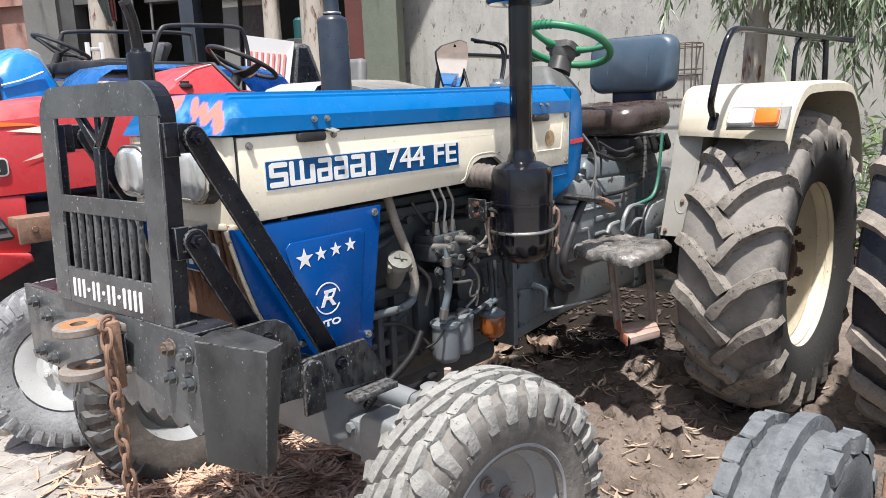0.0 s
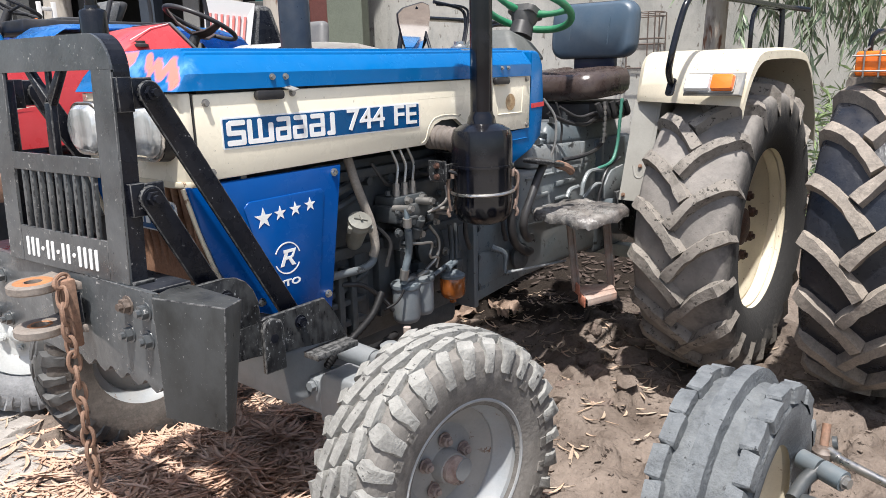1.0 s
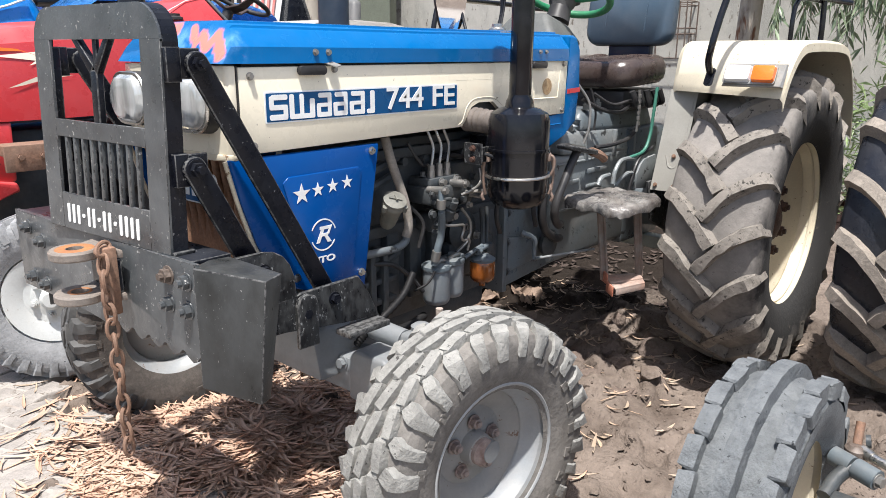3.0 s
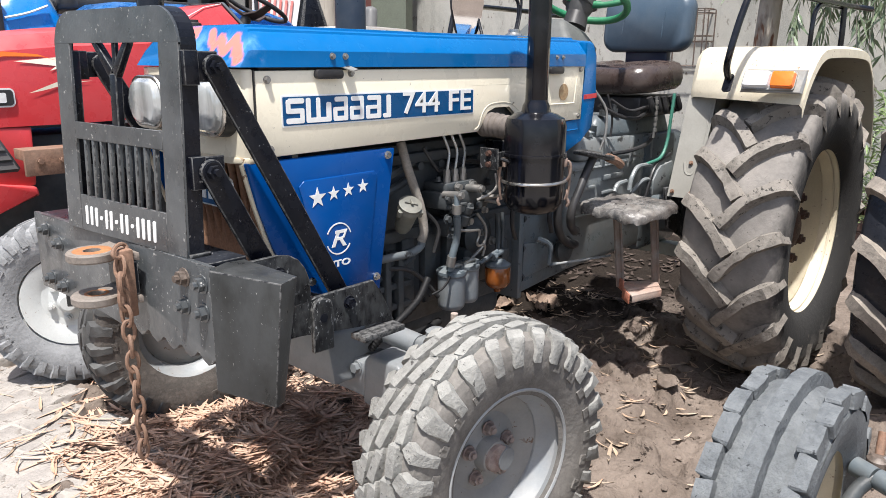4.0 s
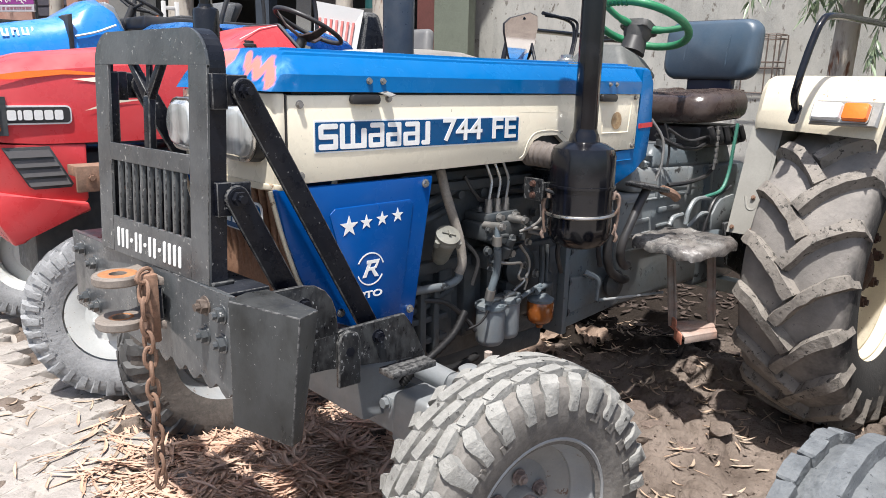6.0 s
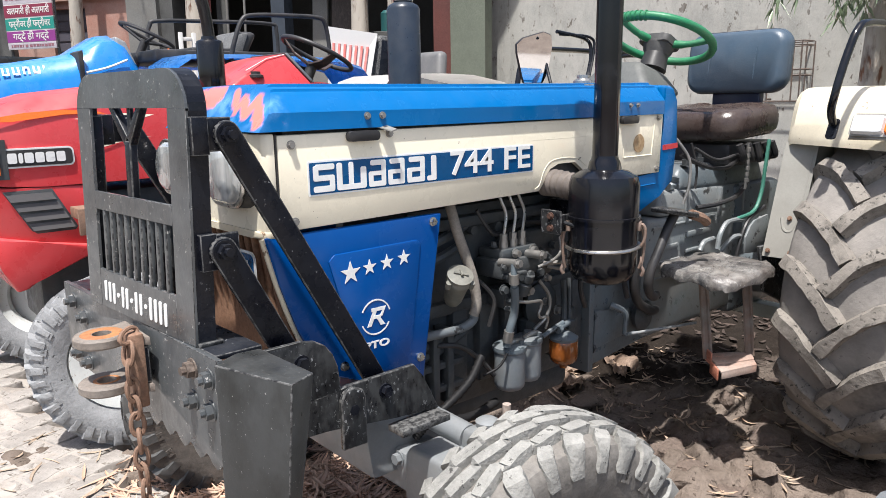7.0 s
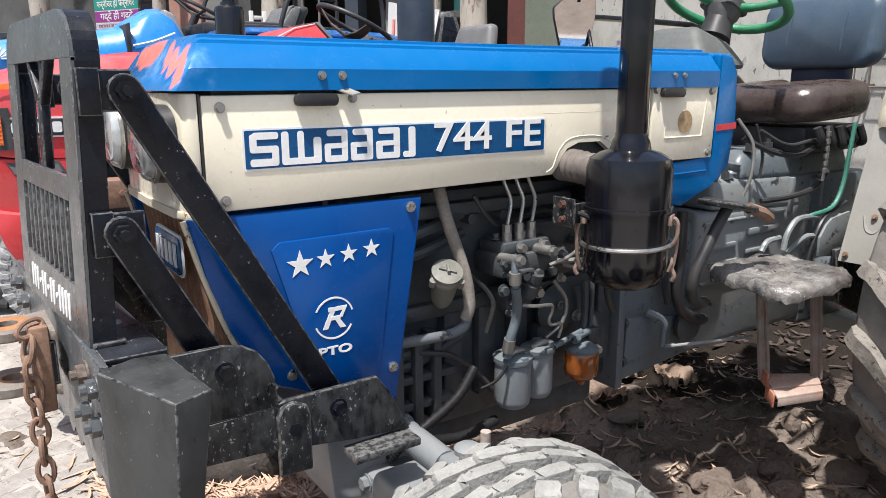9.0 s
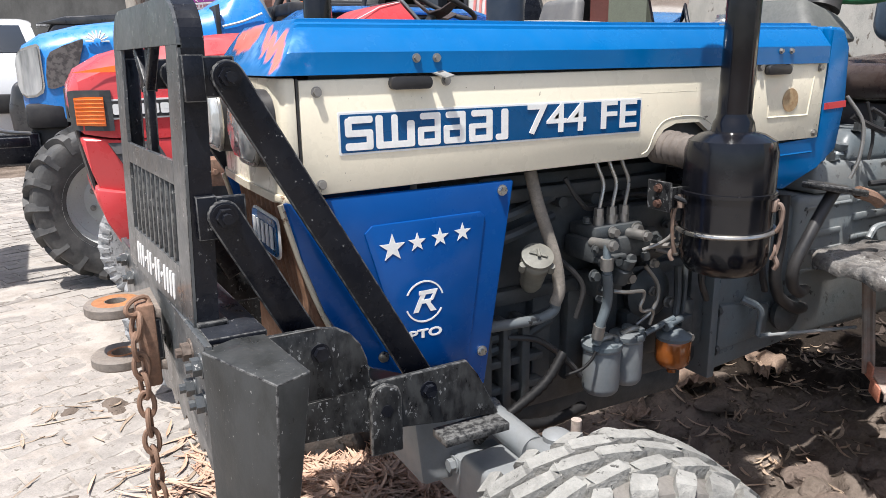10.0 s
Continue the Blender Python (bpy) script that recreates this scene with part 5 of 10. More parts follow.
for s in (-1, 1):
    b = bm_new()
    prism(b, [(s * 0.305, 0.300), (s * 0.310, 0.440), (s * 0.335, 0.468), (s * 0.460, 0.468), (s * 0.485, 0.44), (s * 0.49, 0.29)], "x", 0.020, 0.152, 0.014, 3)
    part("axle_end", b, AXLE_GREY, axle)
    b = bm_new()
    cyl(b, (0.13, s * 0.56, 0.20), (0.13, s * 0.56, 0.52), 0.042, seg=20)
    cyl(b, (0.13, s * 0.56, 0.52), (0.13, s * 0.56, 0.545), 0.03, seg=16)
    part("kingpin", b, AXLE_GREY, axle)
    b = bm_new()
    cyl(b, (0.11, s * 0.52, 0.28), (0.105, s * 0.80, 0.272), 0.040, 0.032, 18)
    part("stub_axle", b, AXLE_GREY, axle)
    b = bm_new()
    cyl(b, (0.145, s * 0.16, 0.500), (0.150, s * 0.425, 0.485), 0.034, seg=20)
    cyl(b, (0.146, s * 0.20, 0.498), (0.147, s * 0.24, 0.496), 0.038, seg=20)
    part("steering_link", b, AXLE_GREY, axle)
    b = bm_new()
    hexa(b, [(0.120, s * 0.415, 0.455), (0.22, s * 0.415, 0.455), (0.20, s * 0.60, 0.455), (0.11, s * 0.60, 0.455)], [(0.130, s * 0.42, 0.515), (0.21, s * 0.42, 0.515), (0.185, s * 0.585, 0.535), (0.12, s * 0.585, 0.535)], 0.014, 3)
    lathe(b, [(0, 0), (0.03, 0), (0.032, 0.02), (0.02, 0.028), (0, 0.03)], (0.185, s * 0.46, 0.512), (0, 0, 1), 18)
    cyl(b, (0.16, s * 0.52, 0.52), (0.19, s * 0.53, 0.535), 0.012, seg=8)
    part("steering_arm", b, AXLE_GREY, axle)
    b = bm_new()
    cyl(b, (0.16, s * 0.555, 0.52), (0.16, s * 0.555, 0.617), 0.011, seg=12)
    part("pin", b, paint("bare_pin", (0.40, 0.33, 0.28), 0.6), axle)
    for x, y, z in ((0.034, 0.27, 0.405), (0.019, 0.44, 0.365)):
        b = bm_new()
        hexbolt(b, (x, s * y, z), (-1, 0, 0), 0.016, 0.014)
        part("axle_bolt", b, AXLE_GREY, axle)

# front wheels
RUST_PALE = paint("dusty_rusty_hub", (0.17, 0.10, 0.085), 0.75, second=(0.25, 0.17, 0.145), big=0.9, size=22, dust=(0.36, 0.32, 0.29), dust_amount=0.45, dust_size=20, bump=0.001, bump_size=120)
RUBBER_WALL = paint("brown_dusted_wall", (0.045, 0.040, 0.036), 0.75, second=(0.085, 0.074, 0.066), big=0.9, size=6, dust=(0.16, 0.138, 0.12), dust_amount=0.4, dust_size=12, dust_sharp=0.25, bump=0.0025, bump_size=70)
RIM_LIP = paint("pale_blue_grey_rim", (0.29, 0.31, 0.325), 0.35, second=(0.22, 0.23, 0.24), big=0.7, size=8, dust=(0.36, 0.33, 0.29), dust_amount=0.3, dust_size=10, specks=(0.16, 0.09, 0.06), speck_amount=0.3, speck_size=30)
DISC_PALE = paint("dusty_pale_wheel_paint", (0.27, 0.275, 0.27), 0.5, second=(0.19, 0.19, 0.182), big=0.8, size=7, dust=(0.36, 0.335, 0.305), dust_amount=0.5, dust_size=9, dust_sharp=0.25, specks=(0.16, 0.10, 0.07), speck_amount=0.35, speck_size=40)
for s in (-1, 1):
    C = Vector((0.087, -0.744, 0.278)) if s < 0 else Vector((0.027, 0.787, 0.277))
    b = bm_new()
    lathe(b, [(0.0, 0.035), (0.045, 0.035), (0.05, 0.0), (0.115, -0.012), (0.150, 0.012), (0.178, 0.016), (0.178, 0.006), (0.150, 0.002), (0.11, -0.022), (0.0, -0.022)], (0, 0, 0), (0, s, 0), 40)
    wheel = part("front_wheel", b, DISC_PALE, tractor, "front wheel with dust-caked block tread and grey rim", at=C)
    wheel.rotation_euler.z = radians(-7.8 if s < 0 else -13.2)
    part("rim", dish(bm_new(), 0.206, 0.20, s), RIM_LIP, wheel, "pale worn rim lip", at=C)
    b = bm_new()
    tube(b, [(0.176 * math.cos(a), s * 0.018, 0.176 * math.sin(a)) for a in [2 * math.pi * k / 56 for k in range(56)]], 0.0035, 6, closed=True, curved=False)
    part("rust_joint", b, RUST_DARK, wheel, at=C)
    b = bm_new()
    tube(b, [(0.214 * math.cos(a), s * 0.092, 0.214 * math.sin(a)) for a in [2 * math.pi * k / 56 for k in range(56)]], 0.006, 6, closed=True, curved=False)
    part("lip_edge", b, RIM_LIP, wheel, at=C)
    tread = bm_new()
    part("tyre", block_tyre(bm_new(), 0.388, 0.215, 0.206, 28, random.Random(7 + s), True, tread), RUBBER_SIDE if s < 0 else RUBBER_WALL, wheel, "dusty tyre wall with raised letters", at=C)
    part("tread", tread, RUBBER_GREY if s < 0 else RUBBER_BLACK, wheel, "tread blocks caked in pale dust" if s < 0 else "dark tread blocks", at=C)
    b = bm_new()
    lathe(b, [(0.046, 0.0), (0.046, 0.020), (0.040, 0.028), (0.038, 0.046), (0.030, 0.052), (0, 0.053)], (0, 0, 0), (0, s, 0), 24)
    part("hub_cap", b, RUST_PALE, wheel, at=C)
    nut_ring(wheel, C, s, 0.074, 5, s * 0.0, 0.016, RUST_PALE, stud=0.008)

# engine
b = bm_new()
box(b, 0.16, 0.98, -0.17, 0.17, 0.43, 1.06, 0.02)
engine = part("engine_block", b, GREY_DARK, tractor, "grimy dark grey diesel engine")
b = bm_new()
box(b, 0.20, 0.90, -0.150, 0.150, 0.34, 0.45, 0.03)
part("sump", b, GREY_DARK, engine)
b = bm_new()
for k in range(6):
    box(b, 0.30 + 0.11 * k, 0.36 + 0.11 * k, -0.200, -0.16, 0.50, 0.75, 0.01)
box(b, 0.18, 0.95, -0.195, -0.165, 0.74, 0.78, 0.008)
box(b, 0.18, 0.95, -0.205, -0.165, 0.995, 1.03, 0.008)
for k in range(7):
    cyl(b, (0.28 + 0.1 * k, -0.17, 0.985), (0.28 + 0.1 * k, -0.21, 0.985), 0.014, seg=10)
part("engine_ribs", b, GREY_DARK, engine)
b = bm_new()
box(b, 0.50, 0.72, -0.23, -0.16, 0.80, 0.96, 0.02)
lathe(b, [(0, 0), (0.07, 0), (0.075, 0.02), (0.05, 0.04), (0.02, 0.045), (0, 0.045)], (0.68, -0.19, 0.70), (0, -1, 0), 24)
box(b, 0.60, 0.86, -0.215, -0.16, 0.52, 0.66, 0.015)
part("timing_cover", b, GREY_DARK, engine)
# coolant canister with a capped mouth
b = bm_new()
d = Vector((-0.22, -0.56, 0.80)).normalized()
o = Vector((0.243, -0.300, 0.897)) - d * 0.105
lathe(b, [(r_ * 0.76, z_ * 0.80) for r_, z_ in [(0, -0.03), (0.028, -0.03), (0.036, -0.01), (0.040, 0.04), (0.043, 0.075), (0.048, 0.082), (0.048, 0.098), (0.044, 0.105), (0, 0.107)]], o, d, 26)
for a_ in (0.4, 2.5, 4.6):
    e_ = frame_of(d)[0] * math.cos(a_) + frame_of(d)[1] * math.sin(a_)
    cyl(b, o + d * 0.062 + e_ * 0.038, o + d * 0.083 + e_ * 0.038, 0.0085, seg=10)
CAN_GREY = paint("dull_green_grey_casting", (0.16, 0.165, 0.145), 0.5, second=(0.08, 0.08, 0.07), big=0.9, size=14, dust=(0.24, 0.22, 0.18), dust_amount=0.4, dust_size=16, bump=0.0008, bump_size=80)
can = part("oil_breather", b, CAN_GREY, engine, "dull cast canister with a round cap")
b = bm_new()
lathe(b, [(0, 0.084), (0.036, 0.084), (0.0375, 0.095), (0.023, 0.099), (0, 0.100)], o, d, 22)
c2 = o + d * 0.102
u, v, _ = frame_of(d)
tube(b, [c2 - u * 0.019 + v * 0.009, c2 + u * 0.019 - v * 0.006], 0.004, 6)
tube(b, [c2 - v * 0.008 + d * 0.005, c2 + v * 0.012 + d * 0.005], 0.004, 6)
part("cap", b, CAN_GREY, can)
b = bm_new()
tube(b, [(0.262, -0.235, 1.075), (0.275, -0.25, 1.00), (0.295, -0.262, 0.93), (0.312, -0.275, 0.86), (0.320, -0.28, 0.79), (0.312, -0.275, 0.755)], 0.0150, 12)
part("bleached_hose", b, BEIGE_HOSE, engine, "sun-bleached coolant hose")
b = bm_new()
tube(b, [(0.315, -0.275, 0.77), (0.312, -0.272, 0.738), (0.27, -0.268, 0.722), (0.18, -0.262, 0.722), (0.06, -0.255, 0.725)], 0.013, 10)
part("water_pipe", b, GREY, engine)
for z in (0.95, 0.90, 0.66, 0.63):
    part("cross_pipe", tube(bm_new(), [(0.10, -0.20, z), (0.22, -0.215, z + 0.02), (0.36, -0.19, z + 0.05)], 0.014, 8), GREY_DARK, engine)
# fan belt side ribs below
b = bm_new()
for k in range(3):
    box(b, 0.13 + 0.055 * k, 0.155 + 0.055 * k, -0.245, -0.18, 0.49, 0.72, 0.006)
box(b, 0.12, 0.31, -0.235, -0.2, 0.60, 0.62, 0.004)
box(b, 0.12, 0.31, -0.235, -0.2, 0.53, 0.55, 0.004)
part("mounting_ribs", b, GREY_DARK, engine)
# corrugated hose down to the ground side
HOSE_BLACK = paint("matt_black_hose", (0.010, 0.010, 0.011), 0.6, spec=0.25, big=0.4, dust=(0.06, 0.055, 0.05), dust_amount=0.15)
b = bm_new()
pts = spline([(0.33, -0.29, 0.63), (0.27, -0.30, 0.57), (0.18, -0.30, 0.52), (0.12, -0.285, 0.48), (0.10, -0.26, 0.44)], 10)
tube(b, pts, 0.011, 10, curved=False, ridges=0.22)
part("corrugated_hose", b, HOSE_BLACK, engine)
b = bm_new()
tube(b, spline([(0.18, -0.24, 0.45), (0.32, -0.25, 0.43), (0.44, -0.24, 0.44)], 10), 0.013, 10, curved=False, ridges=0.15)
part("corrugated_hose", b, HOSE_BLACK, engine)
# fuel injection pump
b = bm_new()
box(b, 0.405, 0.595, -0.296, -0.18, 0.842, 0.900, 0.012)
box(b, 0.42, 0.575, -0.285, -0.18, 0.895, 0.930, 0.010)
cyl(b, (0.60, -0.24, 0.855), (0.645, -0.24, 0.855), 0.045, seg=20)
for k in range(4):
    cyl(b, (0.43 + 0.045 * k, -0.300, 0.845), (0.43 + 0.045 * k, -0.312, 0.845), 0.012, seg=8)
box(b, 0.41, 0.50, -0.312, -0.29, 0.848, 0.862, 0.004)
pump = part("injection_pump", b, GREY_DARK, engine, "grey fuel injection pump with steel unions")
for k in range(3):
    x = 0.448 + 0.040 * k
    b = bm_new()
    cyl(b, (x, -0.262, 0.925), (x, -0.262, 0.952), 0.013, seg=12)
    cyl(b, (x, -0.262, 0.950), (x, -0.262, 0.972), 0.012, seg=6)
    part("union", b, STEEL, pump)
    b = bm_new()
    tube(b, [(x, -0.262, 0.965), (x + 0.005, -0.262, 0.99), (x + 0.014, -0.258, 1.03), (x + 0.002, -0.25, 1.07), (x - 0.005, -0.24, 1.10)], 0.0048, 8)
    part("fuel_pipe", b, CHROME, pump)
for p, q in (((0.415, -0.28, 0.895), (0.42, -0.345, 0.90)), ((0.525, -0.27, 0.905), (0.53, -0.34, 0.908))):
    b = bm_new()
    cyl(b, p, q, 0.013, seg=12)
    hexbolt(b, q, Vector(q) - Vector(p), 0.011, 0.01)
    part("banjo_bolt", b, STEEL, pump)
b = bm_new()
tube(b, [(0.415, -0.335, 0.90), (0.413, -0.338, 0.865), (0.418, -0.335, 0.83)], 0.0095, 10)
tube(b, [(0.418, -0.335, 0.83), (0.432, -0.325, 0.79), (0.438, -0.315, 0.74), (0.425, -0.31, 0.69), (0.424, -0.30, 0.64)], 0.0125, 10)
part("fuel_hose", b, GREY, engine, "grey rubber fuel hose with crimped ends")
for p, q in (((0.4135, -0.338, 0.87), (0.417, -0.335, 0.84)), ((0.425, -0.309, 0.69), (0.424, -0.302, 0.655))):
    part("crimp", cyl(bm_new(), p, q, 0.0155, seg=12), STEEL, engine)
# bolts and plugs over the pump and the block
rng = random.Random(91)
for x, y, z, d in ((0.405, -0.302, 0.885, (0, -1, 0)), (0.595, -0.302, 0.885, (0, -1, 0)), (0.405, -0.302, 0.818, (0, -1, 0)), (0.595, -0.302, 0.822, (0, -1, 0)), (0.47, -0.288, 0.915, (0, -1, 0)), (0.545, -0.288, 0.915, (0, -1, 0)),
                   (0.505, -0.25, 0.933, (0, 0, 1)), (0.43, -0.24, 0.933, (0, 0, 1)), (0.45, -0.288, 0.79, (0, -1, 0)), (0.53, -0.288, 0.79, (0, -1, 0)), (0.66, -0.24, 0.72, (0, -1, 0)), (0.72, -0.24, 0.68, (0, -1, 0)),
                   (0.64, -0.218, 0.62, (0, -1, 0)), (0.80, -0.218, 0.60, (0, -1, 0)), (0.62, -0.218, 0.54, (0, -1, 0)), (0.83, -0.218, 0.55, (0, -1, 0)), (0.70, -0.235, 0.90, (0, -1, 0)), (0.52, -0.235, 0.83, (0, -1, 0))):
    part("bolt", hexbolt(bm_new(), (x, y, z), d, rng.uniform(0.008, 0.013), rng.uniform(0.008, 0.016)), STEEL if rng.random() < 0.6 else GREY_DARK, engine)
# wiring and small pipes against the block
for pts, r_, mat in (([(0.36, -0.24, 1.05), (0.40, -0.25, 0.99), (0.46, -0.23, 0.965), (0.60, -0.22, 0.985), (0.72, -0.23, 0.96)], 0.006, BLACK_PLASTIC), ([(0.30, -0.235, 0.88), (0.36, -0.25, 0.84), (0.40, -0.27, 0.78), (0.39, -0.26, 0.70)], 0.007, BLACK_PLASTIC),
                     ([(0.62, -0.25, 0.80), (0.66, -0.26, 0.74), (0.65, -0.26, 0.68), (0.60, -0.25, 0.64)], 0.006, STEEL), ([(0.80, -0.22, 0.95), (0.84, -0.25, 0.86), (0.83, -0.25, 0.74), (0.87, -0.24, 0.66)], 0.009, BLACK_PLASTIC),
                     ([(0.56, -0.30, 0.86), (0.60, -0.325, 0.88), (0.64, -0.32, 0.90), (0.66, -0.30, 0.94)], 0.005, STEEL), ([(0.20, -0.24, 0.68), (0.28, -0.25, 0.66), (0.36, -0.25, 0.60), (0.41, -0.26, 0.54)], 0.008, BLACK_PLASTIC)):
    part("thin_pipe", tube(bm_new(), pts, r_, 8), mat, engine)
b = bm_new()
box(b, 0.445, 0.535, -0.268, -0.18, 0.740, 0.800, 0.012)
lathe(b, [(0.0, 0.0), (0.026, 0.0), (0.026, 0.035), (0.020, 0.040), (0.024, 0.045), (0.024, 0.068), (0, 0.070)], (0.505, -0.275, 0.785), (0.1, -0.35, 0.9), 20)
cyl(b, (0.445, -0.285, 0.775), (0.445, -0.315, 0.775), 0.012, seg=8)
cyl(b, (0.437, -0.285, 0.75), (0.437, -0.32, 0.75), 0.010, seg=8)
part("lift_pump", b, GREY_DARK, engine, "fuel lift pump with a knurled knob")
b = bm_new()
tube(b, [(0.455, -0.318, 0.775), (0.49, -0.325, 0.768), (0.535, -0.320, 0.762), (0.558, -0.315, 0.755), (0.560, -0.312, 0.735), (0.553, -0.31, 0.715), (0.565, -0.308, 0.700), (0.595, -0.305, 0.698), (0.606, -0.302, 0.685), (0.600, -0.298, 0.655)], 0.0048, 8)
part("fuel_pipe", b, STEEL, engine)
# twin fuel filters and the sediment bowl
FILTER_GREY = paint("slate_filter_paint", (0.20, 0.225, 0.24), 0.4, second=(0.13, 0.145, 0.155), big=0.6, size=8, dust=(0.28, 0.26, 0.23), dust_amount=0.25, dust_size=14, bump=0.0004, bump_size=60)
for x, y, k_ in ((0.470, -0.268, 1.13), (0.566, -0.255, 1.0)):
    b = bm_new()
    lathe(b, [(r_ * k_, z_ + 0.018) for r_, z_ in [(0, 0.470), (0.034, 0.470), (0.040, 0.478), (0.0425, 0.49), (0.0425, 0.588), (0.046, 0.592), (0.046, 0.600), (0.040, 0.604), (0, 0.604)]], (x, y, 0), (0, 0, 1), 28)
    filt = part("fuel_filter", b, FILTER_GREY, engine, "grey painted fuel filter can")
    b = bm_new()
    lathe(b, [(r_ * k_, z_) for r_, z_ in [(0, 0.614), (0.047, 0.614), (0.047, 0.624), (0.035, 0.632), (0.016, 0.634), (0.014, 0.646), (0, 0.647)]], (x, y, 0), (0, 0, 1), 24)
    box(b, x - 0.01, x + 0.01, y - 0.052, y - 0.02, 0.616, 0.632, 0.003)
    box(b, x - 0.006, x + 0.055, y - 0.012, y + 0.03, 0.612, 0.628, 0.005)
    cyl(b, (x + 0.02, y - 0.03, 0.615), (x + 0.02, y - 0.03, 0.642), 0.009, seg=6)
    part("filter_head", b, GREY, filt)
    b = bm_new()
    tube(b, [(x - 0.03, y - 0.01, 0.630), (x, y - 0.02, 0.643), (x + 0.035, y - 0.015, 0.632)], 0.008, 8)
    part("wing_nut", b, ALU, filt)
for pts, r_ in (([(0.425, -0.30, 0.622), (0.44, -0.295, 0.615), (0.46, -0.29, 0.612)], 0.008), ([(0.60, -0.285, 0.625), (0.64, -0.29, 0.640), (0.665, -0.292, 0.648), (0.69, -0.295, 0.655)], 0.008),
                ([(0.42, -0.305, 0.62), (0.405, -0.305, 0.60), (0.38, -0.30, 0.58), (0.34, -0.285, 0.565)], 0.004)):
    part("fuel_pipe", tube(bm_new(), pts, r_, 8), GREY if r_ > 0.005 else HOSE_BLACK, engine)
b = bm_new()
lathe(b, [(0, 0.500), (0.012, 0.501), (0.014, 0.512), (0.034, 0.520), (0.044, 0.530), (0.047, 0.545), (0.047, 0.592), (0.044, 0.598), (0, 0.598)], (0.694, -0.294, 0), (0, 0, 1), 28)
bowl = part("sediment_bowl", b, AMBER, engine, "amber fuel sediment bowl")
b = bm_new()
lathe(b, [(0, 0.597), (0.045, 0.597), (0.047, 0.606), (0.026, 0.620), (0.014, 0.624), (0, 0.626)], (0.694, -0.294, 0), (0, 0, 1), 24)
cyl(b, (0.66, -0.298, 0.64), (0.72, -0.292, 0.648), 0.010, seg=10)
cyl(b, (0.655, -0.30, 0.638), (0.672, -0.298, 0.640), 0.014, seg=6)
part("bowl_head", b, GREY, bowl)
b = bm_new()
tube(b, [(0.72, -0.27, 0.64), (0.735, -0.26, 0.70), (0.74, -0.25, 0.78)], 0.010, 8)
tube(b, [(0.745, -0.27, 0.63), (0.76, -0.26, 0.70), (0.77, -0.25, 0.78)], 0.007, 8)
box(b, 0.725, 0.765, -0.29, -0.25, 0.62, 0.65, 0.004)
part("drain_pipe", b, GREY_DARK, engine)
# throttle linkage near the pump
b = bm_new()
tube(b, [(0.60, -0.28, 0.86), (0.64, -0.315, 0.865), (0.675, -0.32, 0.862)], 0.007, 8)
tube(b, [(0.62, -0.285, 0.85), (0.66, -0.32, 0.84)], 0.006, 8)
cyl(b, (0.67, -0.33, 0.862), (0.70, -0.33, 0.858), 0.012, seg=6)
part("throttle_link", b, STEEL, engine)
# clutch housing, gearbox and rear axle
b = bm_new()
hexa(b, [(0.93, -0.20, 0.40), (1.42, -0.17, 0.42), (1.42, 0.17, 0.42), (0.93, 0.20, 0.40)], [(0.93, -0.21, 0.98), (1.42, -0.17, 0.84), (1.42, 0.17, 0.84), (0.93, 0.21, 0.98)], 0.02)
box(b, 0.915, 0.945, -0.225, 0.225, 0.40, 1.0, 0.006)
housing = part("clutch_housing", b, GREY, tractor, "grey cast clutch housing with flange bolts")
for z in (0.48, 0.60, 0.72, 0.84):
    part("bolt", hexbolt(bm_new(), (0.945, -0.212, z), (1, 0, 0), 0.013, 0.016), GREY_DARK, housing)
b = bm_new()
hexa(b, [(0.96, -0.213, 0.47), (1.20, -0.196, 0.48), (1.20, -0.18, 0.48), (0.96, -0.18, 0.47)], [(0.96, -0.220, 0.62), (1.20, -0.200, 0.58), (1.20, -0.18, 0.58), (0.96, -0.18, 0.62)], 0.01)
part("housing_rib", b, GREY, tractor)
CASTING = paint("grey_painted_casting", (0.158, 0.186, 0.198), 0.30, second=(0.080, 0.094, 0.103), big=0.8, size=6, dust=(0.36, 0.34, 0.31), dust_amount=0.35, dust_size=6, dust_sharp=0.2, up_dust=0.4,
                bump=0.0016, bump_size=34, specks=(0.035, 0.035, 0.035), speck_amount=0.55, speck_size=20)
b = bm_new()
box(b, 1.29, 2.02, -0.20, 0.18, 0.43, 0.900, 0.025, segs=3)
gearbox = part("gearbox", b, CASTING, tractor, "grey ribbed gearbox under the seat")
b = bm_new()
hexa(b, [(1.36, -0.205, 0.905), (2.20, -0.205, 0.845), (2.20, 0.19, 0.845), (1.36, 0.19, 0.905)], [(1.38, -0.185, 1.005), (2.18, -0.185, 0.985), (2.18, 0.17, 0.985), (1.38, 0.17, 1.005)], 0.022, 3)
cover = part("gearbox_cover", b, CASTING, gearbox, "rounded grey cover over the gears")
for x0, x1, z0, z1 in ((1.34, 1.50, 0.770, 0.790), (1.36, 1.52, 0.712, 0.730), (1.56, 1.75, 0.80, 0.825), (1.56, 1.70, 0.735, 0.752), (1.32, 1.78, 0.862, 0.872), (1.32, 1.78, 0.655, 0.668)):
    part("casting_rib", box(bm_new(), x0, x1, -0.209, -0.19, z0, z1, 0.005), CASTING, gearbox)
for x in (1.54, 1.80, 1.99):
    part("casting_rib", box(bm_new(), x, x + 0.022, -0.213, -0.19, 0.86, 0.985, 0.006), CASTING, cover)
b = bm_new()
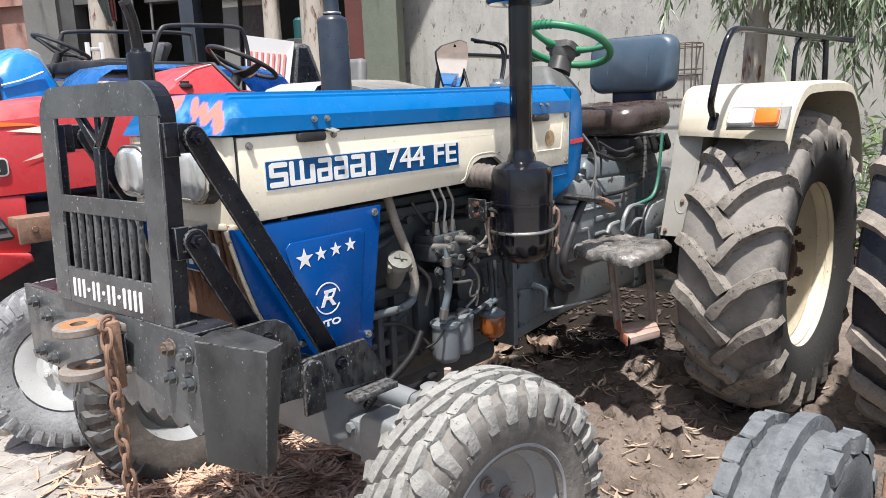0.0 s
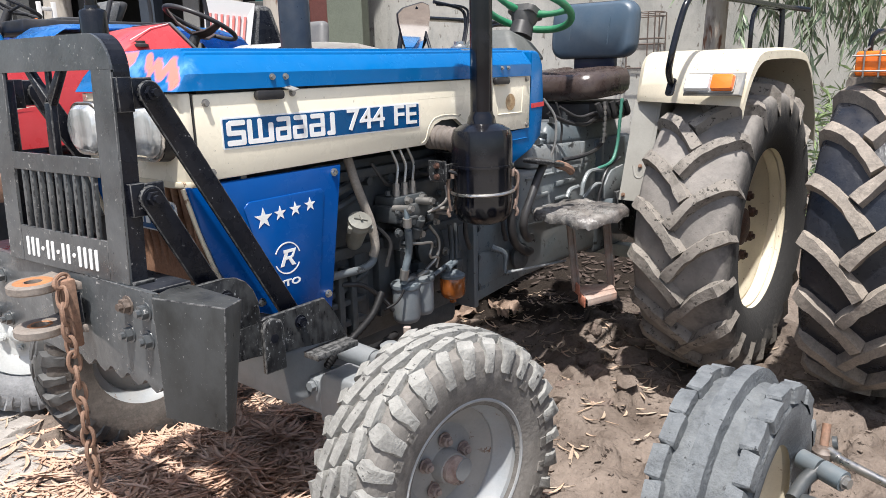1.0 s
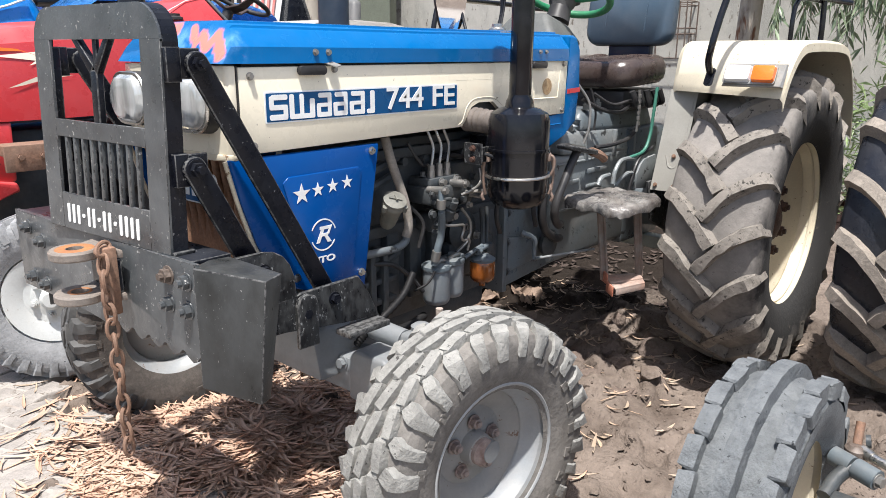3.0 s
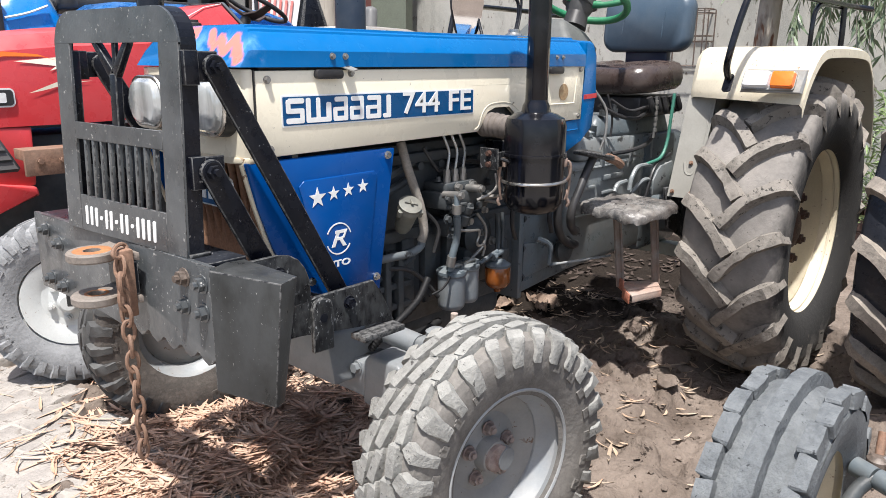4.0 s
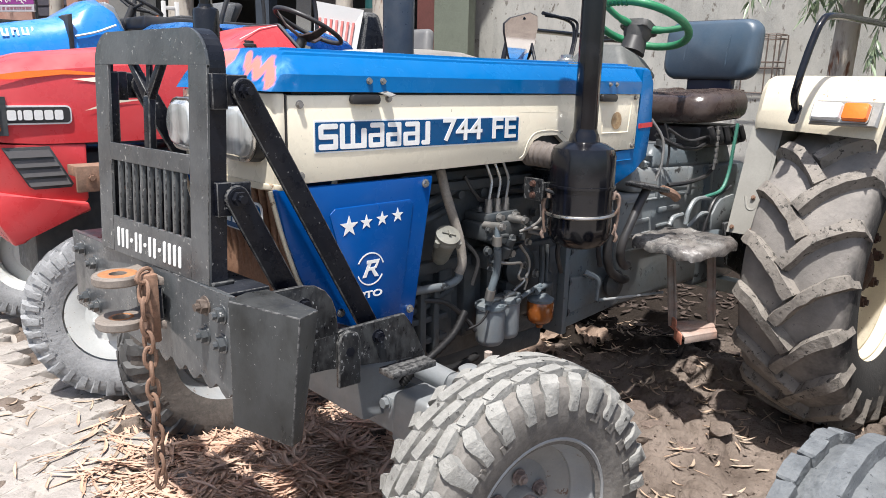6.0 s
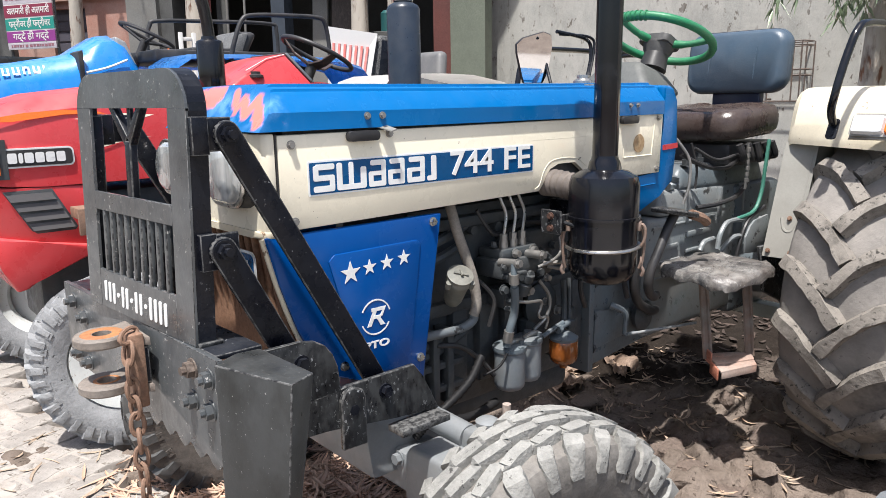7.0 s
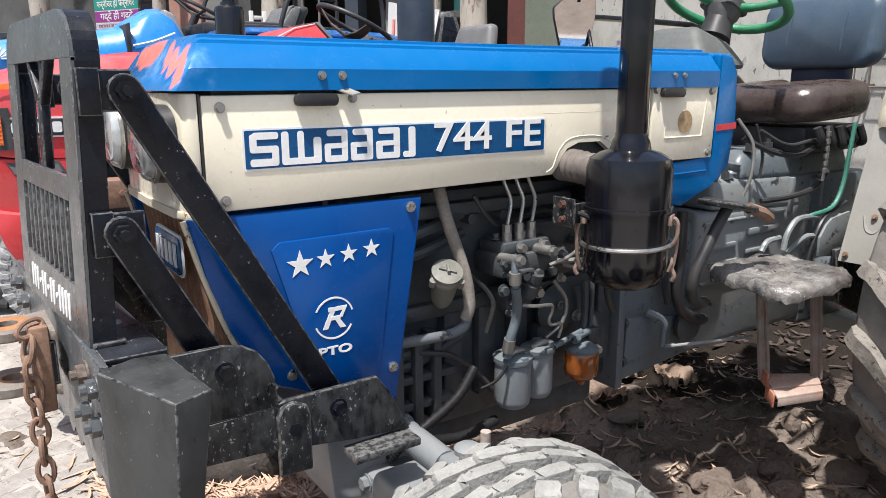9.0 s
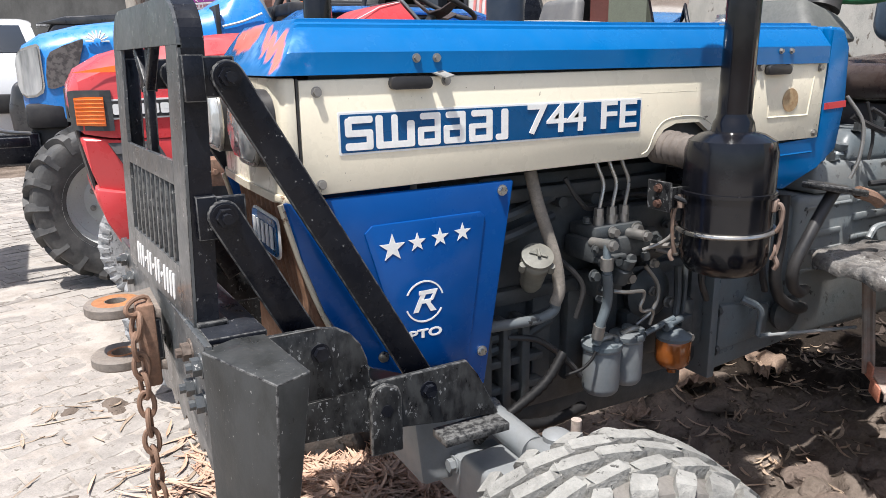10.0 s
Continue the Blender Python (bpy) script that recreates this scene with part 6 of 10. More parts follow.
hexa(b, [(1.50, -0.19, 0.985), (2.25, -0.19, 0.965), (2.25, 0.17, 0.965), (1.50, 0.17, 0.985)], [(1.56, -0.165, 1.085), (2.22, -0.165, 1.085), (2.22, 0.15, 1.085), (1.56, 0.15, 1.085)], 0.03, 3)
part("lift_cover", b, GREY, gearbox, "dark grey hydraulic lift cover")
for k in range(5):
    part("bolt", hexbolt(bm_new(), (1.40 + 0.085 * k, -0.17, 1.003), (0, 0, 1), 0.011, 0.012), GREY, gearbox)
b = bm_new()
box(b, 1.94, 2.36, -0.21, 0.21, 0.40, 0.98, 0.03)
for s in (-1, 1):
    cyl(b, (2.10, s * 0.18, 0.61), (2.10, s * 0.60, 0.61), 0.13, 0.095, 28)
    cyl(b, (2.10, s * 0.40, 0.61), (2.10, s * 0.44, 0.61), 0.16, seg=28)
part("rear_axle", b, GREY, tractor)
b = bm_new()
box(b, 2.20, 2.28, -0.56, 0.30, 0.336, 0.402, 0.008)
part("drawbar_rail", b, paint("pale_green_grey_bar", (0.52, 0.57, 0.53), 0.45, second=(0.36, 0.40, 0.37), big=0.8, size=8, dust=(0.3, 0.27, 0.23), dust_amount=0.3), tractor, "pale green-grey cross bar low at the rear")
for y in (-0.16, 0.16):
    part("bar_hanger", box(bm_new(), 2.22, 2.26, y - 0.02, y + 0.02, 0.395, 0.45, 0.004), GREY_DARK, tractor)
# brake lever and rod low on the clutch housing
b = bm_new()
tube(b, [(1.045, -0.22, 0.625), (1.075, -0.26, 0.60), (1.072, -0.265, 0.555), (1.070, -0.265, 0.52)], [0.013, 0.011, 0.008, 0.008], 8)
tube(b, [(1.070, -0.27, 0.522), (1.10, -0.27, 0.516), (1.12, -0.27, 0.515)], 0.008, 8)
lever = part("brake_lever", b, GREY, tractor, "worn brake lever with a thin pull rod")
part("pull_rod", tube(bm_new(), [(1.10, -0.272, 0.517), (1.42, -0.345, 0.505)], 0.0055, 8, curved=False), GREY_LIGHT, lever, "pale thin pull rod")
b = bm_new()
tube(b, [(1.16, -0.24, 0.93), (1.15, -0.25, 0.80), (1.14, -0.25, 0.70), (1.17, -0.25, 0.62), (1.25, -0.25, 0.57), (1.30, -0.24, 0.56)], 0.018, 10)
tube(b, [(1.12, -0.22, 0.78), (1.11, -0.23, 0.70), (1.13, -0.23, 0.64)], 0.010, 8)
part("hydraulic_hose", b, BLACK_PLASTIC, tractor)
b = bm_new()
lathe(b, [(0, 0), (0.055, 0), (0.06, 0.02), (0.04, 0.03), (0, 0.032)], (1.26, -0.20, 0.54), (0, -1, 0), 20)
part("cover_disc", b, GREY_DARK, tractor)

# air cleaner with its stack
AX, AY = 0.650, -0.468
b = bm_new()
lathe(b, [(0, 0.828), (0.05, 0.829), (0.082, 0.842), (0.098, 0.868), (0.101, 0.90), (0.101, 1.02), (0.104, 1.022), (0.104, 1.028), (0.101, 1.030), (0.101, 1.118), (0.094, 1.142), (0.070, 1.156), (0.048, 1.162), (0.044, 1.182), (0.039, 1.190), (0.037, 1.20), (0, 1.20)], (AX, AY, 0), (0, 0, 1), 48)
cleaner = part("air_cleaner", b, BLACK_GLOSS, tractor, "gloss black oil-bath air cleaner with tall stack")
b = bm_new()
cyl(b, (AX, AY, 1.19), (AX + 0.004, AY, 1.655), 0.0365, seg=32)
part("intake_pipe", b, BLACK_GLOSS, cleaner)
b = bm_new()
lathe(b, [(0.030, 1.645), (0.10, 1.652), (0.108, 1.660), (0.104, 1.675), (0.07, 1.70), (0, 1.715)], (AX + 0.004, AY, 0), (0, 0, 1), 40)
part("rain_cap", b, BLACK_GLOSS, cleaner)
b = bm_new()
ring = [(AX + 0.106 * math.cos(a), AY + 0.106 * math.sin(a), 0.940 + 0.004 * math.cos(a)) for a in [2 * math.pi * k / 40 for k in range(40)]]
tube(b, ring, 0.0055, 8, closed=True)
part("clamp_ring", b, CHROME, cleaner)
CLIP = paint("browned_wire", (0.30, 0.225, 0.185), 0.5, metal=0.35, second=(0.17, 0.105, 0.075), big=0.9, size=26)
for a in (radians(138), radians(298), radians(38)):
    cx, cy = math.cos(a), math.sin(a)
    P = lambda r, z, k=0.0: (AX + r * cx - k * cy, AY + r * cy + k * cx, z)
    b = bm_new()
    tube(b, [P(0.108, 0.940), P(0.118, 0.96), P(0.120, 0.99), P(0.112, 1.005), P(0.104, 0.998)], 0.0048, 8)
    tube(b, [P(0.112, 0.99, 0.012), P(0.118, 0.95, 0.012), P(0.114, 0.90, 0.010), P(0.108, 0.875, 0.006)], 0.0045, 8)
    tube(b, [P(0.110, 0.885), P(0.118, 0.868), P(0.112, 0.855)], 0.006, 8)
    box(b, -0.006, 0.006, -0.018, 0.018, -0.012, 0.014, 0.003, Matrix.Translation(P(0.103, 1.00)) @ Matrix.Rotation(a, 4, "Z"))
    tube(b, [P(0.106, 0.88, -0.015), P(0.112, 0.90, -0.012), P(0.110, 0.91, 0.0)], 0.0035, 6)
    part("clip", b, CLIP, cleaner, "bent rusty wire clip")
b = bm_new()
lathe(b, [(0.102, 1.02), (0.106, 1.021), (0.106, 1.029), (0.102, 1.030)], (AX, AY, 0), (0, 0, 1), 48)
part("seam_band", b, BLACK_GLOSS, cleaner)
b = bm_new()
DUCT = paint("dusty_brown_duct", (0.15, 0.125, 0.11), 0.75, second=(0.075, 0.062, 0.055), big=0.9, size=12, dust=(0.26, 0.23, 0.20), dust_amount=0.35, dust_size=18)
pts = spline([(0.615, -0.27, 1.112), (0.615, -0.33, 1.112), (0.622, -0.40, 1.102), (0.63, -0.45, 1.09)], 7)
tube(b, pts, 0.037, 20, curved=False, ridges=0.13)
duct = part("intake_duct", b, DUCT, cleaner, "dusty ribbed intake duct")
b = bm_new()
box(b, 0.536, 0.541, -0.405, -0.33, 0.975, 1.045, 0.002)
box(b, 0.536, 0.575, -0.408, -0.403, 0.985, 1.035, 0.002)
box(b, 0.541, 0.575, -0.335, -0.330, 0.980, 1.040, 0.002)
tube(b, [(0.545, -0.41, 1.012), (0.553, -0.43, 1.006), (0.566, -0.445, 0.998)], 0.006, 8)
bracket = part("cleaner_bracket", b, BLACK_WORN, cleaner, "bent dark bracket plates")
for z in (0.992, 1.028):
    part("bolt", hexbolt(bm_new(), (0.536, -0.368, z), (-1, 0, 0), 0.008, 0.008), RUST_DARK, bracket)
part("cleaner_bracket", box(bm_new(), 0.72, 0.80, -0.44, -0.20, 1.00, 1.05, 0.005), BLACK, cleaner)

# exhaust silencer on the far side
b = bm_new()
lathe(b, [(0, 1.05), (0.055, 1.05), (0.058, 1.06), (0.058, 1.672), (0.052, 1.684), (0.030, 1.696), (0.027, 1.705), (0.026, 1.80), (0.026, 2.15), (0.022, 2.15), (0.022, 1.80), (0, 1.80)], (0.570, 0.345, 0), (0, 0, 1), 40)
part("silencer", b, paint("slate_silencer_paint", (0.020, 0.030, 0.045), 0.34, second=(0.014, 0.020, 0.031), big=0.6, size=9, dust=(0.12, 0.115, 0.11), dust_amount=0.1, dust_size=20), tractor, "slate grey upright exhaust silencer")
b = bm_new()
ring = [(0.570 + 0.031 * math.cos(a), 0.345 + 0.031 * math.sin(a), 1.702) for a in [2 * math.pi * k / 24 for k in range(24)]]
tube(b, ring, 0.005, 6, closed=True)
part("silencer_clamp", b, STEEL, tractor)

# steering column and wheel
SW = Vector((1.600, -0.02, 1.585))
nrm = Vector((0.40, 0.0, 0.917)).normalized()
u = Vector((nrm.z, 0, -nrm.x))
v = Vector((0, 1, 0))
b = bm_new()
ring = [SW + (u * math.cos(a) + v * math.sin(a)) * 0.205 for a in [2 * math.pi * k / 64 for k in range(64)]]
tube(b, ring, 0.0165, 12, closed=True)
steer = part("steering_wheel", b, GREEN, tractor, "steering wheel wrapped in glossy green tape")
b = bm_new()
lathe(b, [(0, -0.085), (0.042, -0.085), (0.046, -0.05), (0.058, -0.03), (0.062, -0.010), (0, -0.008)], SW - nrm * 0.02, nrm, 28)
boss = part("boss", b, RUBBER_BLACK, steer)
b = bm_new()
prism(b, rounded(0.115, 0.135, 0.022), "z", -0.012, 0.018, 0.006, 3)
cap_m = Matrix((u, v, nrm)).transposed().to_4x4()
b.transform(Matrix.Translation(SW - nrm * 0.018) @ cap_m)
cap = part("boss_cap", b, RUBBER_BLACK, boss, "flat black wheel cap with a pale rim")
b = bm_new()
tube(b, [(Matrix.Translation(SW + nrm * 0.0005) @ cap_m) @ Vector((p_, q_, 0)) for p_, q_ in rounded(0.100, 0.120, 0.018)], 0.0025, 6, closed=True)
part("cap_rim", b, STEEL, boss)
for a in (radians(40), radians(160), radians(280)):
    d = u * math.cos(a) + v * math.sin(a)
    b = bm_new()
    tube(b, [SW - nrm * 0.02 + d * 0.045, SW - nrm * 0.018 + d * 0.12, SW + d * 0.20], [0.016, 0.013, 0.013], 10)
    part("spoke", b, GREEN, steer)
b = bm_new()
for k in range(9):
    a = radians(150 + 5.5 * k)
    p = SW + (u * math.cos(a) + v * math.sin(a)) * 0.205
    d = (-u * math.sin(a) + v * math.cos(a))
    lathe(b, [(0.0165, -0.004), (0.0205, -0.003), (0.0205, 0.003), (0.0165, 0.004)], p, d, 12, True)
part("grip_rings", b, GREEN, steer)
b = bm_new()
cyl(b, SW - nrm * 0.05, SW - nrm * 0.13, 0.046, 0.055, 24)
cyl(b, SW - nrm * 0.13, SW - nrm * 0.45, 0.03, seg=16)
part("steering_column", b, BLACK_PLASTIC, tractor)
b = bm_new()
hexa(b, [(1.27, -0.20, 1.36), (1.60, -0.14, 1.36), (1.60, 0.14, 1.36), (1.27, 0.20, 1.36)], [(1.36, -0.09, 1.50), (1.56, -0.07, 1.455), (1.56, 0.07, 1.455), (1.36, 0.09, 1.50)], 0.03, 3)
part("dashboard", b, paint("olive_grey_hood", (0.105, 0.112, 0.105), 0.55, second=(0.075, 0.08, 0.076), big=0.6, size=5, dust=(0.2, 0.19, 0.17), dust_amount=0.2), tractor, "olive grey dashboard hood below the steering wheel")
b = bm_new()
box(b, 1.295, 1.56, -0.10, 0.10, 0.95, 1.37, 0.03)
part("column_housing", b, GREY_DARK, tractor)

# seat
b = bm_new()
prof = rounded(0.47, 0.275, 0.07, 6)
rows = []
for t_, sq in ((0.0, 0.90), (0.012, 0.97), (0.04, 1.0), (0.075, 0.985), (0.095, 0.94), (0.105, 0.86)):
    rows.append([b.verts.new((2.245 - t_ + (pz) * 0.10 + 0.012 * (py / 0.235) ** 2 * -1, -0.053 + py * sq, 1.505 + pz * sq)) for py, pz in prof])
for A, B in zip(rows, rows[1:]):
    for k in range(len(A)):
        b.faces.new((A[k], A[(k + 1) % len(A)], B[(k + 1) % len(A)], B[k]))
b.faces.new(rows[0]), b.faces.new(rows[-1][::-1])
back = part("seat_back", b, VINYL, tractor, "padded slate-blue vinyl seat back with stitched seams", angle=50)
for y in (-0.16, 0.055):
    b = bm_new()
    tube(b, [(2.148, y - 0.008, 1.615), (2.134, y, 1.54), (2.128, y + 0.006, 1.47), (2.128, y + 0.008, 1.40)], 0.0035, 6)
    part("stitched_seam", b, VINYL, back)
b = bm_new()
tube(b, [(2.15 + 0.02 + pz * 0.10, -0.053 + py * 0.97, 1.505 + pz * 0.97) for py, pz in rounded(0.47, 0.275, 0.07, 6)], 0.005, 6, closed=True)
part("piping", b, BLACK_PLASTIC, back)
b = bm_new()
box(b, 2.17, 2.215, -0.17, 0.06, 1.26, 1.40, 0.01)
part("seat_bracket", b, paint("navy_bracket", (0.012, 0.018, 0.05), 0.35, big=0.4), tractor)
b = bm_new()
rows = []
rng = random.Random(21)
prof = rounded(0.50, 0.46, 0.10, 5)
for z, sq in ((1.190, 0.90), (1.205, 0.97), (1.235, 1.0), (1.270, 0.99), (1.294, 0.93), (1.304, 0.80), (1.306, 0.5)):
    rows.append([b.verts.new((1.972 + px * 0.90 * sq + rng.uniform(-0.003, 0.003), -0.055 + py * sq, z + 0.012 * (px / 0.25) + rng.uniform(-0.003, 0.003) + (0.010 if abs(py) > 0.15 and z > 1.27 else 0))) for px, py in prof])
for A, B in zip(rows, rows[1:]):
    for k in range(len(A)):
        b.faces.new((A[k], A[(k + 1) % len(A)], B[(k + 1) % len(A)], B[k]))
b.faces.new(rows[0]), b.faces.new(rows[-1])
cushion = part("seat_cushion", b, BROWN_COVER, tractor, "sagging brown plastic-covered seat cushion", angle=60)
b = bm_new()
for k in range(5):
    tube(b, [(1.78 + 0.07 * k, -0.29, 1.165), (1.80 + 0.07 * k, -0.30, 1.12 - 0.01 * (k % 3)), (1.84 + 0.06 * k, -0.28, 1.10)], 0.014, 8)
box(b, 1.80, 2.20, -0.24, 0.14, 1.07, 1.165, 0.02)
box(b, 1.86, 2.12, -0.17, 0.07, 0.95, 1.08, 0.02)
part("seat_frame", b, BLACK_PLASTIC, tractor, "dark seat suspension with hanging straps")
b = bm_new()
tube(b, [(1.83, -0.30, 1.17), (1.835, -0.305, 1.08), (1.83, -0.30, 0.98)], 0.006, 6)
for k in range(6):
    tube(b, [(1.832, -0.303, 1.15 - 0.025 * k), (1.834, -0.303, 1.135 - 0.025 * k)], 0.009, 8)
part("seat_spring", b, STEEL, tractor)
b = bm_new()
pts = [(1.93, -0.34, 1.18), (1.912, -0.34, 1.065), (1.893, -0.34, 0.962), (1.838, -0.34, 0.893), (1.722, -0.33, 0.872)]
sp = spline(pts, 10)
tube(b, sp, 0.0070, 8, curved=False, ridges=0.25)
part("green_cable", b, paint("faded_teal_sleeve", (0.035, 0.150, 0.105), 0.5, second=(0.07, 0.22, 0.17), big=0.8, size=12), tractor, "coiled green cable")
for pts, r_ in (([(1.95, -0.33, 0.90), (1.80, -0.34, 0.86), (1.74, -0.34, 0.78), (1.72, -0.33, 0.66)], 0.008), ([(2.02, -0.40, 0.90), (1.93, -0.40, 0.78), (1.80, -0.40, 0.70), (1.66, -0.38, 0.68)], 0.009),
                ([(1.60, -0.22, 0.92), (1.70, -0.26, 0.93), (1.85, -0.26, 0.95), (1.95, -0.25, 1.0)], 0.010)):
    part("cable", tube(bm_new(), pts, r_, 8), BLACK_PLASTIC, tractor)
# levers and pedals
b = bm_new()
tube(b, [(1.215, -0.36, 0.962), (1.168, -0.36, 0.906), (1.11, -0.36, 0.823), (1.078, -0.355, 0.76), (1.089, -0.345, 0.701), (1.159, -0.32, 0.655), (1.27, -0.26, 0.63)], 0.017, 10)
pedal = part("clutch_pedal", b, BLACK_PLASTIC, tractor, "worn black clutch pedal on a curved arm")
b = bm_new()
hexa(b, [(1.10, -0.40, 0.972), (1.31, -0.40, 0.932), (1.31, -0.33, 0.932), (1.10, -0.33, 0.972)], [(1.10, -0.40, 0.990), (1.31, -0.40, 0.952), (1.31, -0.33, 0.952), (1.10, -0.33, 0.990)], 0.006)
pad = part("pedal_pad", b, BLACK_WORN, pedal)
b = bm_new()
hexa(b, [(1.11, -0.392, 0.989), (1.22, -0.392, 0.968), (1.22, -0.345, 0.968), (1.11, -0.345, 0.989)], [(1.11, -0.392, 0.994), (1.22, -0.392, 0.973), (1.22, -0.345, 0.973), (1.11, -0.345, 0.994)])
part("worn_face", b, STEEL, pad)
b = bm_new()
tube(b, [(1.30, -0.37, 0.945), (1.36, -0.38, 0.925), (1.395, -0.38, 0.905)], 0.018, 8)
part("pedal_end", b, RUST, pedal)
# fender stay and bent pipes beside the gearbox
b = bm_new()
prism(b, [(1.736, 0.733), (1.735, 0.800), (1.768, 0.840), (1.803, 0.861), (1.914, 0.874), (1.95, 0.798), (1.906, 0.716)], "y", -0.366, -0.356, 0.003)
part("fender_stay", b, CASTING, tractor, "grey rounded stay plate under the fender")
for pts in ([(1.579, -0.33, 0.77), (1.592, -0.33, 0.821), (1.636, -0.33, 0.864), (1.70, -0.33, 0.870), (1.768, -0.33, 0.864)], [(1.66, -0.30, 0.745), (1.70, -0.33, 0.80), (1.796, -0.34, 0.80), (1.885, -0.35, 0.86)], [(1.50, -0.30, 0.77), (1.53, -0.30, 0.80), (1.60, -0.30, 0.805)]):
    part("bent_pipe", tube(bm_new(), pts, 0.010, 8), CASTING, tractor)
# clutter on top of the gearbox: breather stub, unions, sagging wires
b = bm_new()
lathe(b, [(0, 0), (0.024, 0), (0.026, 0.02), (0.018, 0.028), (0.022, 0.036), (0.022, 0.05), (0, 0.052)], (1.52, -0.15, 1.0), (0, -0.2, 1), 18)
part("breather_cap", b, GREY, gearbox)
for x, y, z, r_ in ((1.46, -0.17, 1.0, 0.014), (1.60, -0.16, 1.085, 0.016), (1.72, -0.15, 1.085, 0.020), (1.92, -0.155, 1.085, 0.015)):
    part("union", hexbolt(bm_new(), (x, y, z), (0, 0, 1), r_, 0.022, True, 0.02), GREY_DARK, gearbox)
for pts, r_ in (([(1.46, -0.20, 1.20), (1.50, -0.235, 1.12), (1.49, -0.245, 1.02), (1.47, -0.235, 0.95)], 0.006), ([(1.56, -0.22, 1.16), (1.66, -0.26, 1.11), (1.80, -0.27, 1.12), (1.92, -0.25, 1.10)], 0.007),
                ([(1.48, -0.21, 1.14), (1.60, -0.24, 1.09), (1.74, -0.25, 1.07), (1.86, -0.24, 1.09)], 0.009), ([(1.55, -0.21, 1.18), (1.575, -0.225, 1.08), (1.57, -0.225, 1.0)], 0.005)):
    part("cable", tube(bm_new(), pts, r_, 8), BLACK_PLASTIC if r_ != 0.006 else STEEL, tractor)
# footboard and step
RUST_RED = paint("red_primer_rust", (0.50, 0.17, 0.10), 0.7, second=(0.40, 0.20, 0.14), big=0.9, size=14)
STRAP = paint("rusty_brown_strap", (0.24, 0.235, 0.21), 0.5, second=(0.13, 0.10, 0.08), big=0.9, size=12, dust=(0.25, 0.12, 0.08), dust_amount=0.35, dust_size=16)
b = bm_new()
outline = [(1.245, -0.300), (1.30, -0.260), (1.62, -0.260), (1.60, -0.52), (1.545, -0.575), (1.24, -0.590), (1.205, -0.54)]
prism(b, outline, "z", 0.722, 0.738, 0.006)
foot = part("footboard", b, FOIL, tractor, "footboard wrapped in crumpled silver-black sheet with painted glints")
bmesh_rng = random.Random(31)
b = bm_new()
ring = []
for k in range(40):
    f = k / 40 * len(outline)
    i = int(f)
    p = Vector(outline[i]).lerp(Vector(outline[(i + 1) % len(outline)]), f - i)
    ring.append(p)
c0 = Vector((1.42, -0.42))
rows = []
for sq, z in ((1.02, 0.716), (1.03, 0.738), (0.97, 0.748), (0.75, 0.750), (0.5, 0.751), (0.25, 0.750)):
    rows.append([b.verts.new((*(c0 + (p - c0) * (sq + bmesh_rng.uniform(-0.012, 0.012))), z + bmesh_rng.uniform(-0.006, 0.007) - (0.012 * bmesh_rng.random() if sq > 1.01 else 0))) for p in ring])
for A, B in zip(rows, rows[1:]):
    for k in range(40):
        b.faces.new((A[k], A[(k + 1) % 40], B[(k + 1) % 40], B[k]))
b.faces.new(rows[-1])
part("sheet_cover", b, FOIL, foot, angle=70)
b = bm_new()
for p, q in (((1.345, -0.405, 0.72), (1.372, -0.430, 0.395)), ((1.505, -0.49, 0.72), (1.515, -0.520, 0.395))):
    p, q = Vector(p), Vector(q)
    for off in (-0.012, 0.012):
        o = Vector((off * 0.8, off * -0.6, 0))
        tube(b, [p + o, q + o], 0.0075, 6, curved=False)
    o, back_ = Vector((0.0096, -0.0072, 0)), Vector((0.004, 0.005, 0))
    hexa(b, [p - o, p + o, p + o + back_, p - o + back_], [q - o, q + o, q + o + back_, q - o + back_])
part("step_strut", b, STRAP, foot)
b = bm_new()
ends = [Vector((1.392, -0.409)), Vector((1.537, -0.508)), Vector((1.421, -0.594)), Vector((1.259, -0.544))]


def on_step(u_, v_, z):
    p = ends[0].lerp(ends[1], u_).lerp(ends[3].lerp(ends[2], u_), v_)
    return (p.x, p.y, z)


for v0, v1, lift in ((0.0, 0.33, 0.0), (0.34, 0.66, 0.004), (0.67, 1.0, 0.0)):
    hexa(b, [on_step(0, v0, 0.396), on_step(1, v0, 0.396), on_step(1, v1, 0.396), on_step(0, v1, 0.396)], [on_step(0, v0, 0.405 + lift), on_step(1, v0, 0.405 + lift), on_step(1, v1, 0.405 + lift), on_step(0, v1, 0.405 + lift)], 0.003)
for v0, v1 in ((0.0, 0.05), (0.95, 1.0)):
    hexa(b, [on_step(0.02, v0, 0.374), on_step(1, v0, 0.374), on_step(1, v1, 0.374), on_step(0.02, v1, 0.374)], [on_step(0.02, v0, 0.400), on_step(1, v0, 0.400), on_step(1, v1, 0.400), on_step(0.02, v1, 0.400)], 0.002)
part("step_tread", b, paint("faded_rusty_step", (0.34, 0.25, 0.205), 0.7, second=(0.38, 0.20, 0.14), big=0.8, size=9, dust=(0.4, 0.36, 0.32), dust_amount=0.4), foot, "faded rusty folded step")
b = bm_new()
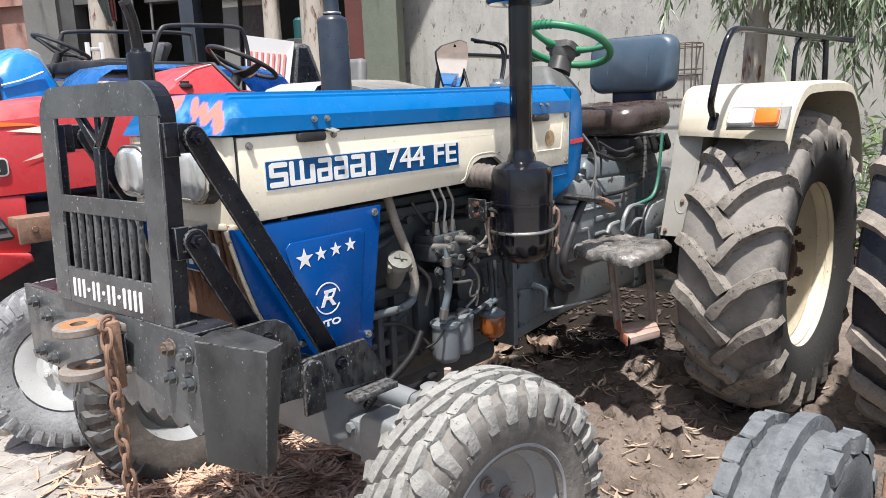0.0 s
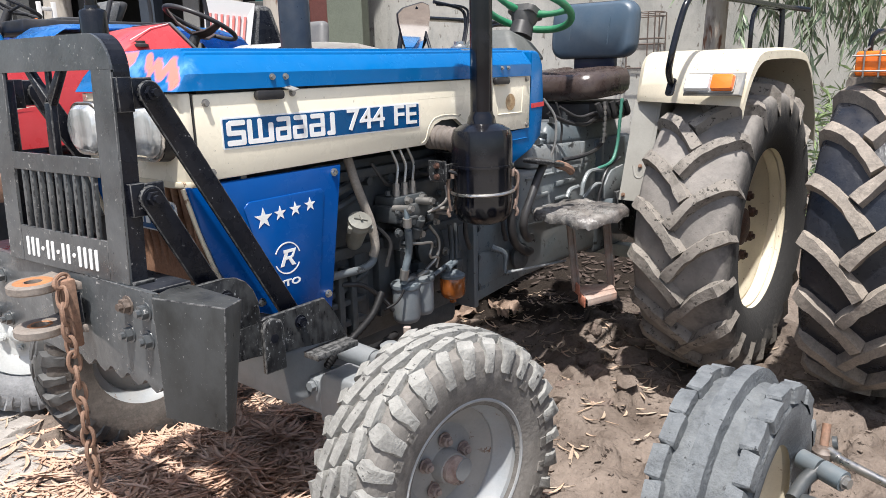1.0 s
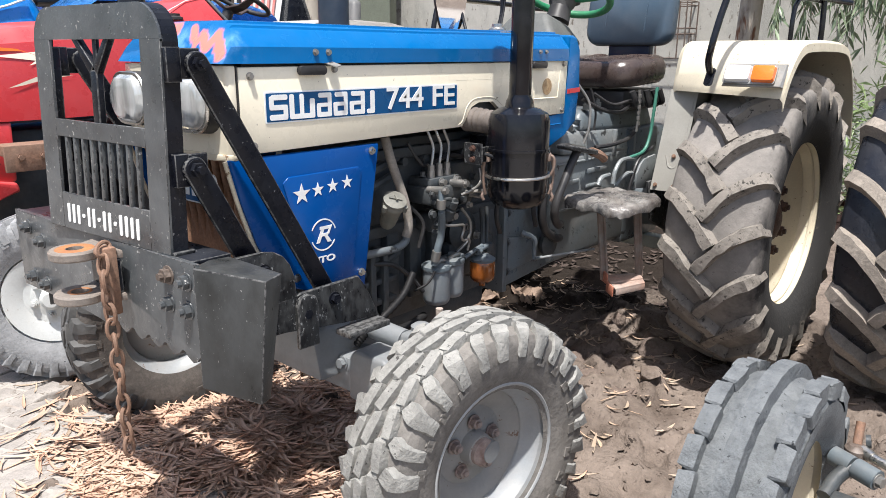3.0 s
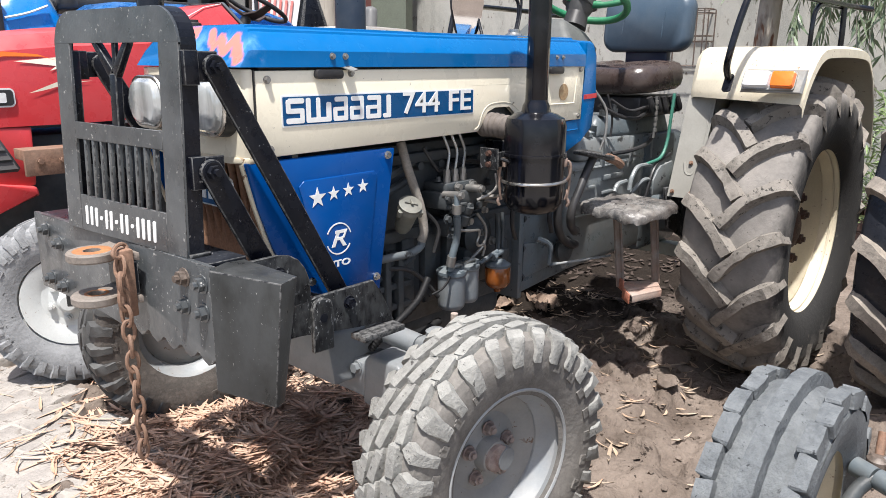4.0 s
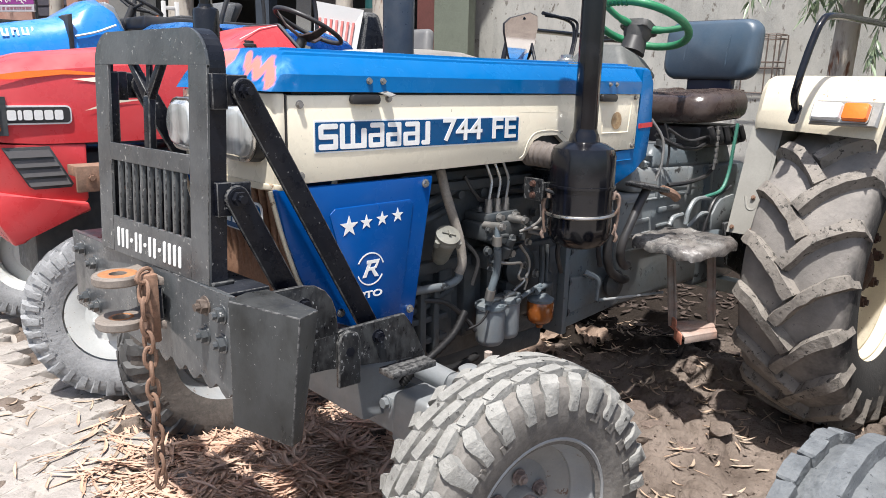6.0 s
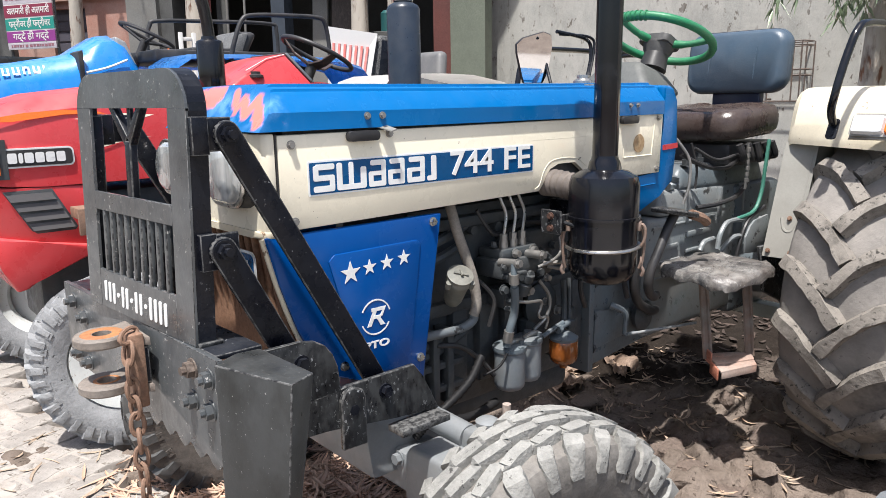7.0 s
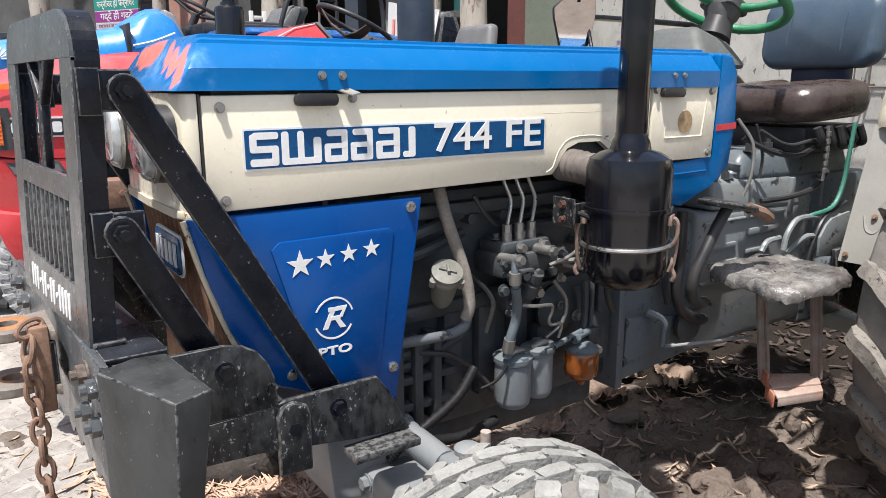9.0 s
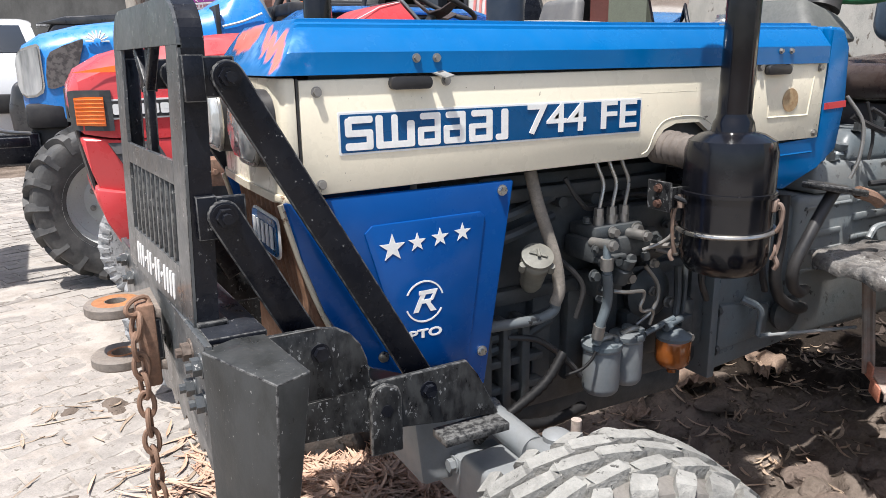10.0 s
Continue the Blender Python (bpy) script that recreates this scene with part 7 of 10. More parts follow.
for u_, v0, v1, z0, z1 in ((0.02, -0.02, 0.40, 0.385, 0.432), (0.0, 0.45, 0.88, 0.362, 0.405)):
    hexa(b, [on_step(u_ - 0.07, v0, z0), on_step(u_, v0, z0), on_step(u_, v1, z0), on_step(u_ - 0.05, v1, z0)], [on_step(u_ - 0.06, v0, z1), on_step(u_, v0, z1), on_step(u_, v1, z1), on_step(u_ - 0.04, v1, z1)], 0.004)
part("step_lug", b, RUST_RED, foot)

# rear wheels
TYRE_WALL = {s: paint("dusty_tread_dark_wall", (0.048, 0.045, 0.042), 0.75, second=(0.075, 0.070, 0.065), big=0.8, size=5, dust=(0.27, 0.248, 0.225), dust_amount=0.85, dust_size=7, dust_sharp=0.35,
                      bump=0.0025, bump_size=55, specks=(0.10, 0.09, 0.078), speck_amount=0.2, speck_size=28, dark_patch=((0, s * 0.47, 0), 0.645, (0.022, 0.022, 0.023))) for s in (-1, 1)}
for s in (-1, 1):
    C = Vector((2.100, s * 0.812, 0.596))
    b = bm_new()
    lathe(b, [(h_[0], h_[1] + 0.035) for h_ in ((0.0, 0.02), (0.12, 0.02), (0.15, 0.0), (0.22, -0.01), (0.29, 0.01), (0.335, 0.045), (0.352, 0.045), (0.352, 0.035), (0.31, 0.0), (0.22, -0.022), (0.0, -0.02))], (0, 0, 0), (0, s, 0), 56)
    wheel = part("rear_wheel", b, CREAM_OLD, tractor, "tall rear wheel with muddy lugged tyre and cream rim", at=C)
    part("rim", dish(bm_new(), 0.374, 0.375, s, seg=64), CREAM_OLD, wheel, at=C)
    lugs = bm_new()
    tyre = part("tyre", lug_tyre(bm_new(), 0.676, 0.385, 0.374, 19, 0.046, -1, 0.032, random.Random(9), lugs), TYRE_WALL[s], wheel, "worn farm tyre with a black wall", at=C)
    part("tread", lugs, LUG_DUST, wheel, "broad swept lugs grey with dust", at=C)
    b = bm_new()
    for rr_, yy in ((0.362, 0.125),):
        tube(b, [(rr_ * math.cos(a), s * yy, rr_ * math.sin(a)) for a in [2 * math.pi * k / 64 for k in range(64)]], 0.0045, 6, closed=True, curved=False)
    part("rim_bead", b, CREAM_OLD, wheel, at=C)
    nut_ring(wheel, C, s, 0.150, 8, s * 0.045, 0.024, RUST_DARK, stud=0.012)
    b = bm_new()
    lathe(b, [(0, 0.05), (0.085, 0.05), (0.085, 0.07), (0.05, 0.085), (0, 0.087)], (0, 0, 0), (0, s, 0), 28)
    part("hub_cap", b, RUST_DARK, wheel, at=C)

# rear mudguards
# Cream darkened to carry the mudguard's shade on its inner faces.
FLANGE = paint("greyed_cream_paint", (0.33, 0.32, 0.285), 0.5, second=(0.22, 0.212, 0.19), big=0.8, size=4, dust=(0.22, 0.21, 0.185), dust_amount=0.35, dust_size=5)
for s in (-1, 1):
    k = -s
    curve = [(1.575, 1.168), (1.585, 1.20), (1.625, 1.27), (1.69, 1.335), (1.76, 1.372), (1.86, 1.385), (2.15, 1.388), (2.38, 1.378), (2.47, 1.345), (2.56, 1.27), (2.66, 1.12), (2.72, 0.95)]
    inner = [(1.80, 1.178), (1.80, 1.21), (1.815, 1.275), (1.835, 1.335), (1.87, 1.372), (1.92, 1.385), (2.15, 1.388), (2.38, 1.378), (2.47, 1.345), (2.56, 1.27), (2.66, 1.12), (2.72, 0.95)]
    pts_o = spline([(x, z, 0) for x, z in curve], 4)
    pts_i = spline([(x, z, 0) for x, z in inner], 4)
    b = bm_new()
    rows = []
    for po, pi in zip(pts_o, pts_i):
        row = []
        for f, yy in ((0.0, 0.475), (0.12, 0.50), (0.5, 0.74), (0.9, 0.985), (1.0, 1.005)):
            p = pi.lerp(po, f)
            row.append((p.x, s * yy, p.y - (0.012 if f in (0.0, 1.0) else 0)))
        p = po
        row.append((p.x + 0.006, s * 1.008, p.y - 0.045))
        rows.append(row)
    V = [[b.verts.new(c) for c in row] for row in rows]
    for A, B in zip(V, V[1:]):
        for j in range(len(A) - 1):
            b.faces.new((A[j], A[j + 1], B[j + 1], B[j]))
    bmesh.ops.recalc_face_normals(b, faces=b.faces)
    bmesh.ops.solidify(b, geom=b.faces[:], thickness=0.005)
    guard_ob = part("mudguard", b, CREAM_OLD, tractor, "cream painted rear mudguard with grab rail", angle=30)
    # inner plate with forward flange
    b = bm_new()
    prism(b, [(1.668, 0.752), (1.80, 1.18), (1.84, 1.335), (1.90, 1.380), (2.38, 1.375), (2.55, 1.27), (2.66, 1.10), (2.70, 0.85), (2.45, 0.60), (1.78, 0.62)], "y", s * 0.585, s * 0.592)
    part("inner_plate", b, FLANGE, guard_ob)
    b = bm_new()
    hexa(b, [(1.660, s * 0.470, 0.752), (1.668, s * 0.470, 0.752), (1.676, s * 0.592, 0.752), (1.668, s * 0.592, 0.752)], [(1.795, s * 0.470, 1.18), (1.803, s * 0.470, 1.18), (1.812, s * 0.592, 1.18), (1.804, s * 0.592, 1.18)])
    part("front_flange", b, FLANGE, guard_ob, "inner flange in shade-greyed cream")
    # black plate added to stand for the dark void of the wheel well
    b = bm_new()
    prism(b, [(1.640, 0.790), (1.675, 0.790), (2.10, 0.745), (2.13, 0.560), (1.93, 0.500), (1.70, 0.600)], "y", s * 0.455, s * 0.470, 0.004)
    part("apron_plate", b, BLACK_WORN, guard_ob, "black plate standing for the shade under the mudguard")
    b = bm_new()
    tube(b, [(1.795, s * 0.575, 1.14), (1.735, s * 0.572, 0.95), (1.705, s * 0.560, 0.86), (1.700, s * 0.530, 0.855), (1.712, s * 0.512, 0.90)], 0.007, 6)
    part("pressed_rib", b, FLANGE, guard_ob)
    for y, z, x in ((0.49, 0.775, 1.668), (0.57, 0.775, 1.678), (0.545, 0.90, 1.712)):
        part("bolt", hexbolt(bm_new(), (x - 0.004, s * y, z), (-1, 0, 0.3), 0.007, 0.006), RUST, guard_ob)
    # grab rails
    b = bm_new()
    tube(b, [(1.605, s * 0.708, 1.262), (1.565, s * 0.714, 1.305), (1.548, s * 0.728, 1.36), (1.565, s * 0.735, 1.43), (1.590, s * 0.742, 1.50), (1.625, s * 0.75, 1.565), (1.70, s * 0.755, 1.595), (2.0, s * 0.765, 1.600), (2.5, s * 0.78, 1.598), (2.85, s * 0.80, 1.595), (2.98, s * 0.86, 1.585)], 0.0135, 12, 8)
    rail = part("grab_rail", b, BLACK_GLOSS, guard_ob, "bent black tubular grab rail")
    b = bm_new()
    prism(b, rounded(0.035, 0.075, 0.012), "x", -0.003, 0.003)
    b.transform(Matrix.Translation((1.607, s * 0.708, 1.242)) @ Matrix.Rotation(radians(28), 4, "Y"))
    hexbolt(b, (1.602, s * 0.708, 1.223), (-1, 0, 0.5), 0.009, 0.008)
    hexbolt(b, (1.618, s * 0.715, 1.265), (-1, 0, 0.5), 0.009, 0.008)
    part("rail_foot", b, BLACK, guard_ob)
    b = bm_new()
    tube(b, [(2.36, s * 0.77, 1.38), (2.365, s * 0.77, 1.50), (2.40, s * 0.77, 1.56), (2.50, s * 0.77, 1.585), (2.86, s * 0.77, 1.585)], 0.011, 10)
    tube(b, [(2.78, s * 0.79, 1.30), (2.78, s * 0.79, 1.45), (2.78, s * 0.785, 1.595)], 0.014, 10)
    part("rear_rail", b, BLACK_GLOSS, guard_ob)
    # side lamp on the front slope
    base = Matrix.Translation((1.601, s * 0.868, 1.252)) @ Matrix(((0.0, 0.45, -0.89), (s * 1.0, 0, 0), (0, 0.89, 0.45))).to_4x4()
    b = bm_new()
    prism(b, rounded(0.196, 0.078, 0.012), "z", -0.004, 0.012)
    b.transform(base)
    hexa(b, [(base @ Vector(q)) for q in ((-0.100, -0.046, -0.004), (0.128, -0.046, -0.004), (0.128, 0.050, -0.004), (-0.094, 0.050, -0.004))], [(base @ Vector(q)) for q in ((-0.097, -0.043, 0.003), (0.118, -0.043, 0.003), (0.124, 0.047, 0.003), (-0.090, 0.047, 0.003))])
    lamp = part("side_lamp", b, ALU, guard_ob, "side lamp with clear and orange lenses")
    for u0, w, mat, nm in ((-0.042, 0.098, CLEAR, "clear_lens"), (0.053, 0.085, ORANGE, "orange_lens")):
        b = bm_new()
        poly = rounded(w, 0.066, 0.008)
        hexa(b, [(u0 + x_, y_, 0.012) for x_, y_ in poly], [(u0 + x_ * 0.93, y_ * 0.88, 0.030) for x_, y_ in poly], 0.004)
        b.transform(base)
        part(nm, b, mat, lamp)

# mirrors on the far side of the cowl
b = bm_new()
poly = [(0.065, 1.42), (0.085, 1.46), (0.10, 1.56), (0.095, 1.612), (0.06, 1.625), (-0.03, 1.600), (-0.058, 1.575), (-0.055, 1.54), (-0.03, 1.45), (-0.02, 1.42)]
b2 = Matrix.Translation((1.19, 0.32, 1.52)) @ Matrix.Rotation(radians(-27), 4, "Z") @ Matrix.Rotation(radians(5), 4, "X") @ Matrix.Translation((0, 0, -1.52))
prism(b, [(u_, z_) for u_, z_ in poly], "y", 0.0, 0.018, 0.006)
b.transform(b2)
mirror = part("rear_view_mirror", b, BLACK_PLASTIC, tractor, "rear-view mirror in a black shell")
b = bm_new()
prism(b, [(0.02 + (u_ - 0.02) * 0.95, 1.52 + (z_ - 1.52) * 0.965) for u_, z_ in poly], "y", -0.003, -0.001)
b.transform(b2)
part("glass", b, MIRROR, mirror)
b = bm_new()
tube(b, [(1.24, 0.24, 1.40), (1.26, 0.29, 1.50), (1.255, 0.30, 1.58), (1.21, 0.30, 1.60)], 0.007, 8)
part("mirror_arm", b, BLACK, mirror)
b = bm_new()
tube(b, [(1.42, 0.22, 1.40), (1.47, 0.24, 1.46), (1.50, 0.25, 1.54), (1.48, 0.26, 1.60), (1.30, 0.27, 1.625)], 0.008, 8)
tube(b, [(1.44, 0.22, 1.40), (1.52, 0.25, 1.56), (1.50, 0.26, 1.61), (1.32, 0.27, 1.615)], 0.006, 8)
part("screen_bracket", b, BLACK, tractor)

# ---- the red tractor beside it ----
red = thing("tractor", (0.0, 1.95, 0.0), "red tractor with orange and white side stripes and grey front rims", "tractor", "tractors behind")
RY = 1.95
RIM_WHITE = paint("pale_rim_paint", (0.55, 0.57, 0.56), 0.35, second=(0.45, 0.47, 0.46), big=0.5, size=5, dust=(0.50, 0.46, 0.41), dust_amount=0.2, specks=(0.2, 0.12, 0.07), speck_amount=0.2)
b = bm_new()
stations = [(-0.64, 0.10, 1.16, 1.22), (-0.635, 0.22, 1.10, 1.255), (-0.60, 0.285, 1.06, 1.315), (-0.50, 0.300, 1.04, 1.372), (-0.35, 0.302, 1.03, 1.415), (0.0, 0.305, 1.03, 1.455), (0.5, 0.305, 1.04, 1.485), (0.72, 0.30, 1.06, 1.505)]
rows = []
for x, w, z0, z1 in stations:
    h = z1 - z0
    rows.append([b.verts.new((x, RY + yy, zz)) for yy, zz in ((-w, z0), (-w, z0 + h * 0.55), (-w * 0.94, z0 + h * 0.80), (-w * 0.72, z0 + h * 0.95), (-w * 0.3, z1), (w * 0.3, z1), (w * 0.72, z0 + h * 0.95), (w * 0.94, z0 + h * 0.80), (w, z0 + h * 0.55), (w, z0))])
for A, B in zip(rows, rows[1:]):
    for k in range(9):
        b.faces.new((A[k], A[k + 1], B[k + 1], B[k]))
b.faces.new(rows[0]), b.faces.new(rows[-1][::-1])
hood = part("bonnet", b, RED, red, "sun-faded red bonnet", angle=32)
b = bm_new()
hexa(b, [(0.50, RY - 0.30, 1.44), (0.985, RY - 0.27, 1.44), (0.985, RY + 0.27, 1.44), (0.50, RY + 0.30, 1.44)], [(0.73, RY - 0.215, 1.578), (0.855, RY - 0.20, 1.606), (0.855, RY + 0.20, 1.606), (0.73, RY + 0.215, 1.578)], 0.015, 3)
dash = part("dash_cover", b, RED, red)
b = bm_new()
hexa(b, [(0.978, RY - 0.255, 1.46), (1.000, RY - 0.255, 1.46), (1.000, RY + 0.255, 1.46), (0.978, RY + 0.255, 1.46)], [(0.858, RY - 0.195, 1.612), (0.880, RY - 0.195, 1.612), (0.880, RY + 0.195, 1.612), (0.858, RY + 0.195, 1.612)], 0.006)
part("instrument_panel", b, GREY, dash, "grey instrument panel facing the seat")
part("edge_line", tube(bm_new(), [(0.60, RY - 0.264, 1.515), (0.74, RY - 0.222, 1.578), (0.852, RY - 0.204, 1.602)], 0.0026, 6, curved=False), PAPER, dash)
b = bm_new()
lathe(b, [(0, 0), (0.04, 0), (0.04, 0.012), (0.026, 0.018), (0.026, 0.03), (0, 0.032)], (0.655, RY - 0.255, 1.482), (0, 0, 1), 20)
part("filler_cap", b, BLACK_PLASTIC, red)
b = bm_new()
prism(b, [(-0.620, 1.050), (-0.46, 1.03), (-0.18, 1.03), (-0.19, 0.765), (-0.50, 0.745), (-0.560, 0.80), (-0.59, 0.90)], "y", RY - 0.30, RY + 0.30, 0.015)
side = part("side_panel", b, RED, red)
b = bm_new()
prism(b, [(-0.585, 0.845), (-0.40, 0.800), (-0.20, 0.765), (-0.19, 0.725), (-0.42, 0.655), (-0.47, 0.610), (-0.515, 0.600), (-0.560, 0.70), (-0.590, 0.80)], "y", RY - 0.325, RY + 0.325, 0.012, 3)
part("lower_skirt", b, RED, red)
# stripes
for mat, pts in ((ORANGE, [(-0.62, 1.30), (-0.40, 1.335), (-0.25, 1.345), (-0.12, 1.335), (-0.02, 1.30), (-0.10, 1.325), (-0.25, 1.325), (-0.45, 1.30)]), (CREAM, [(-0.22, 1.305), (-0.02, 1.325), (0.12, 1.315), (0.02, 1.29), (-0.08, 1.265), (-0.05, 1.285)]), (CREAM, [(-0.18, 1.17), (-0.06, 1.215), (0.10, 1.22), (-0.02, 1.205), (-0.12, 1.18)])):
    b = bm_new()
    v = [b.verts.new((x, RY - 0.3085 + max(0, z - 1.26) * 0.20, z)) for x, z in pts]
    b.faces.new(v)
    bmesh.ops.triangulate(b, faces=b.faces)
    part("stripe", b, mat, hood)
b = bm_new()
prism(b, [(-0.375 + u_, 1.154 + v_) for u_, v_ in rounded(0.278, 0.080, 0.02)], "y", RY - 0.3095, RY - 0.300)
badge = part("badge", b, WHITE, hood)
b = bm_new()
prism(b, [(-0.375 + u_, 1.154 + v_) for u_, v_ in rounded(0.264, 0.066, 0.015)], "y", RY - 0.312, RY - 0.309)
part("badge_field", b, BLACK_PLASTIC, badge)
for k, w in enumerate((0.034, 0.016, 0.034, 0.034, 0.034, 0.034)):
    b = bm_new()
    x = -0.487 + sum((0.040, 0.022, 0.040, 0.040, 0.040, 0.040)[:k])
    prism(b, [(x + w / 2 + u_, 1.154 + v_) for u_, v_ in rounded(w, 0.042, 0.007, 3)], "y", RY - 0.3135, RY - 0.3115)
    if w > 0.02:
        box(b, x + w * 0.42, x + w * 0.95, RY - 0.3139, RY - 0.3120, 1.150, 1.158)
    part("badge_block", b, WHITE, badge)
# side vents
b = bm_new()
prism(b, [(-0.52, 1.020), (-0.335, 1.020), (-0.250, 0.850), (-0.262, 0.836), (-0.41, 0.836), (-0.43, 0.850)], "y", RY - 0.303, RY - 0.295, 0.002)
vent = part("vent", b, GREY_DARK, side)
for k in range(4):
    b = bm_new()
    z0, z1 = 0.850 + 0.042 * k, 0.880 + 0.042 * k
    e0, e1 = -0.425 - 0.0235 * k, -0.262 - 0.021 * k
    hexa(b, [(e0, RY - 0.312, z0), (e1, RY - 0.312, z0), (e1, RY - 0.30, z0), (e0, RY - 0.30, z0)], [(e0 - 0.014, RY - 0.304, z1), (e1 - 0.014, RY - 0.304, z1), (e1 - 0.014, RY - 0.30, z1), (e0 - 0.014, RY - 0.30, z1)])
    part("louvre", b, paint("grey_louvre_plastic", (0.10, 0.095, 0.095), 0.5, big=0.4) if k == 0 else bpy.data.materials["grey_louvre_plastic"], vent)
# corner lamps and front


def wrapped(bm, half, cols, out, deep):
    """A slab that follows a bonnet's side: cols of (x, low, high), half(x, z) the side's distance from the middle (signed)."""
    lay = []
    for off in (out, -deep):
        lay.append([[bm.verts.new(half(x, lo + (hi - lo) * k / 4, off)) for k in range(5)] for x, lo, hi in cols])
    n = len(cols)
    for i in range(n - 1):
        for k in range(4):
            for L in lay:
                bm.faces.new((L[i][k], L[i + 1][k], L[i + 1][k + 1], L[i][k + 1]))
    edge = [(i, 0) for i in range(n)] + [(n - 1, k) for k in range(1, 5)] + [(i, 4) for i in range(n - 2, -1, -1)] + [(0, k) for k in range(3, 0, -1)]
    for (i, k), (j, m_) in zip(edge, edge[1:] + edge[:1]):
        bm.faces.new((lay[0][i][k], lay[0][j][m_], lay[1][j][m_], lay[1][i][k]))
    bmesh.ops.recalc_face_normals(bm, faces=bm.faces[:])
    return bm


for s in (-1, 1):
    def nose(x, z, off, s=s):
        w = 0.245 + 0.058 * min(1, max(0, (x + 0.632) / 0.10)) ** 0.7
        return (x - (off if x < -0.60 else 0), RY + s * (w + off), z)

    lamp = part("corner_lamp", wrapped(bm_new(), nose, [(-0.632, 1.078, 1.228), (-0.61, 1.075, 1.232), (-0.57, 1.073, 1.232), (-0.53, 1.071, 1.231), (-0.488, 1.070, 1.230)], 0.010, 0.05), GREY_DARK, red, "grey corner housing with an orange lens", smooth=False)
    lens = part("orange_lens", wrapped(bm_new(), nose, [(-0.606, 1.096, 1.203), (-0.585, 1.093, 1.206), (-0.555, 1.091, 1.206), (-0.518, 1.090, 1.205)], 0.017, 0.0), ORANGE, lamp, smooth=False)
    for k in range(7):
        z = 1.102 + 0.0155 * k
        part("lens_rib", tube(bm_new(), [nose(x_, z, 0.018) for x_ in (-0.604, -0.585, -0.555, -0.520)], 0.0022, 6, curved=False), ORANGE, lens)
b = bm_new()
hexa(b, [(-0.585, RY - 0.22, 0.80), (-0.575, RY - 0.22, 0.80), (-0.575, RY + 0.22, 0.80), (-0.585, RY + 0.22, 0.80)], [(-0.64, RY - 0.20, 1.16), (-0.63, RY - 0.20, 1.16), (-0.63, RY + 0.20, 1.16), (-0.64, RY + 0.20, 1.16)])
part("grille", b, BLACK_PLASTIC, red)
# chassis, axle, engine
b = bm_new()
box(b, -0.40, 1.3, RY - 0.17, RY + 0.17, 0.40, 0.98, 0.02)
box(b, 0.20, 0.62, RY - 0.24, RY - 0.15, 0.66, 0.95, 0.02)
for k in range(5):
    cyl(b, (0.25 + 0.09 * k, RY - 0.24, 0.9), (0.25 + 0.09 * k, RY - 0.28, 0.9), 0.02, seg=10)
box(b, 1.2, 2.2, RY - 0.2, RY + 0.2, 0.42, 0.95, 0.03)
part("engine_block", b, GREY_DARK, red)
b = bm_new()
box(b, -0.30, -0.17, RY - 0.50, RY + 0.50, 0.30, 0.41, 0.012)
for s in (-1, 1):
    cyl(b, (-0.235, RY + s * 0.53, 0.24), (-0.235, RY + s * 0.53, 0.48), 0.035, seg=16)
    cyl(b, (-0.235, RY + s * 0.53, 0.34), (-0.234, RY + s * 0.66, 0.34), 0.035, seg=16)
part("front_axle", b, GREY_DARK, red)
b = bm_new()
box(b, -0.30, -0.08, RY - 0.50, RY - 0.40, 0.905, 0.95, 0.004)
box(b, -0.30, -0.08, RY - 0.52, RY - 0.50, 0.84, 0.95, 0.004)
for x in (-0.24, -0.15):
    hexbolt(b, (x, RY - 0.52, 0.90), (0, -1, 0), 0.012, 0.01)
box(b, -0.22, -0.16, RY - 0.50, RY - 0.16, 0.85, 0.91, 0.004)
part("side_bracket", b, RUST, red, "rusty side bracket with bolt holes")
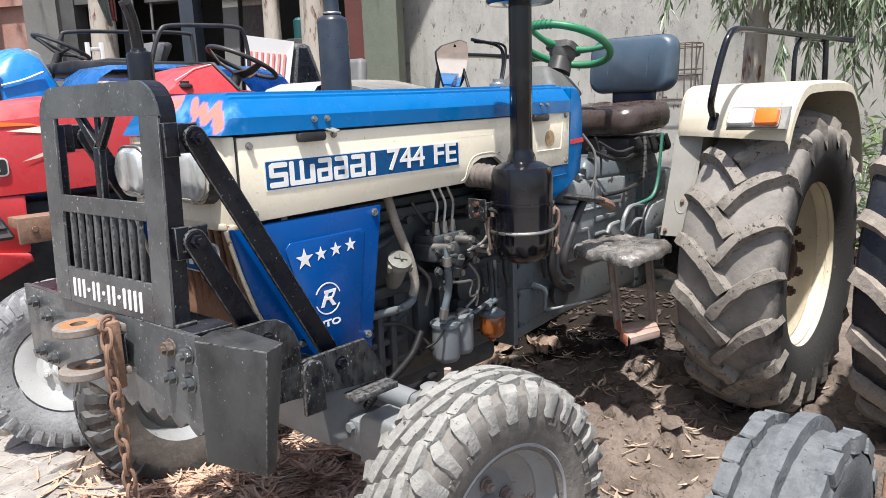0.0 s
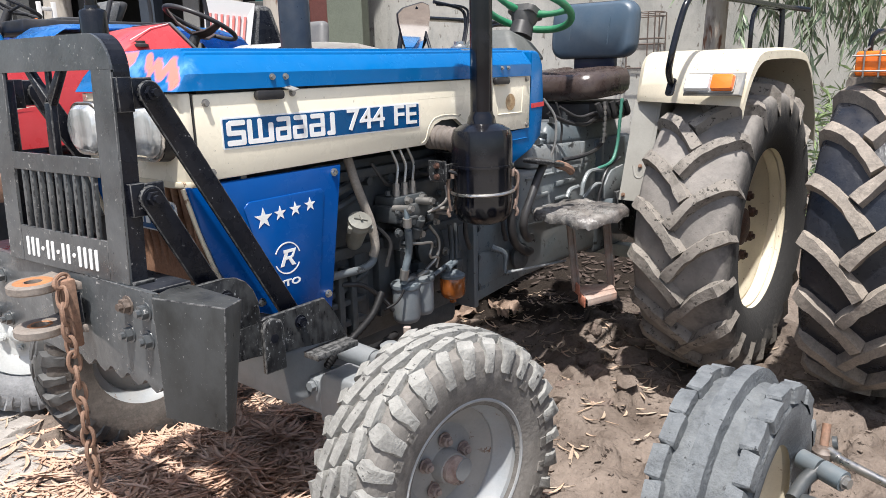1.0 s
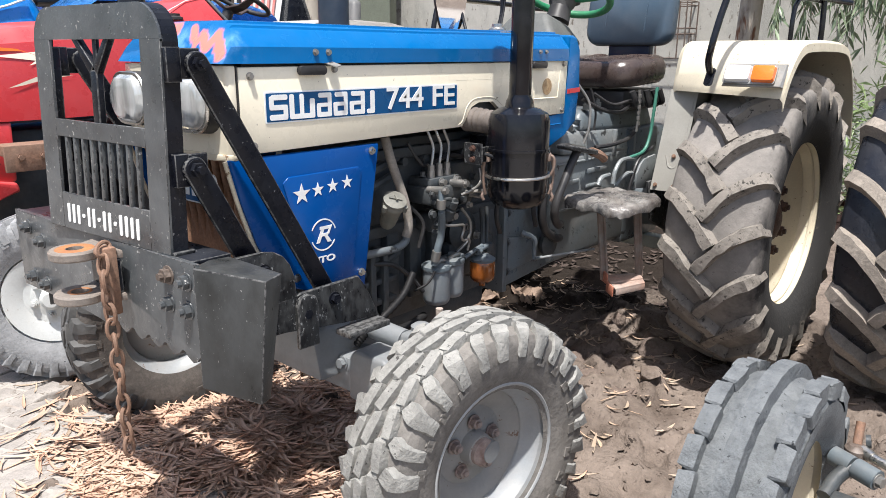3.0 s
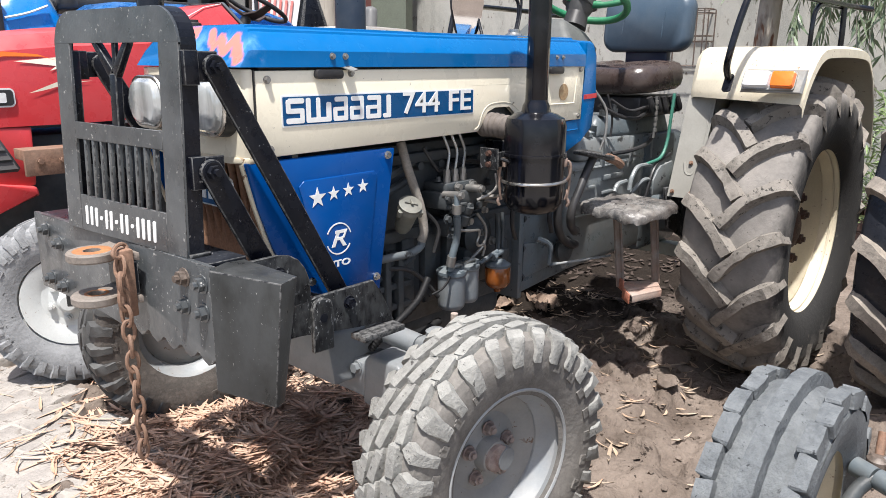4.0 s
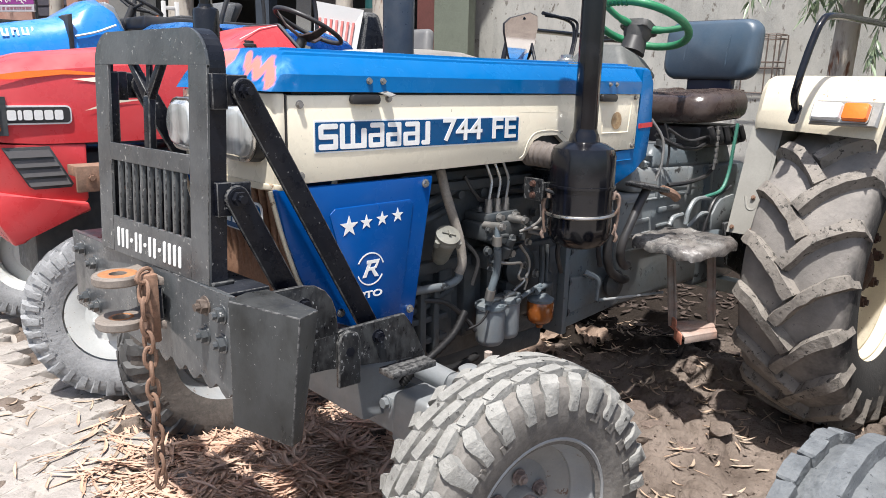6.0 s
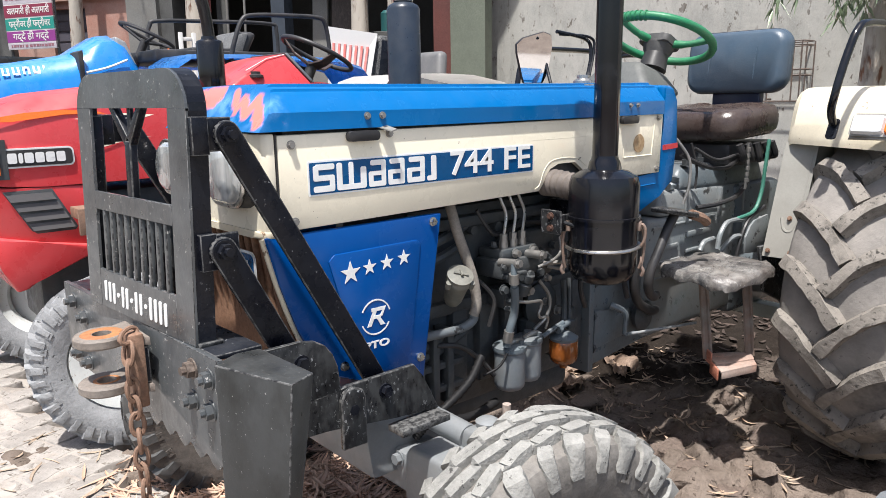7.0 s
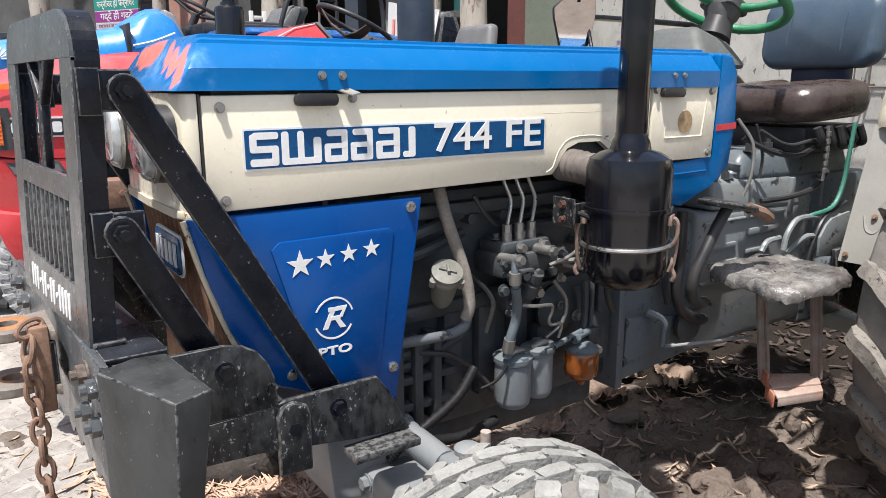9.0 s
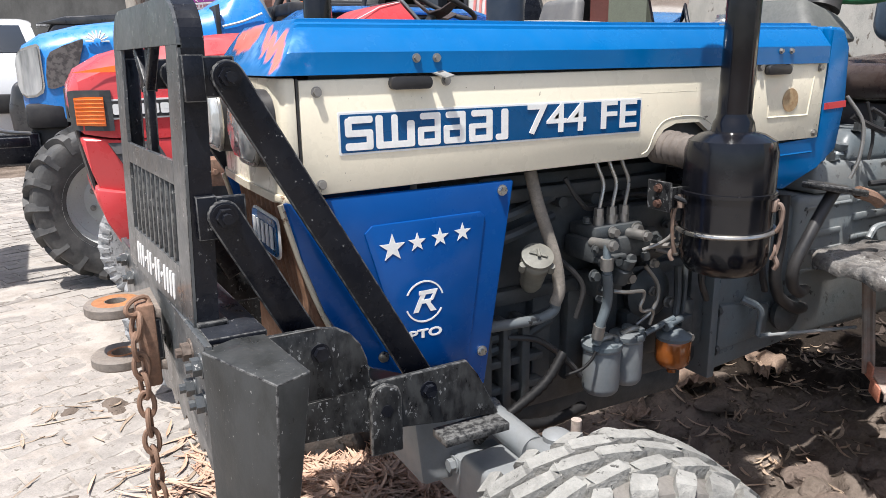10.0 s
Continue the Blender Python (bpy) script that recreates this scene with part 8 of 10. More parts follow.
for s in (-1, 1):
    C = Vector((-0.234, RY + s * 0.673, 0.339))
    b = bm_new()
    lathe(b, [(r_, y_ + 0.036) for r_, y_ in [(0, 0.04), (0.04, 0.04), (0.05, 0.01), (0.10, 0.0), (0.14, 0.02), (0.190, 0.026), (0.190, 0.012), (0.13, 0.01), (0.0, -0.015)]], (0, 0, 0), (0, s, 0), 36)
    wheel = part("front_wheel", b, RIM_WHITE, red, "steered front wheel with pale grey rim", at=C)
    wheel.rotation_euler.z = radians(-33.5)
    part("rim", dish(bm_new(), 0.206, 0.165, s), RIM_WHITE, wheel, at=C)
    part("tyre", block_tyre(bm_new(), 0.364, 0.165, 0.206, 34, random.Random(3), True), RUBBER_PALE, wheel, at=C)
    b = bm_new()
    lathe(b, [(0.045, 0.036), (0.045, 0.082), (0.03, 0.095), (0, 0.096)], (0, 0, 0), (0, s, 0), 20)
    part("hub_cap", b, RIM_WHITE, wheel, at=C)
    nut_ring(wheel, C, s, 0.078, 6, s * 0.042, 0.014, RIM_WHITE, stud=0.008)
    C = Vector((1.62, RY + s * 0.72, 0.64))
    b = bm_new()
    lathe(b, [(0.0, 0.03), (0.10, 0.03), (0.13, -0.03), (0.22, -0.055), (0.325, 0.035), (0.335, 0.03), (0.22, -0.067), (0.0, -0.06)], (0, 0, 0), (0, s, 0), 40)
    wheel = part("rear_wheel", b, GREY_DARK, red, at=C)
    part("rim", dish(bm_new(), 0.358, 0.34, s), GREY_DARK, wheel, at=C)
    part("tyre", lug_tyre(bm_new(), 0.665, 0.33, 0.358, 20, 0.035, -1, 0.03), RUBBER_WET, wheel, at=C)
    b = bm_new()
    arc = [(0.86, 1.22), (0.92, 1.38), (0.985, 1.455), (1.08, 1.482), (1.30, 1.486), (1.52, 1.480), (1.74, 1.445), (1.98, 1.36), (2.18, 1.22), (2.32, 1.02), (2.38, 0.84)]
    V = [[b.verts.new((x, RY + s * yy, z)) for yy in (0.50, 0.72, 0.93)] for x, z in arc]
    for A, B in zip(V, V[1:]):
        for k in range(2):
            b.faces.new((A[k], A[k + 1], B[k + 1], B[k]))
    bmesh.ops.solidify(b, geom=b.faces[:], thickness=0.006)
    part("mudguard", b, PAPER if s < 0 else RED, red)
# intake stack, steering wheel and seat
b = bm_new()
lathe(b, [(0, 1.42), (0.060, 1.42), (0.062, 1.43), (0.062, 1.628), (0.056, 1.640), (0.036, 1.648), (0.034, 1.66), (0, 1.66)], (0.375, 1.575, 0), (0, 0, 1), 14)
stack = part("exhaust_can", b, BLACK_GLOSS, red, "black exhaust can with a bent pipe")
b = bm_new()
pipe_line = [Vector(q) for q in ((0.375, 1.575, 1.65), (0.371, 1.575, 1.71), (0.362, 1.573, 1.77), (0.348, 1.570, 1.825), (0.330, 1.566, 1.868))]
tube(b, pipe_line, 0.027, 16)
pipe = part("bent_pipe", b, BLACK_GLOSS, stack)
d = (pipe_line[-1] - pipe_line[-2]).normalized()
b = bm_new()
lathe(b, [(0.0, -0.004), (0.023, -0.004), (0.023, 0.006), (0.0272, 0.006), (0.0272, -0.012), (0.0, -0.012)], pipe_line[-1], d, 18)
part("pipe_mouth", b, RUBBER_BLACK, pipe, "sooty open pipe mouth")
WHEEL_BROWN = paint("brown_black_plastic", (0.040, 0.026, 0.024), 0.4, second=(0.065, 0.045, 0.040), big=0.7, size=8, dust=(0.2, 0.17, 0.15), dust_amount=0.2)
SW = Vector((1.165, RY - 0.02, 1.625))
nrm = Vector((0.42, -0.10, 0.90)).normalized()
u = Vector((nrm.z, 0, -nrm.x)).normalized()
v = nrm.cross(u)
b = bm_new()
tube(b, [SW + (u * math.cos(a) + v * math.sin(a)) * 0.205 for a in [2 * math.pi * k / 48 for k in range(48)]], 0.013, 10, closed=True)
steer = part("steering_wheel", b, BLACK_PLASTIC, red)
for a in (radians(35), radians(145), radians(270)):
    d = u * math.cos(a) + v * math.sin(a)
    b = bm_new()
    w_ = d.cross(nrm)
    low, high = SW - nrm * 0.085 + d * 0.01, SW + d * 0.20
    knee = low.lerp(high, 0.55) - nrm * 0.018
    for p_, q_, wp, wq in ((low, knee, 0.036, 0.026), (knee, high, 0.026, 0.018)):
        hexa(b, [p_ - w_ * wp, p_ + w_ * wp, p_ + w_ * wp + nrm * 0.012, p_ - w_ * wp + nrm * 0.012], [q_ - w_ * wq, q_ + w_ * wq, q_ + w_ * wq + nrm * 0.012, q_ - w_ * wq + nrm * 0.012], 0.003)
    part("spoke", b, WHEEL_BROWN, steer, "brown pressed spoke")
b = bm_new()
cyl(b, SW - nrm * 0.06, SW - nrm * 0.4, 0.03, seg=14)
part("steering_column", b, BLACK_PLASTIC, red)
b = bm_new()
hexa(b, [(1.86, RY - 0.25, 1.30), (1.94, RY - 0.25, 1.30), (1.94, RY + 0.22, 1.30), (1.86, RY + 0.22, 1.30)], [(1.95, RY - 0.17, 1.655), (2.03, RY - 0.17, 1.655), (2.03, RY + 0.15, 1.655), (1.95, RY + 0.15, 1.655)], 0.035, 4)
part("seat_back", b, paint("grey_vinyl", (0.085, 0.085, 0.088), 0.5, second=(0.13, 0.13, 0.13), big=0.7, size=5, dust=(0.25, 0.24, 0.22), dust_amount=0.25), red, "worn grey seat back")
b = bm_new()
box(b, 1.50, 1.92, RY - 0.23, RY + 0.20, 1.14, 1.26, 0.03)
part("seat_cushion", b, BLACK_PLASTIC, red)
b = bm_new()
box(b, 1.55, 1.85, RY - 0.15, RY + 0.12, 0.9, 1.15, 0.02)
part("seat_stand", b, GREY_DARK, red)

red.location.x += 0.025
# ---- the bright blue tractor beyond ----
SIDE_MESH = paint("perforated_dark_panel", (0.055, 0.05, 0.05), 0.45, second=(0.09, 0.08, 0.075), big=0.7, size=8, dust=(0.30, 0.27, 0.25), dust_amount=0.3, dust_size=30, dust_sharp=0.05)
blue = thing("tractor", (0.0, 4.05, 0.0), "bright blue tractor with lugged front wheels and a black bumper", "tractor", "tractors behind")
BY = 4.05
b = bm_new()
stations = [(-0.86, 0.22, 1.02, 1.40), (-0.83, 0.28, 1.0, 1.46), (-0.72, 0.32, 1.0, 1.53), (-0.50, 0.335, 1.0, 1.585), (0.0, 0.34, 1.0, 1.645), (0.34, 0.345, 1.0, 1.705), (0.45, 0.345, 1.02, 1.775), (0.55, 0.345, 1.03, 1.835), (0.63, 0.34, 1.05, 1.845), (0.70, 0.335, 1.07, 1.80), (0.77, 0.32, 1.10, 1.68), (0.86, 0.30, 1.15, 1.50)]
rows = []
for x, w, z0, z1 in stations:
    h = z1 - z0
    rows.append([b.verts.new((x, BY + yy, zz)) for yy, zz in ((-w, z0), (-w * 1.02, z0 + h * 0.5), (-w * 0.97, z0 + h * 0.78), (-w * 0.75, z0 + h * 0.94), (-w * 0.3, z1), (w * 0.3, z1), (w * 0.75, z0 + h * 0.94), (w * 0.97, z0 + h * 0.78), (w * 1.02, z0 + h * 0.5), (w, z0))])
for A, B in zip(rows, rows[1:]):
    for k in range(9):
        b.faces.new((A[k], A[k + 1], B[k + 1], B[k]))
b.faces.new(rows[0]), b.faces.new(rows[-1][::-1])
hood = part("bonnet", b, SKY_BLUE, blue, "rounded bright blue bonnet", angle=40)
b = bm_new()
prism(b, [(0.36, 1.30), (0.39, 1.30), (0.39, 1.725), (0.36, 1.71)], "y", BY - 0.352, BY + 0.352, 0.003)
part("bonnet_gap", b, BLACK_PLASTIC, blue)
b = bm_new()
tube(b, [(0.40, BY - 0.350, 1.575), (0.54, BY - 0.352, 1.610), (0.68, BY - 0.345, 1.665)], 0.009, 6)
part("white_stripe", b, WHITE, hood)
for k in range(7):
    b = bm_new()
    x = -0.16 + 0.062 * k
    for u0, u1, v0, v1 in ((0, 0.013, 0, 0.05), (0.030, 0.043, 0, 0.05), (0, 0.043, 0.0 if k % 3 else 0.038, 0.012 if k % 3 else 0.05)):
        box(b, x + u0, x + u1, BY - 0.3535 - 0.0005 * (v1 > 0.049), BY - 0.346, 1.515 + 0.006 * k + v0, 1.515 + 0.006 * k + v1)
    for vert in b.verts:
        vert.co.z += 0.030
        vert.co.y = BY - 0.338 + max(0.0, vert.co.z - 1.505) * 0.62 + (vert.co.y - BY + 0.352) * 0.4
    part("maker_block", b, WHITE, hood)
def flank(x, z, off):
    w = [(-0.86, 0.22), (-0.83, 0.28), (-0.72, 0.32), (-0.50, 0.335), (0.0, 0.34)]
    for (x0, w0), (x1, w1) in zip(w, w[1:]):
        if x <= x1 or x1 == 0.0:
            ww = w0 + (w1 - w0) * (x - x0) / (x1 - x0)
            break
    return (x - (off if x < -0.80 else 0), BY - ww * 1.02 - off, z)


lamp_frame = part("headlight", wrapped(bm_new(), flank, [(-0.868, 1.20, 1.36), (-0.858, 1.155, 1.405), (-0.83, 1.135, 1.435), (-0.785, 1.140, 1.455), (-0.742, 1.165, 1.465), (-0.730, 1.21, 1.45)], 0.006, 0.03), CHROME, blue, "tall clear headlight in a bright frame")
part("lens", wrapped(bm_new(), flank, [(-0.866, 1.215, 1.34), (-0.856, 1.170, 1.390), (-0.83, 1.150, 1.420), (-0.785, 1.155, 1.437), (-0.752, 1.182, 1.446), (-0.743, 1.22, 1.43)], 0.013, 0.0), HEAD_GLASS, lamp_frame)
part("side_grille", wrapped(bm_new(), flank, [(-0.715, 1.20, 1.27), (-0.700, 1.19, 1.37), (-0.675, 1.19, 1.415), (-0.60, 1.215, 1.452), (-0.555, 1.235, 1.468), (-0.51, 1.37, 1.485), (-0.480, 1.465, 1.494)], 0.006, 0.01), SIDE_MESH, blue, "dark perforated side grille")
b = bm_new()
for k in range(9):
    a = math.pi * k / 8
    c_ = (-0.395, 1.478)
    tube(b, [(c_[0] + 0.02 * math.cos(a), BY - 0.345, c_[1] + 0.02 * math.sin(a)), (c_[0] + 0.07 * math.cos(a), BY - 0.338, c_[1] + 0.07 * math.sin(a))], 0.006, 6, curved=False)
part("fan_emblem", b, WHITE, hood)
b = bm_new()
box(b, -0.84, 1.2, BY - 0.26, BY + 0.26, 0.55, 1.04, 0.03)
part("chassis", b, BLACK_PLASTIC, blue)
b = bm_new()
box(b, -0.86, -0.62, BY - 0.33, BY + 0.33, 0.94, 1.10, 0.03)
part("chin", b, BLACK_PLASTIC, blue)
b = bm_new()
box(b, -1.35, -0.80, BY - 0.30, BY - 0.24, 0.72, 0.92, 0.01)
box(b, -1.40, -1.30, BY - 0.60, BY + 0.60, 0.62, 1.02, 0.01)
box(b, -1.40, -0.85, BY - 0.62, BY - 0.58, 0.86, 0.92, 0.005)
part("bumper", b, BLACK, blue, "black front bumper frame")
b = bm_new()
tube(b, [(-1.30, BY - 0.55, 1.05), (-1.0, BY - 0.45, 0.95), (-0.85, BY - 0.36, 0.92)], 0.012, 8)
part("bumper_stay", b, STEEL, blue)
b = bm_new()
box(b, -0.50, -0.34, BY - 0.6, BY + 0.6, 0.42, 0.56, 0.02)
part("front_axle", b, GREY_DARK, blue)
for s in (-1, 1):
    C = Vector((-0.43, BY + s * 0.66, 0.50))
    b = bm_new()
    lathe(b, [(0, 0.02), (0.09, 0.02), (0.11, -0.03), (0.18, -0.05), (0.275, 0.02), (0.28, 0.01), (0.18, -0.06), (0, -0.06)], (0, 0, 0), (0, s, 0), 36)
    wheel = part("front_wheel", b, RIM_WHITE, blue, at=C)
    part("rim", dish(bm_new(), 0.292, 0.27, s), RIM_WHITE, wheel, at=C)
    part("tyre", lug_tyre(bm_new(), 0.515, 0.27, 0.292, 19, 0.034, -1, 0.025), RUBBER_BLACK, wheel, at=C)
    nut_ring(wheel, C, s, 0.14, 8, s * -0.02, 0.014, STEEL, stud=0.008)
    C = Vector((1.65, BY + s * 0.75, 0.68))
    b = bm_new()
    lathe(b, [(0, 0.03), (0.13, -0.03), (0.22, -0.055), (0.33, 0.03), (0.22, -0.067), (0, -0.06)], (0, 0, 0), (0, s, 0), 32)
    wheel = part("rear_wheel", b, GREY_LIGHT, blue, at=C)
    part("tyre", lug_tyre(bm_new(), 0.70, 0.36, 0.37, 20, 0.035, -1, 0.03), RUBBER, wheel, at=C)
    part("rim", dish(bm_new(), 0.37, 0.36, s), GREY_LIGHT, wheel, at=C)
    b = bm_new()
    arc = [(0.70, 1.34), (0.74, 1.52), (0.80, 1.62), (0.90, 1.68), (1.30, 1.69), (2.05, 1.68), (2.28, 1.62), (2.42, 1.45), (2.48, 1.20)]
    V = [[b.verts.new((x, BY + s * yy, z - dz)) for yy, dz in ((0.36, 0.03), (0.42, 0.0), (0.66, 0.0), (0.90, 0.0), (0.95, 0.03))] for x, z in arc]
    for A, B in zip(V, V[1:]):
        for k in range(4):
            b.faces.new((A[k], A[k + 1], B[k + 1], B[k]))
    bmesh.ops.solidify(b, geom=b.faces[:], thickness=0.006)
    part("mudguard", b, SKY_BLUE, blue)
b = bm_new()
box(b, 1.0, 2.1, BY - 0.25, BY + 0.25, 0.45, 1.15, 0.03)
part("gearbox", b, GREY_DARK, blue)
b = bm_new()
tube(b, [(1.31, BY - 0.66, 1.66), (1.34, BY - 0.66, 1.78), (1.41, BY - 0.66, 1.94), (1.50, BY - 0.66, 1.985), (1.80, BY - 0.66, 2.00), (2.05, BY - 0.66, 2.00), (2.12, BY - 0.66, 1.96), (2.15, BY - 0.66, 1.80), (2.15, BY - 0.66, 1.66)], 0.017, 10)
part("fender_rail", b, BLACK_PLASTIC, blue, "bent black grab rail on the mudguard")
b = bm_new()
tube(b, [(1.16, BY + 0.60, 1.66), (1.17, BY + 0.60, 1.88), (1.20, BY + 0.60, 2.00), (1.27, BY + 0.60, 2.04), (1.70, BY + 0.60, 2.06), (2.30, BY + 0.60, 2.07), (2.38, BY + 0.60, 2.00), (2.38, BY + 0.60, 1.66)], 0.017, 10)
part("fender_rail", b, BLACK_PLASTIC, blue)
b = bm_new()
box(b, 0.86, 2.02, BY - 0.40, BY + 0.40, 1.655, 1.745, 0.02)
part("platform_cover", b, BLACK_PLASTIC, blue)
b = bm_new()
hexa(b, [(0.70, BY - 0.30, 1.30), (0.90, BY - 0.28, 1.30), (0.90, BY + 0.28, 1.30), (0.70, BY + 0.30, 1.30)], [(0.64, BY - 0.25, 1.835), (0.72, BY - 0.23, 1.80), (0.72, BY + 0.23, 1.80), (0.64, BY + 0.25, 1.835)], 0.02, 3)
part("dashboard", b, GREY_LIGHT, blue, "pale grey dashboard behind the bonnet")
SW = Vector((0.95, BY - 0.02, 1.865))
b = bm_new()
tube(b, [SW + (u * math.cos(a) + v * math.sin(a)) * 0.20 for a in [2 * math.pi * k / 48 for k in range(48)]], 0.014, 8, closed=True)
for a in (radians(35), radians(145), radians(270)):
    d = u * math.cos(a) + v * math.sin(a)
    tube(b, [SW - nrm * 0.06, SW + d * 0.20], 0.011, 8, curved=False)
cyl(b, SW - nrm * 0.04, SW - nrm * 0.5, 0.03, seg=12)
part("steering_wheel", b, BLACK_PLASTIC, blue)
b = bm_new()
hexa(b, [(1.485, BY - 0.21, 1.66), (1.64, BY - 0.21, 1.66), (1.64, BY + 0.25, 1.66), (1.485, BY + 0.25, 1.66)], [(1.625, BY - 0.19, 1.915), (1.79, BY - 0.19, 1.915), (1.79, BY + 0.22, 1.915), (1.625, BY + 0.22, 1.915)], 0.05, 3)
box(b, 1.20, 1.55, BY - 0.22, BY + 0.24, 1.70, 1.78, 0.03)
seat_ = part("seat", b, paint("faded_black_vinyl", (0.030, 0.030, 0.031), 0.5, big=0.5, up_dust=0.15, dust=(0.2, 0.19, 0.18)), blue, "black seat with a pale grey backrest face")
b = bm_new()
hexa(b, [(1.472, BY - 0.19, 1.70), (1.490, BY - 0.19, 1.70), (1.490, BY + 0.22, 1.70), (1.472, BY + 0.22, 1.70)], [(1.600, BY - 0.18, 1.905), (1.640, BY - 0.18, 1.918), (1.640, BY + 0.20, 1.918), (1.600, BY + 0.20, 1.905)], 0.012, 3)
hexa(b, [(1.475, BY - 0.222, 1.70), (1.60, BY - 0.222, 1.70), (1.60, BY - 0.19, 1.70), (1.475, BY - 0.19, 1.70)], [(1.610, BY - 0.205, 1.890), (1.69, BY - 0.205, 1.905), (1.69, BY - 0.18, 1.905), (1.610, BY - 0.18, 1.890)], 0.010, 2)
part("backrest_face", b, paint("pale_grey_vinyl", (0.12, 0.12, 0.118), 0.55, second=(0.17, 0.17, 0.165), big=0.6, size=6), seat_, "pale grey worn backrest face")
b = bm_new()
hexa(b, [(0.88, 3.66, 1.700), (0.98, 3.66, 1.716), (0.98, 3.72, 1.716), (0.88, 3.72, 1.700)], [(0.90, 3.67, 1.730), (0.975, 3.67, 1.752), (0.975, 3.71, 1.752), (0.90, 3.71, 1.730)], 0.008)
part("marker_lamp", b, ORANGE, blue, "small orange marker lamp")
# black rear guard with a printed sheet fixed to its face
b = bm_new()
hexa(b, [(3.00, 4.06, 1.20), (3.55, 3.98, 1.20), (3.58, 4.40, 1.20), (3.05, 4.45, 1.20)], [(3.14, 4.08, 1.97), (3.30, 4.04, 1.96), (3.34, 4.42, 1.96), (3.18, 4.45, 1.97)], 0.05, 4)
box(b, 2.2, 3.2, BY - 0.02, BY + 0.30, 1.05, 1.26, 0.03)
rear_guard = part("rear_guard", b, BLACK, blue, "black rounded rear guard")
LO, LT, RO, RT = Vector((2.68, 4.30, 1.24)), Vector((2.73, 4.30, 2.04)), Vector((2.94, 4.05, 1.24)), Vector((3.12, 4.06, 1.975))
off = Vector((0.012, 0.012, 0))
sheet = part("printed_sheet", hexa(bm_new(), [LO, RO, RO + off, LO + off], [LT, RT, RT + off, LT + off]), PAPER, rear_guard, "white printed sheet with red lines")
for k in range(7):
    f = 0.12 + 0.12 * k
    a0, a1 = LO.lerp(RO, f).lerp(LT.lerp(RT, f), 0.45), LO.lerp(RO, f).lerp(LT.lerp(RT, f), 0.82)
    part("print_line", tube(bm_new(), [a0, a1], 0.013, 6, curved=False), CORAL, sheet)

blue.location.x += 0.05

# ---- the tractor parked on the near side: its wheels, mudguard lamp and steering rod show ----
near = thing("tractor", (0.5, -2.1, 0.0), "tractor with black lugged rear tyre and ribbed front tyre", "tractor")
NY = -2.15
b = bm_new()
box(b, 0.9, 2.6, NY - 0.2, NY + 0.2, 0.45, 0.95, 0.03)
part("gearbox", b, GREY, near)
b = bm_new()
cyl(b, (2.17, NY, 0.625), (2.17, NY + 0.66, 0.625), 0.11, seg=24)
part("rear_axle", b, GREY, near)
C = Vector((2.17, -1.445, 0.625))
b = bm_new()
lathe(b, [(0.0, 0.03), (0.10, 0.03), (0.13, -0.03), (0.22, -0.055), (0.325, 0.035), (0.335, 0.03), (0.22, -0.067), (0.0, -0.06)], (0, 0, 0), (0, -1, 0), 48)
wheel = part("rear_wheel", b, CREAM_OLD, near, "rear wheel with glossy black lugged tyre", at=C)
part("rim", dish(bm_new(), 0.358, 0.36, -1), CREAM_OLD, wheel, at=C)
lugs = bm_new()
tyre = part("tyre", lug_tyre(bm_new(), 0.685, 0.375, 0.358, 18, 0.048, -1, 0.03, random.Random(12), lugs), RUBBER_WET, wheel, "glossy black tyre wall", at=C)
part("tread", lugs, MUD, wheel, "lugs coated in dried mud", at=C)
C = Vector((0.38, -1.425, 0.250))
b = bm_new()
lathe(b, [(0.0, 0.03), (0.06, 0.03), (0.11, -0.01), (0.15, 0.012), (0.178, 0.016), (0.178, 0.006), (0.11, -0.022), (0.0, -0.022)], (0, 0, 0), (0, -1, 0), 40)
wheel = part("front_wheel", b, CREAM_OLD, near, "front wheel with three-ribbed grey tyre", at=C)
part("rim", dish(bm_new(), 0.204, 0.19, -1), CREAM_OLD, wheel, at=C)
part("tyre", rib_tyre(bm_new(), 0.368, 0.215, 0.204), RUBBER_SLATE, wheel, at=C)
b = bm_new()
box(b, 0.36, 0.48, NY - 0.2, -1.56, 0.20, 0.31, 0.012)
axle = part("front_axle", b, GREY_DARK, near)
b = bm_new()
cyl(b, (0.580, -1.530, 0.343), (0.560, -1.580, 0.340), 0.025, seg=20)
cyl(b, (0.557, -1.587, 0.340), (0.535, -1.640, 0.337), 0.026, seg=20)
clamp = part("arm_clamp", b, GREY, near, "split grey clamp on the steering arm")
for p_, q_ in (((0.580, -1.530, 0.343), (0.5835, -1.541 + 0.002, 0.343)), ((0.535, -1.640, 0.337), (0.531, -1.650, 0.336))):
    d_ = Vector((0.02, 0.05, 0.0)) if p_[1] > -1.6 else Vector((-0.02, -0.05, 0))
    part("nut", hexbolt(bm_new(), p_, d_.normalized(), 0.014, 0.012), STEEL, clamp)
b = bm_new()
tube(b, [(0.46, -1.545, 0.290), (0.52, -1.555, 0.315), (0.56, -1.575, 0.335)], 0.018, 10)
part("steering_arm", b, GREY_DARK, near)
b = bm_new()
lathe(b, [(0, -0.024), (0.018, -0.022), (0.028, -0.010), (0.028, 0.006), (0.018, 0.016), (0, 0.018)], (0.625, -1.572, 0.352), (0, 0, 1), 18)
joint = part("ball_joint", b, BOLT_BROWN, near, "dirty brown ball joint with a rusty pin")
b = bm_new()
cyl(b, (0.635, -1.570, 0.365), (0.665, -1.566, 0.415), 0.011, seg=12)
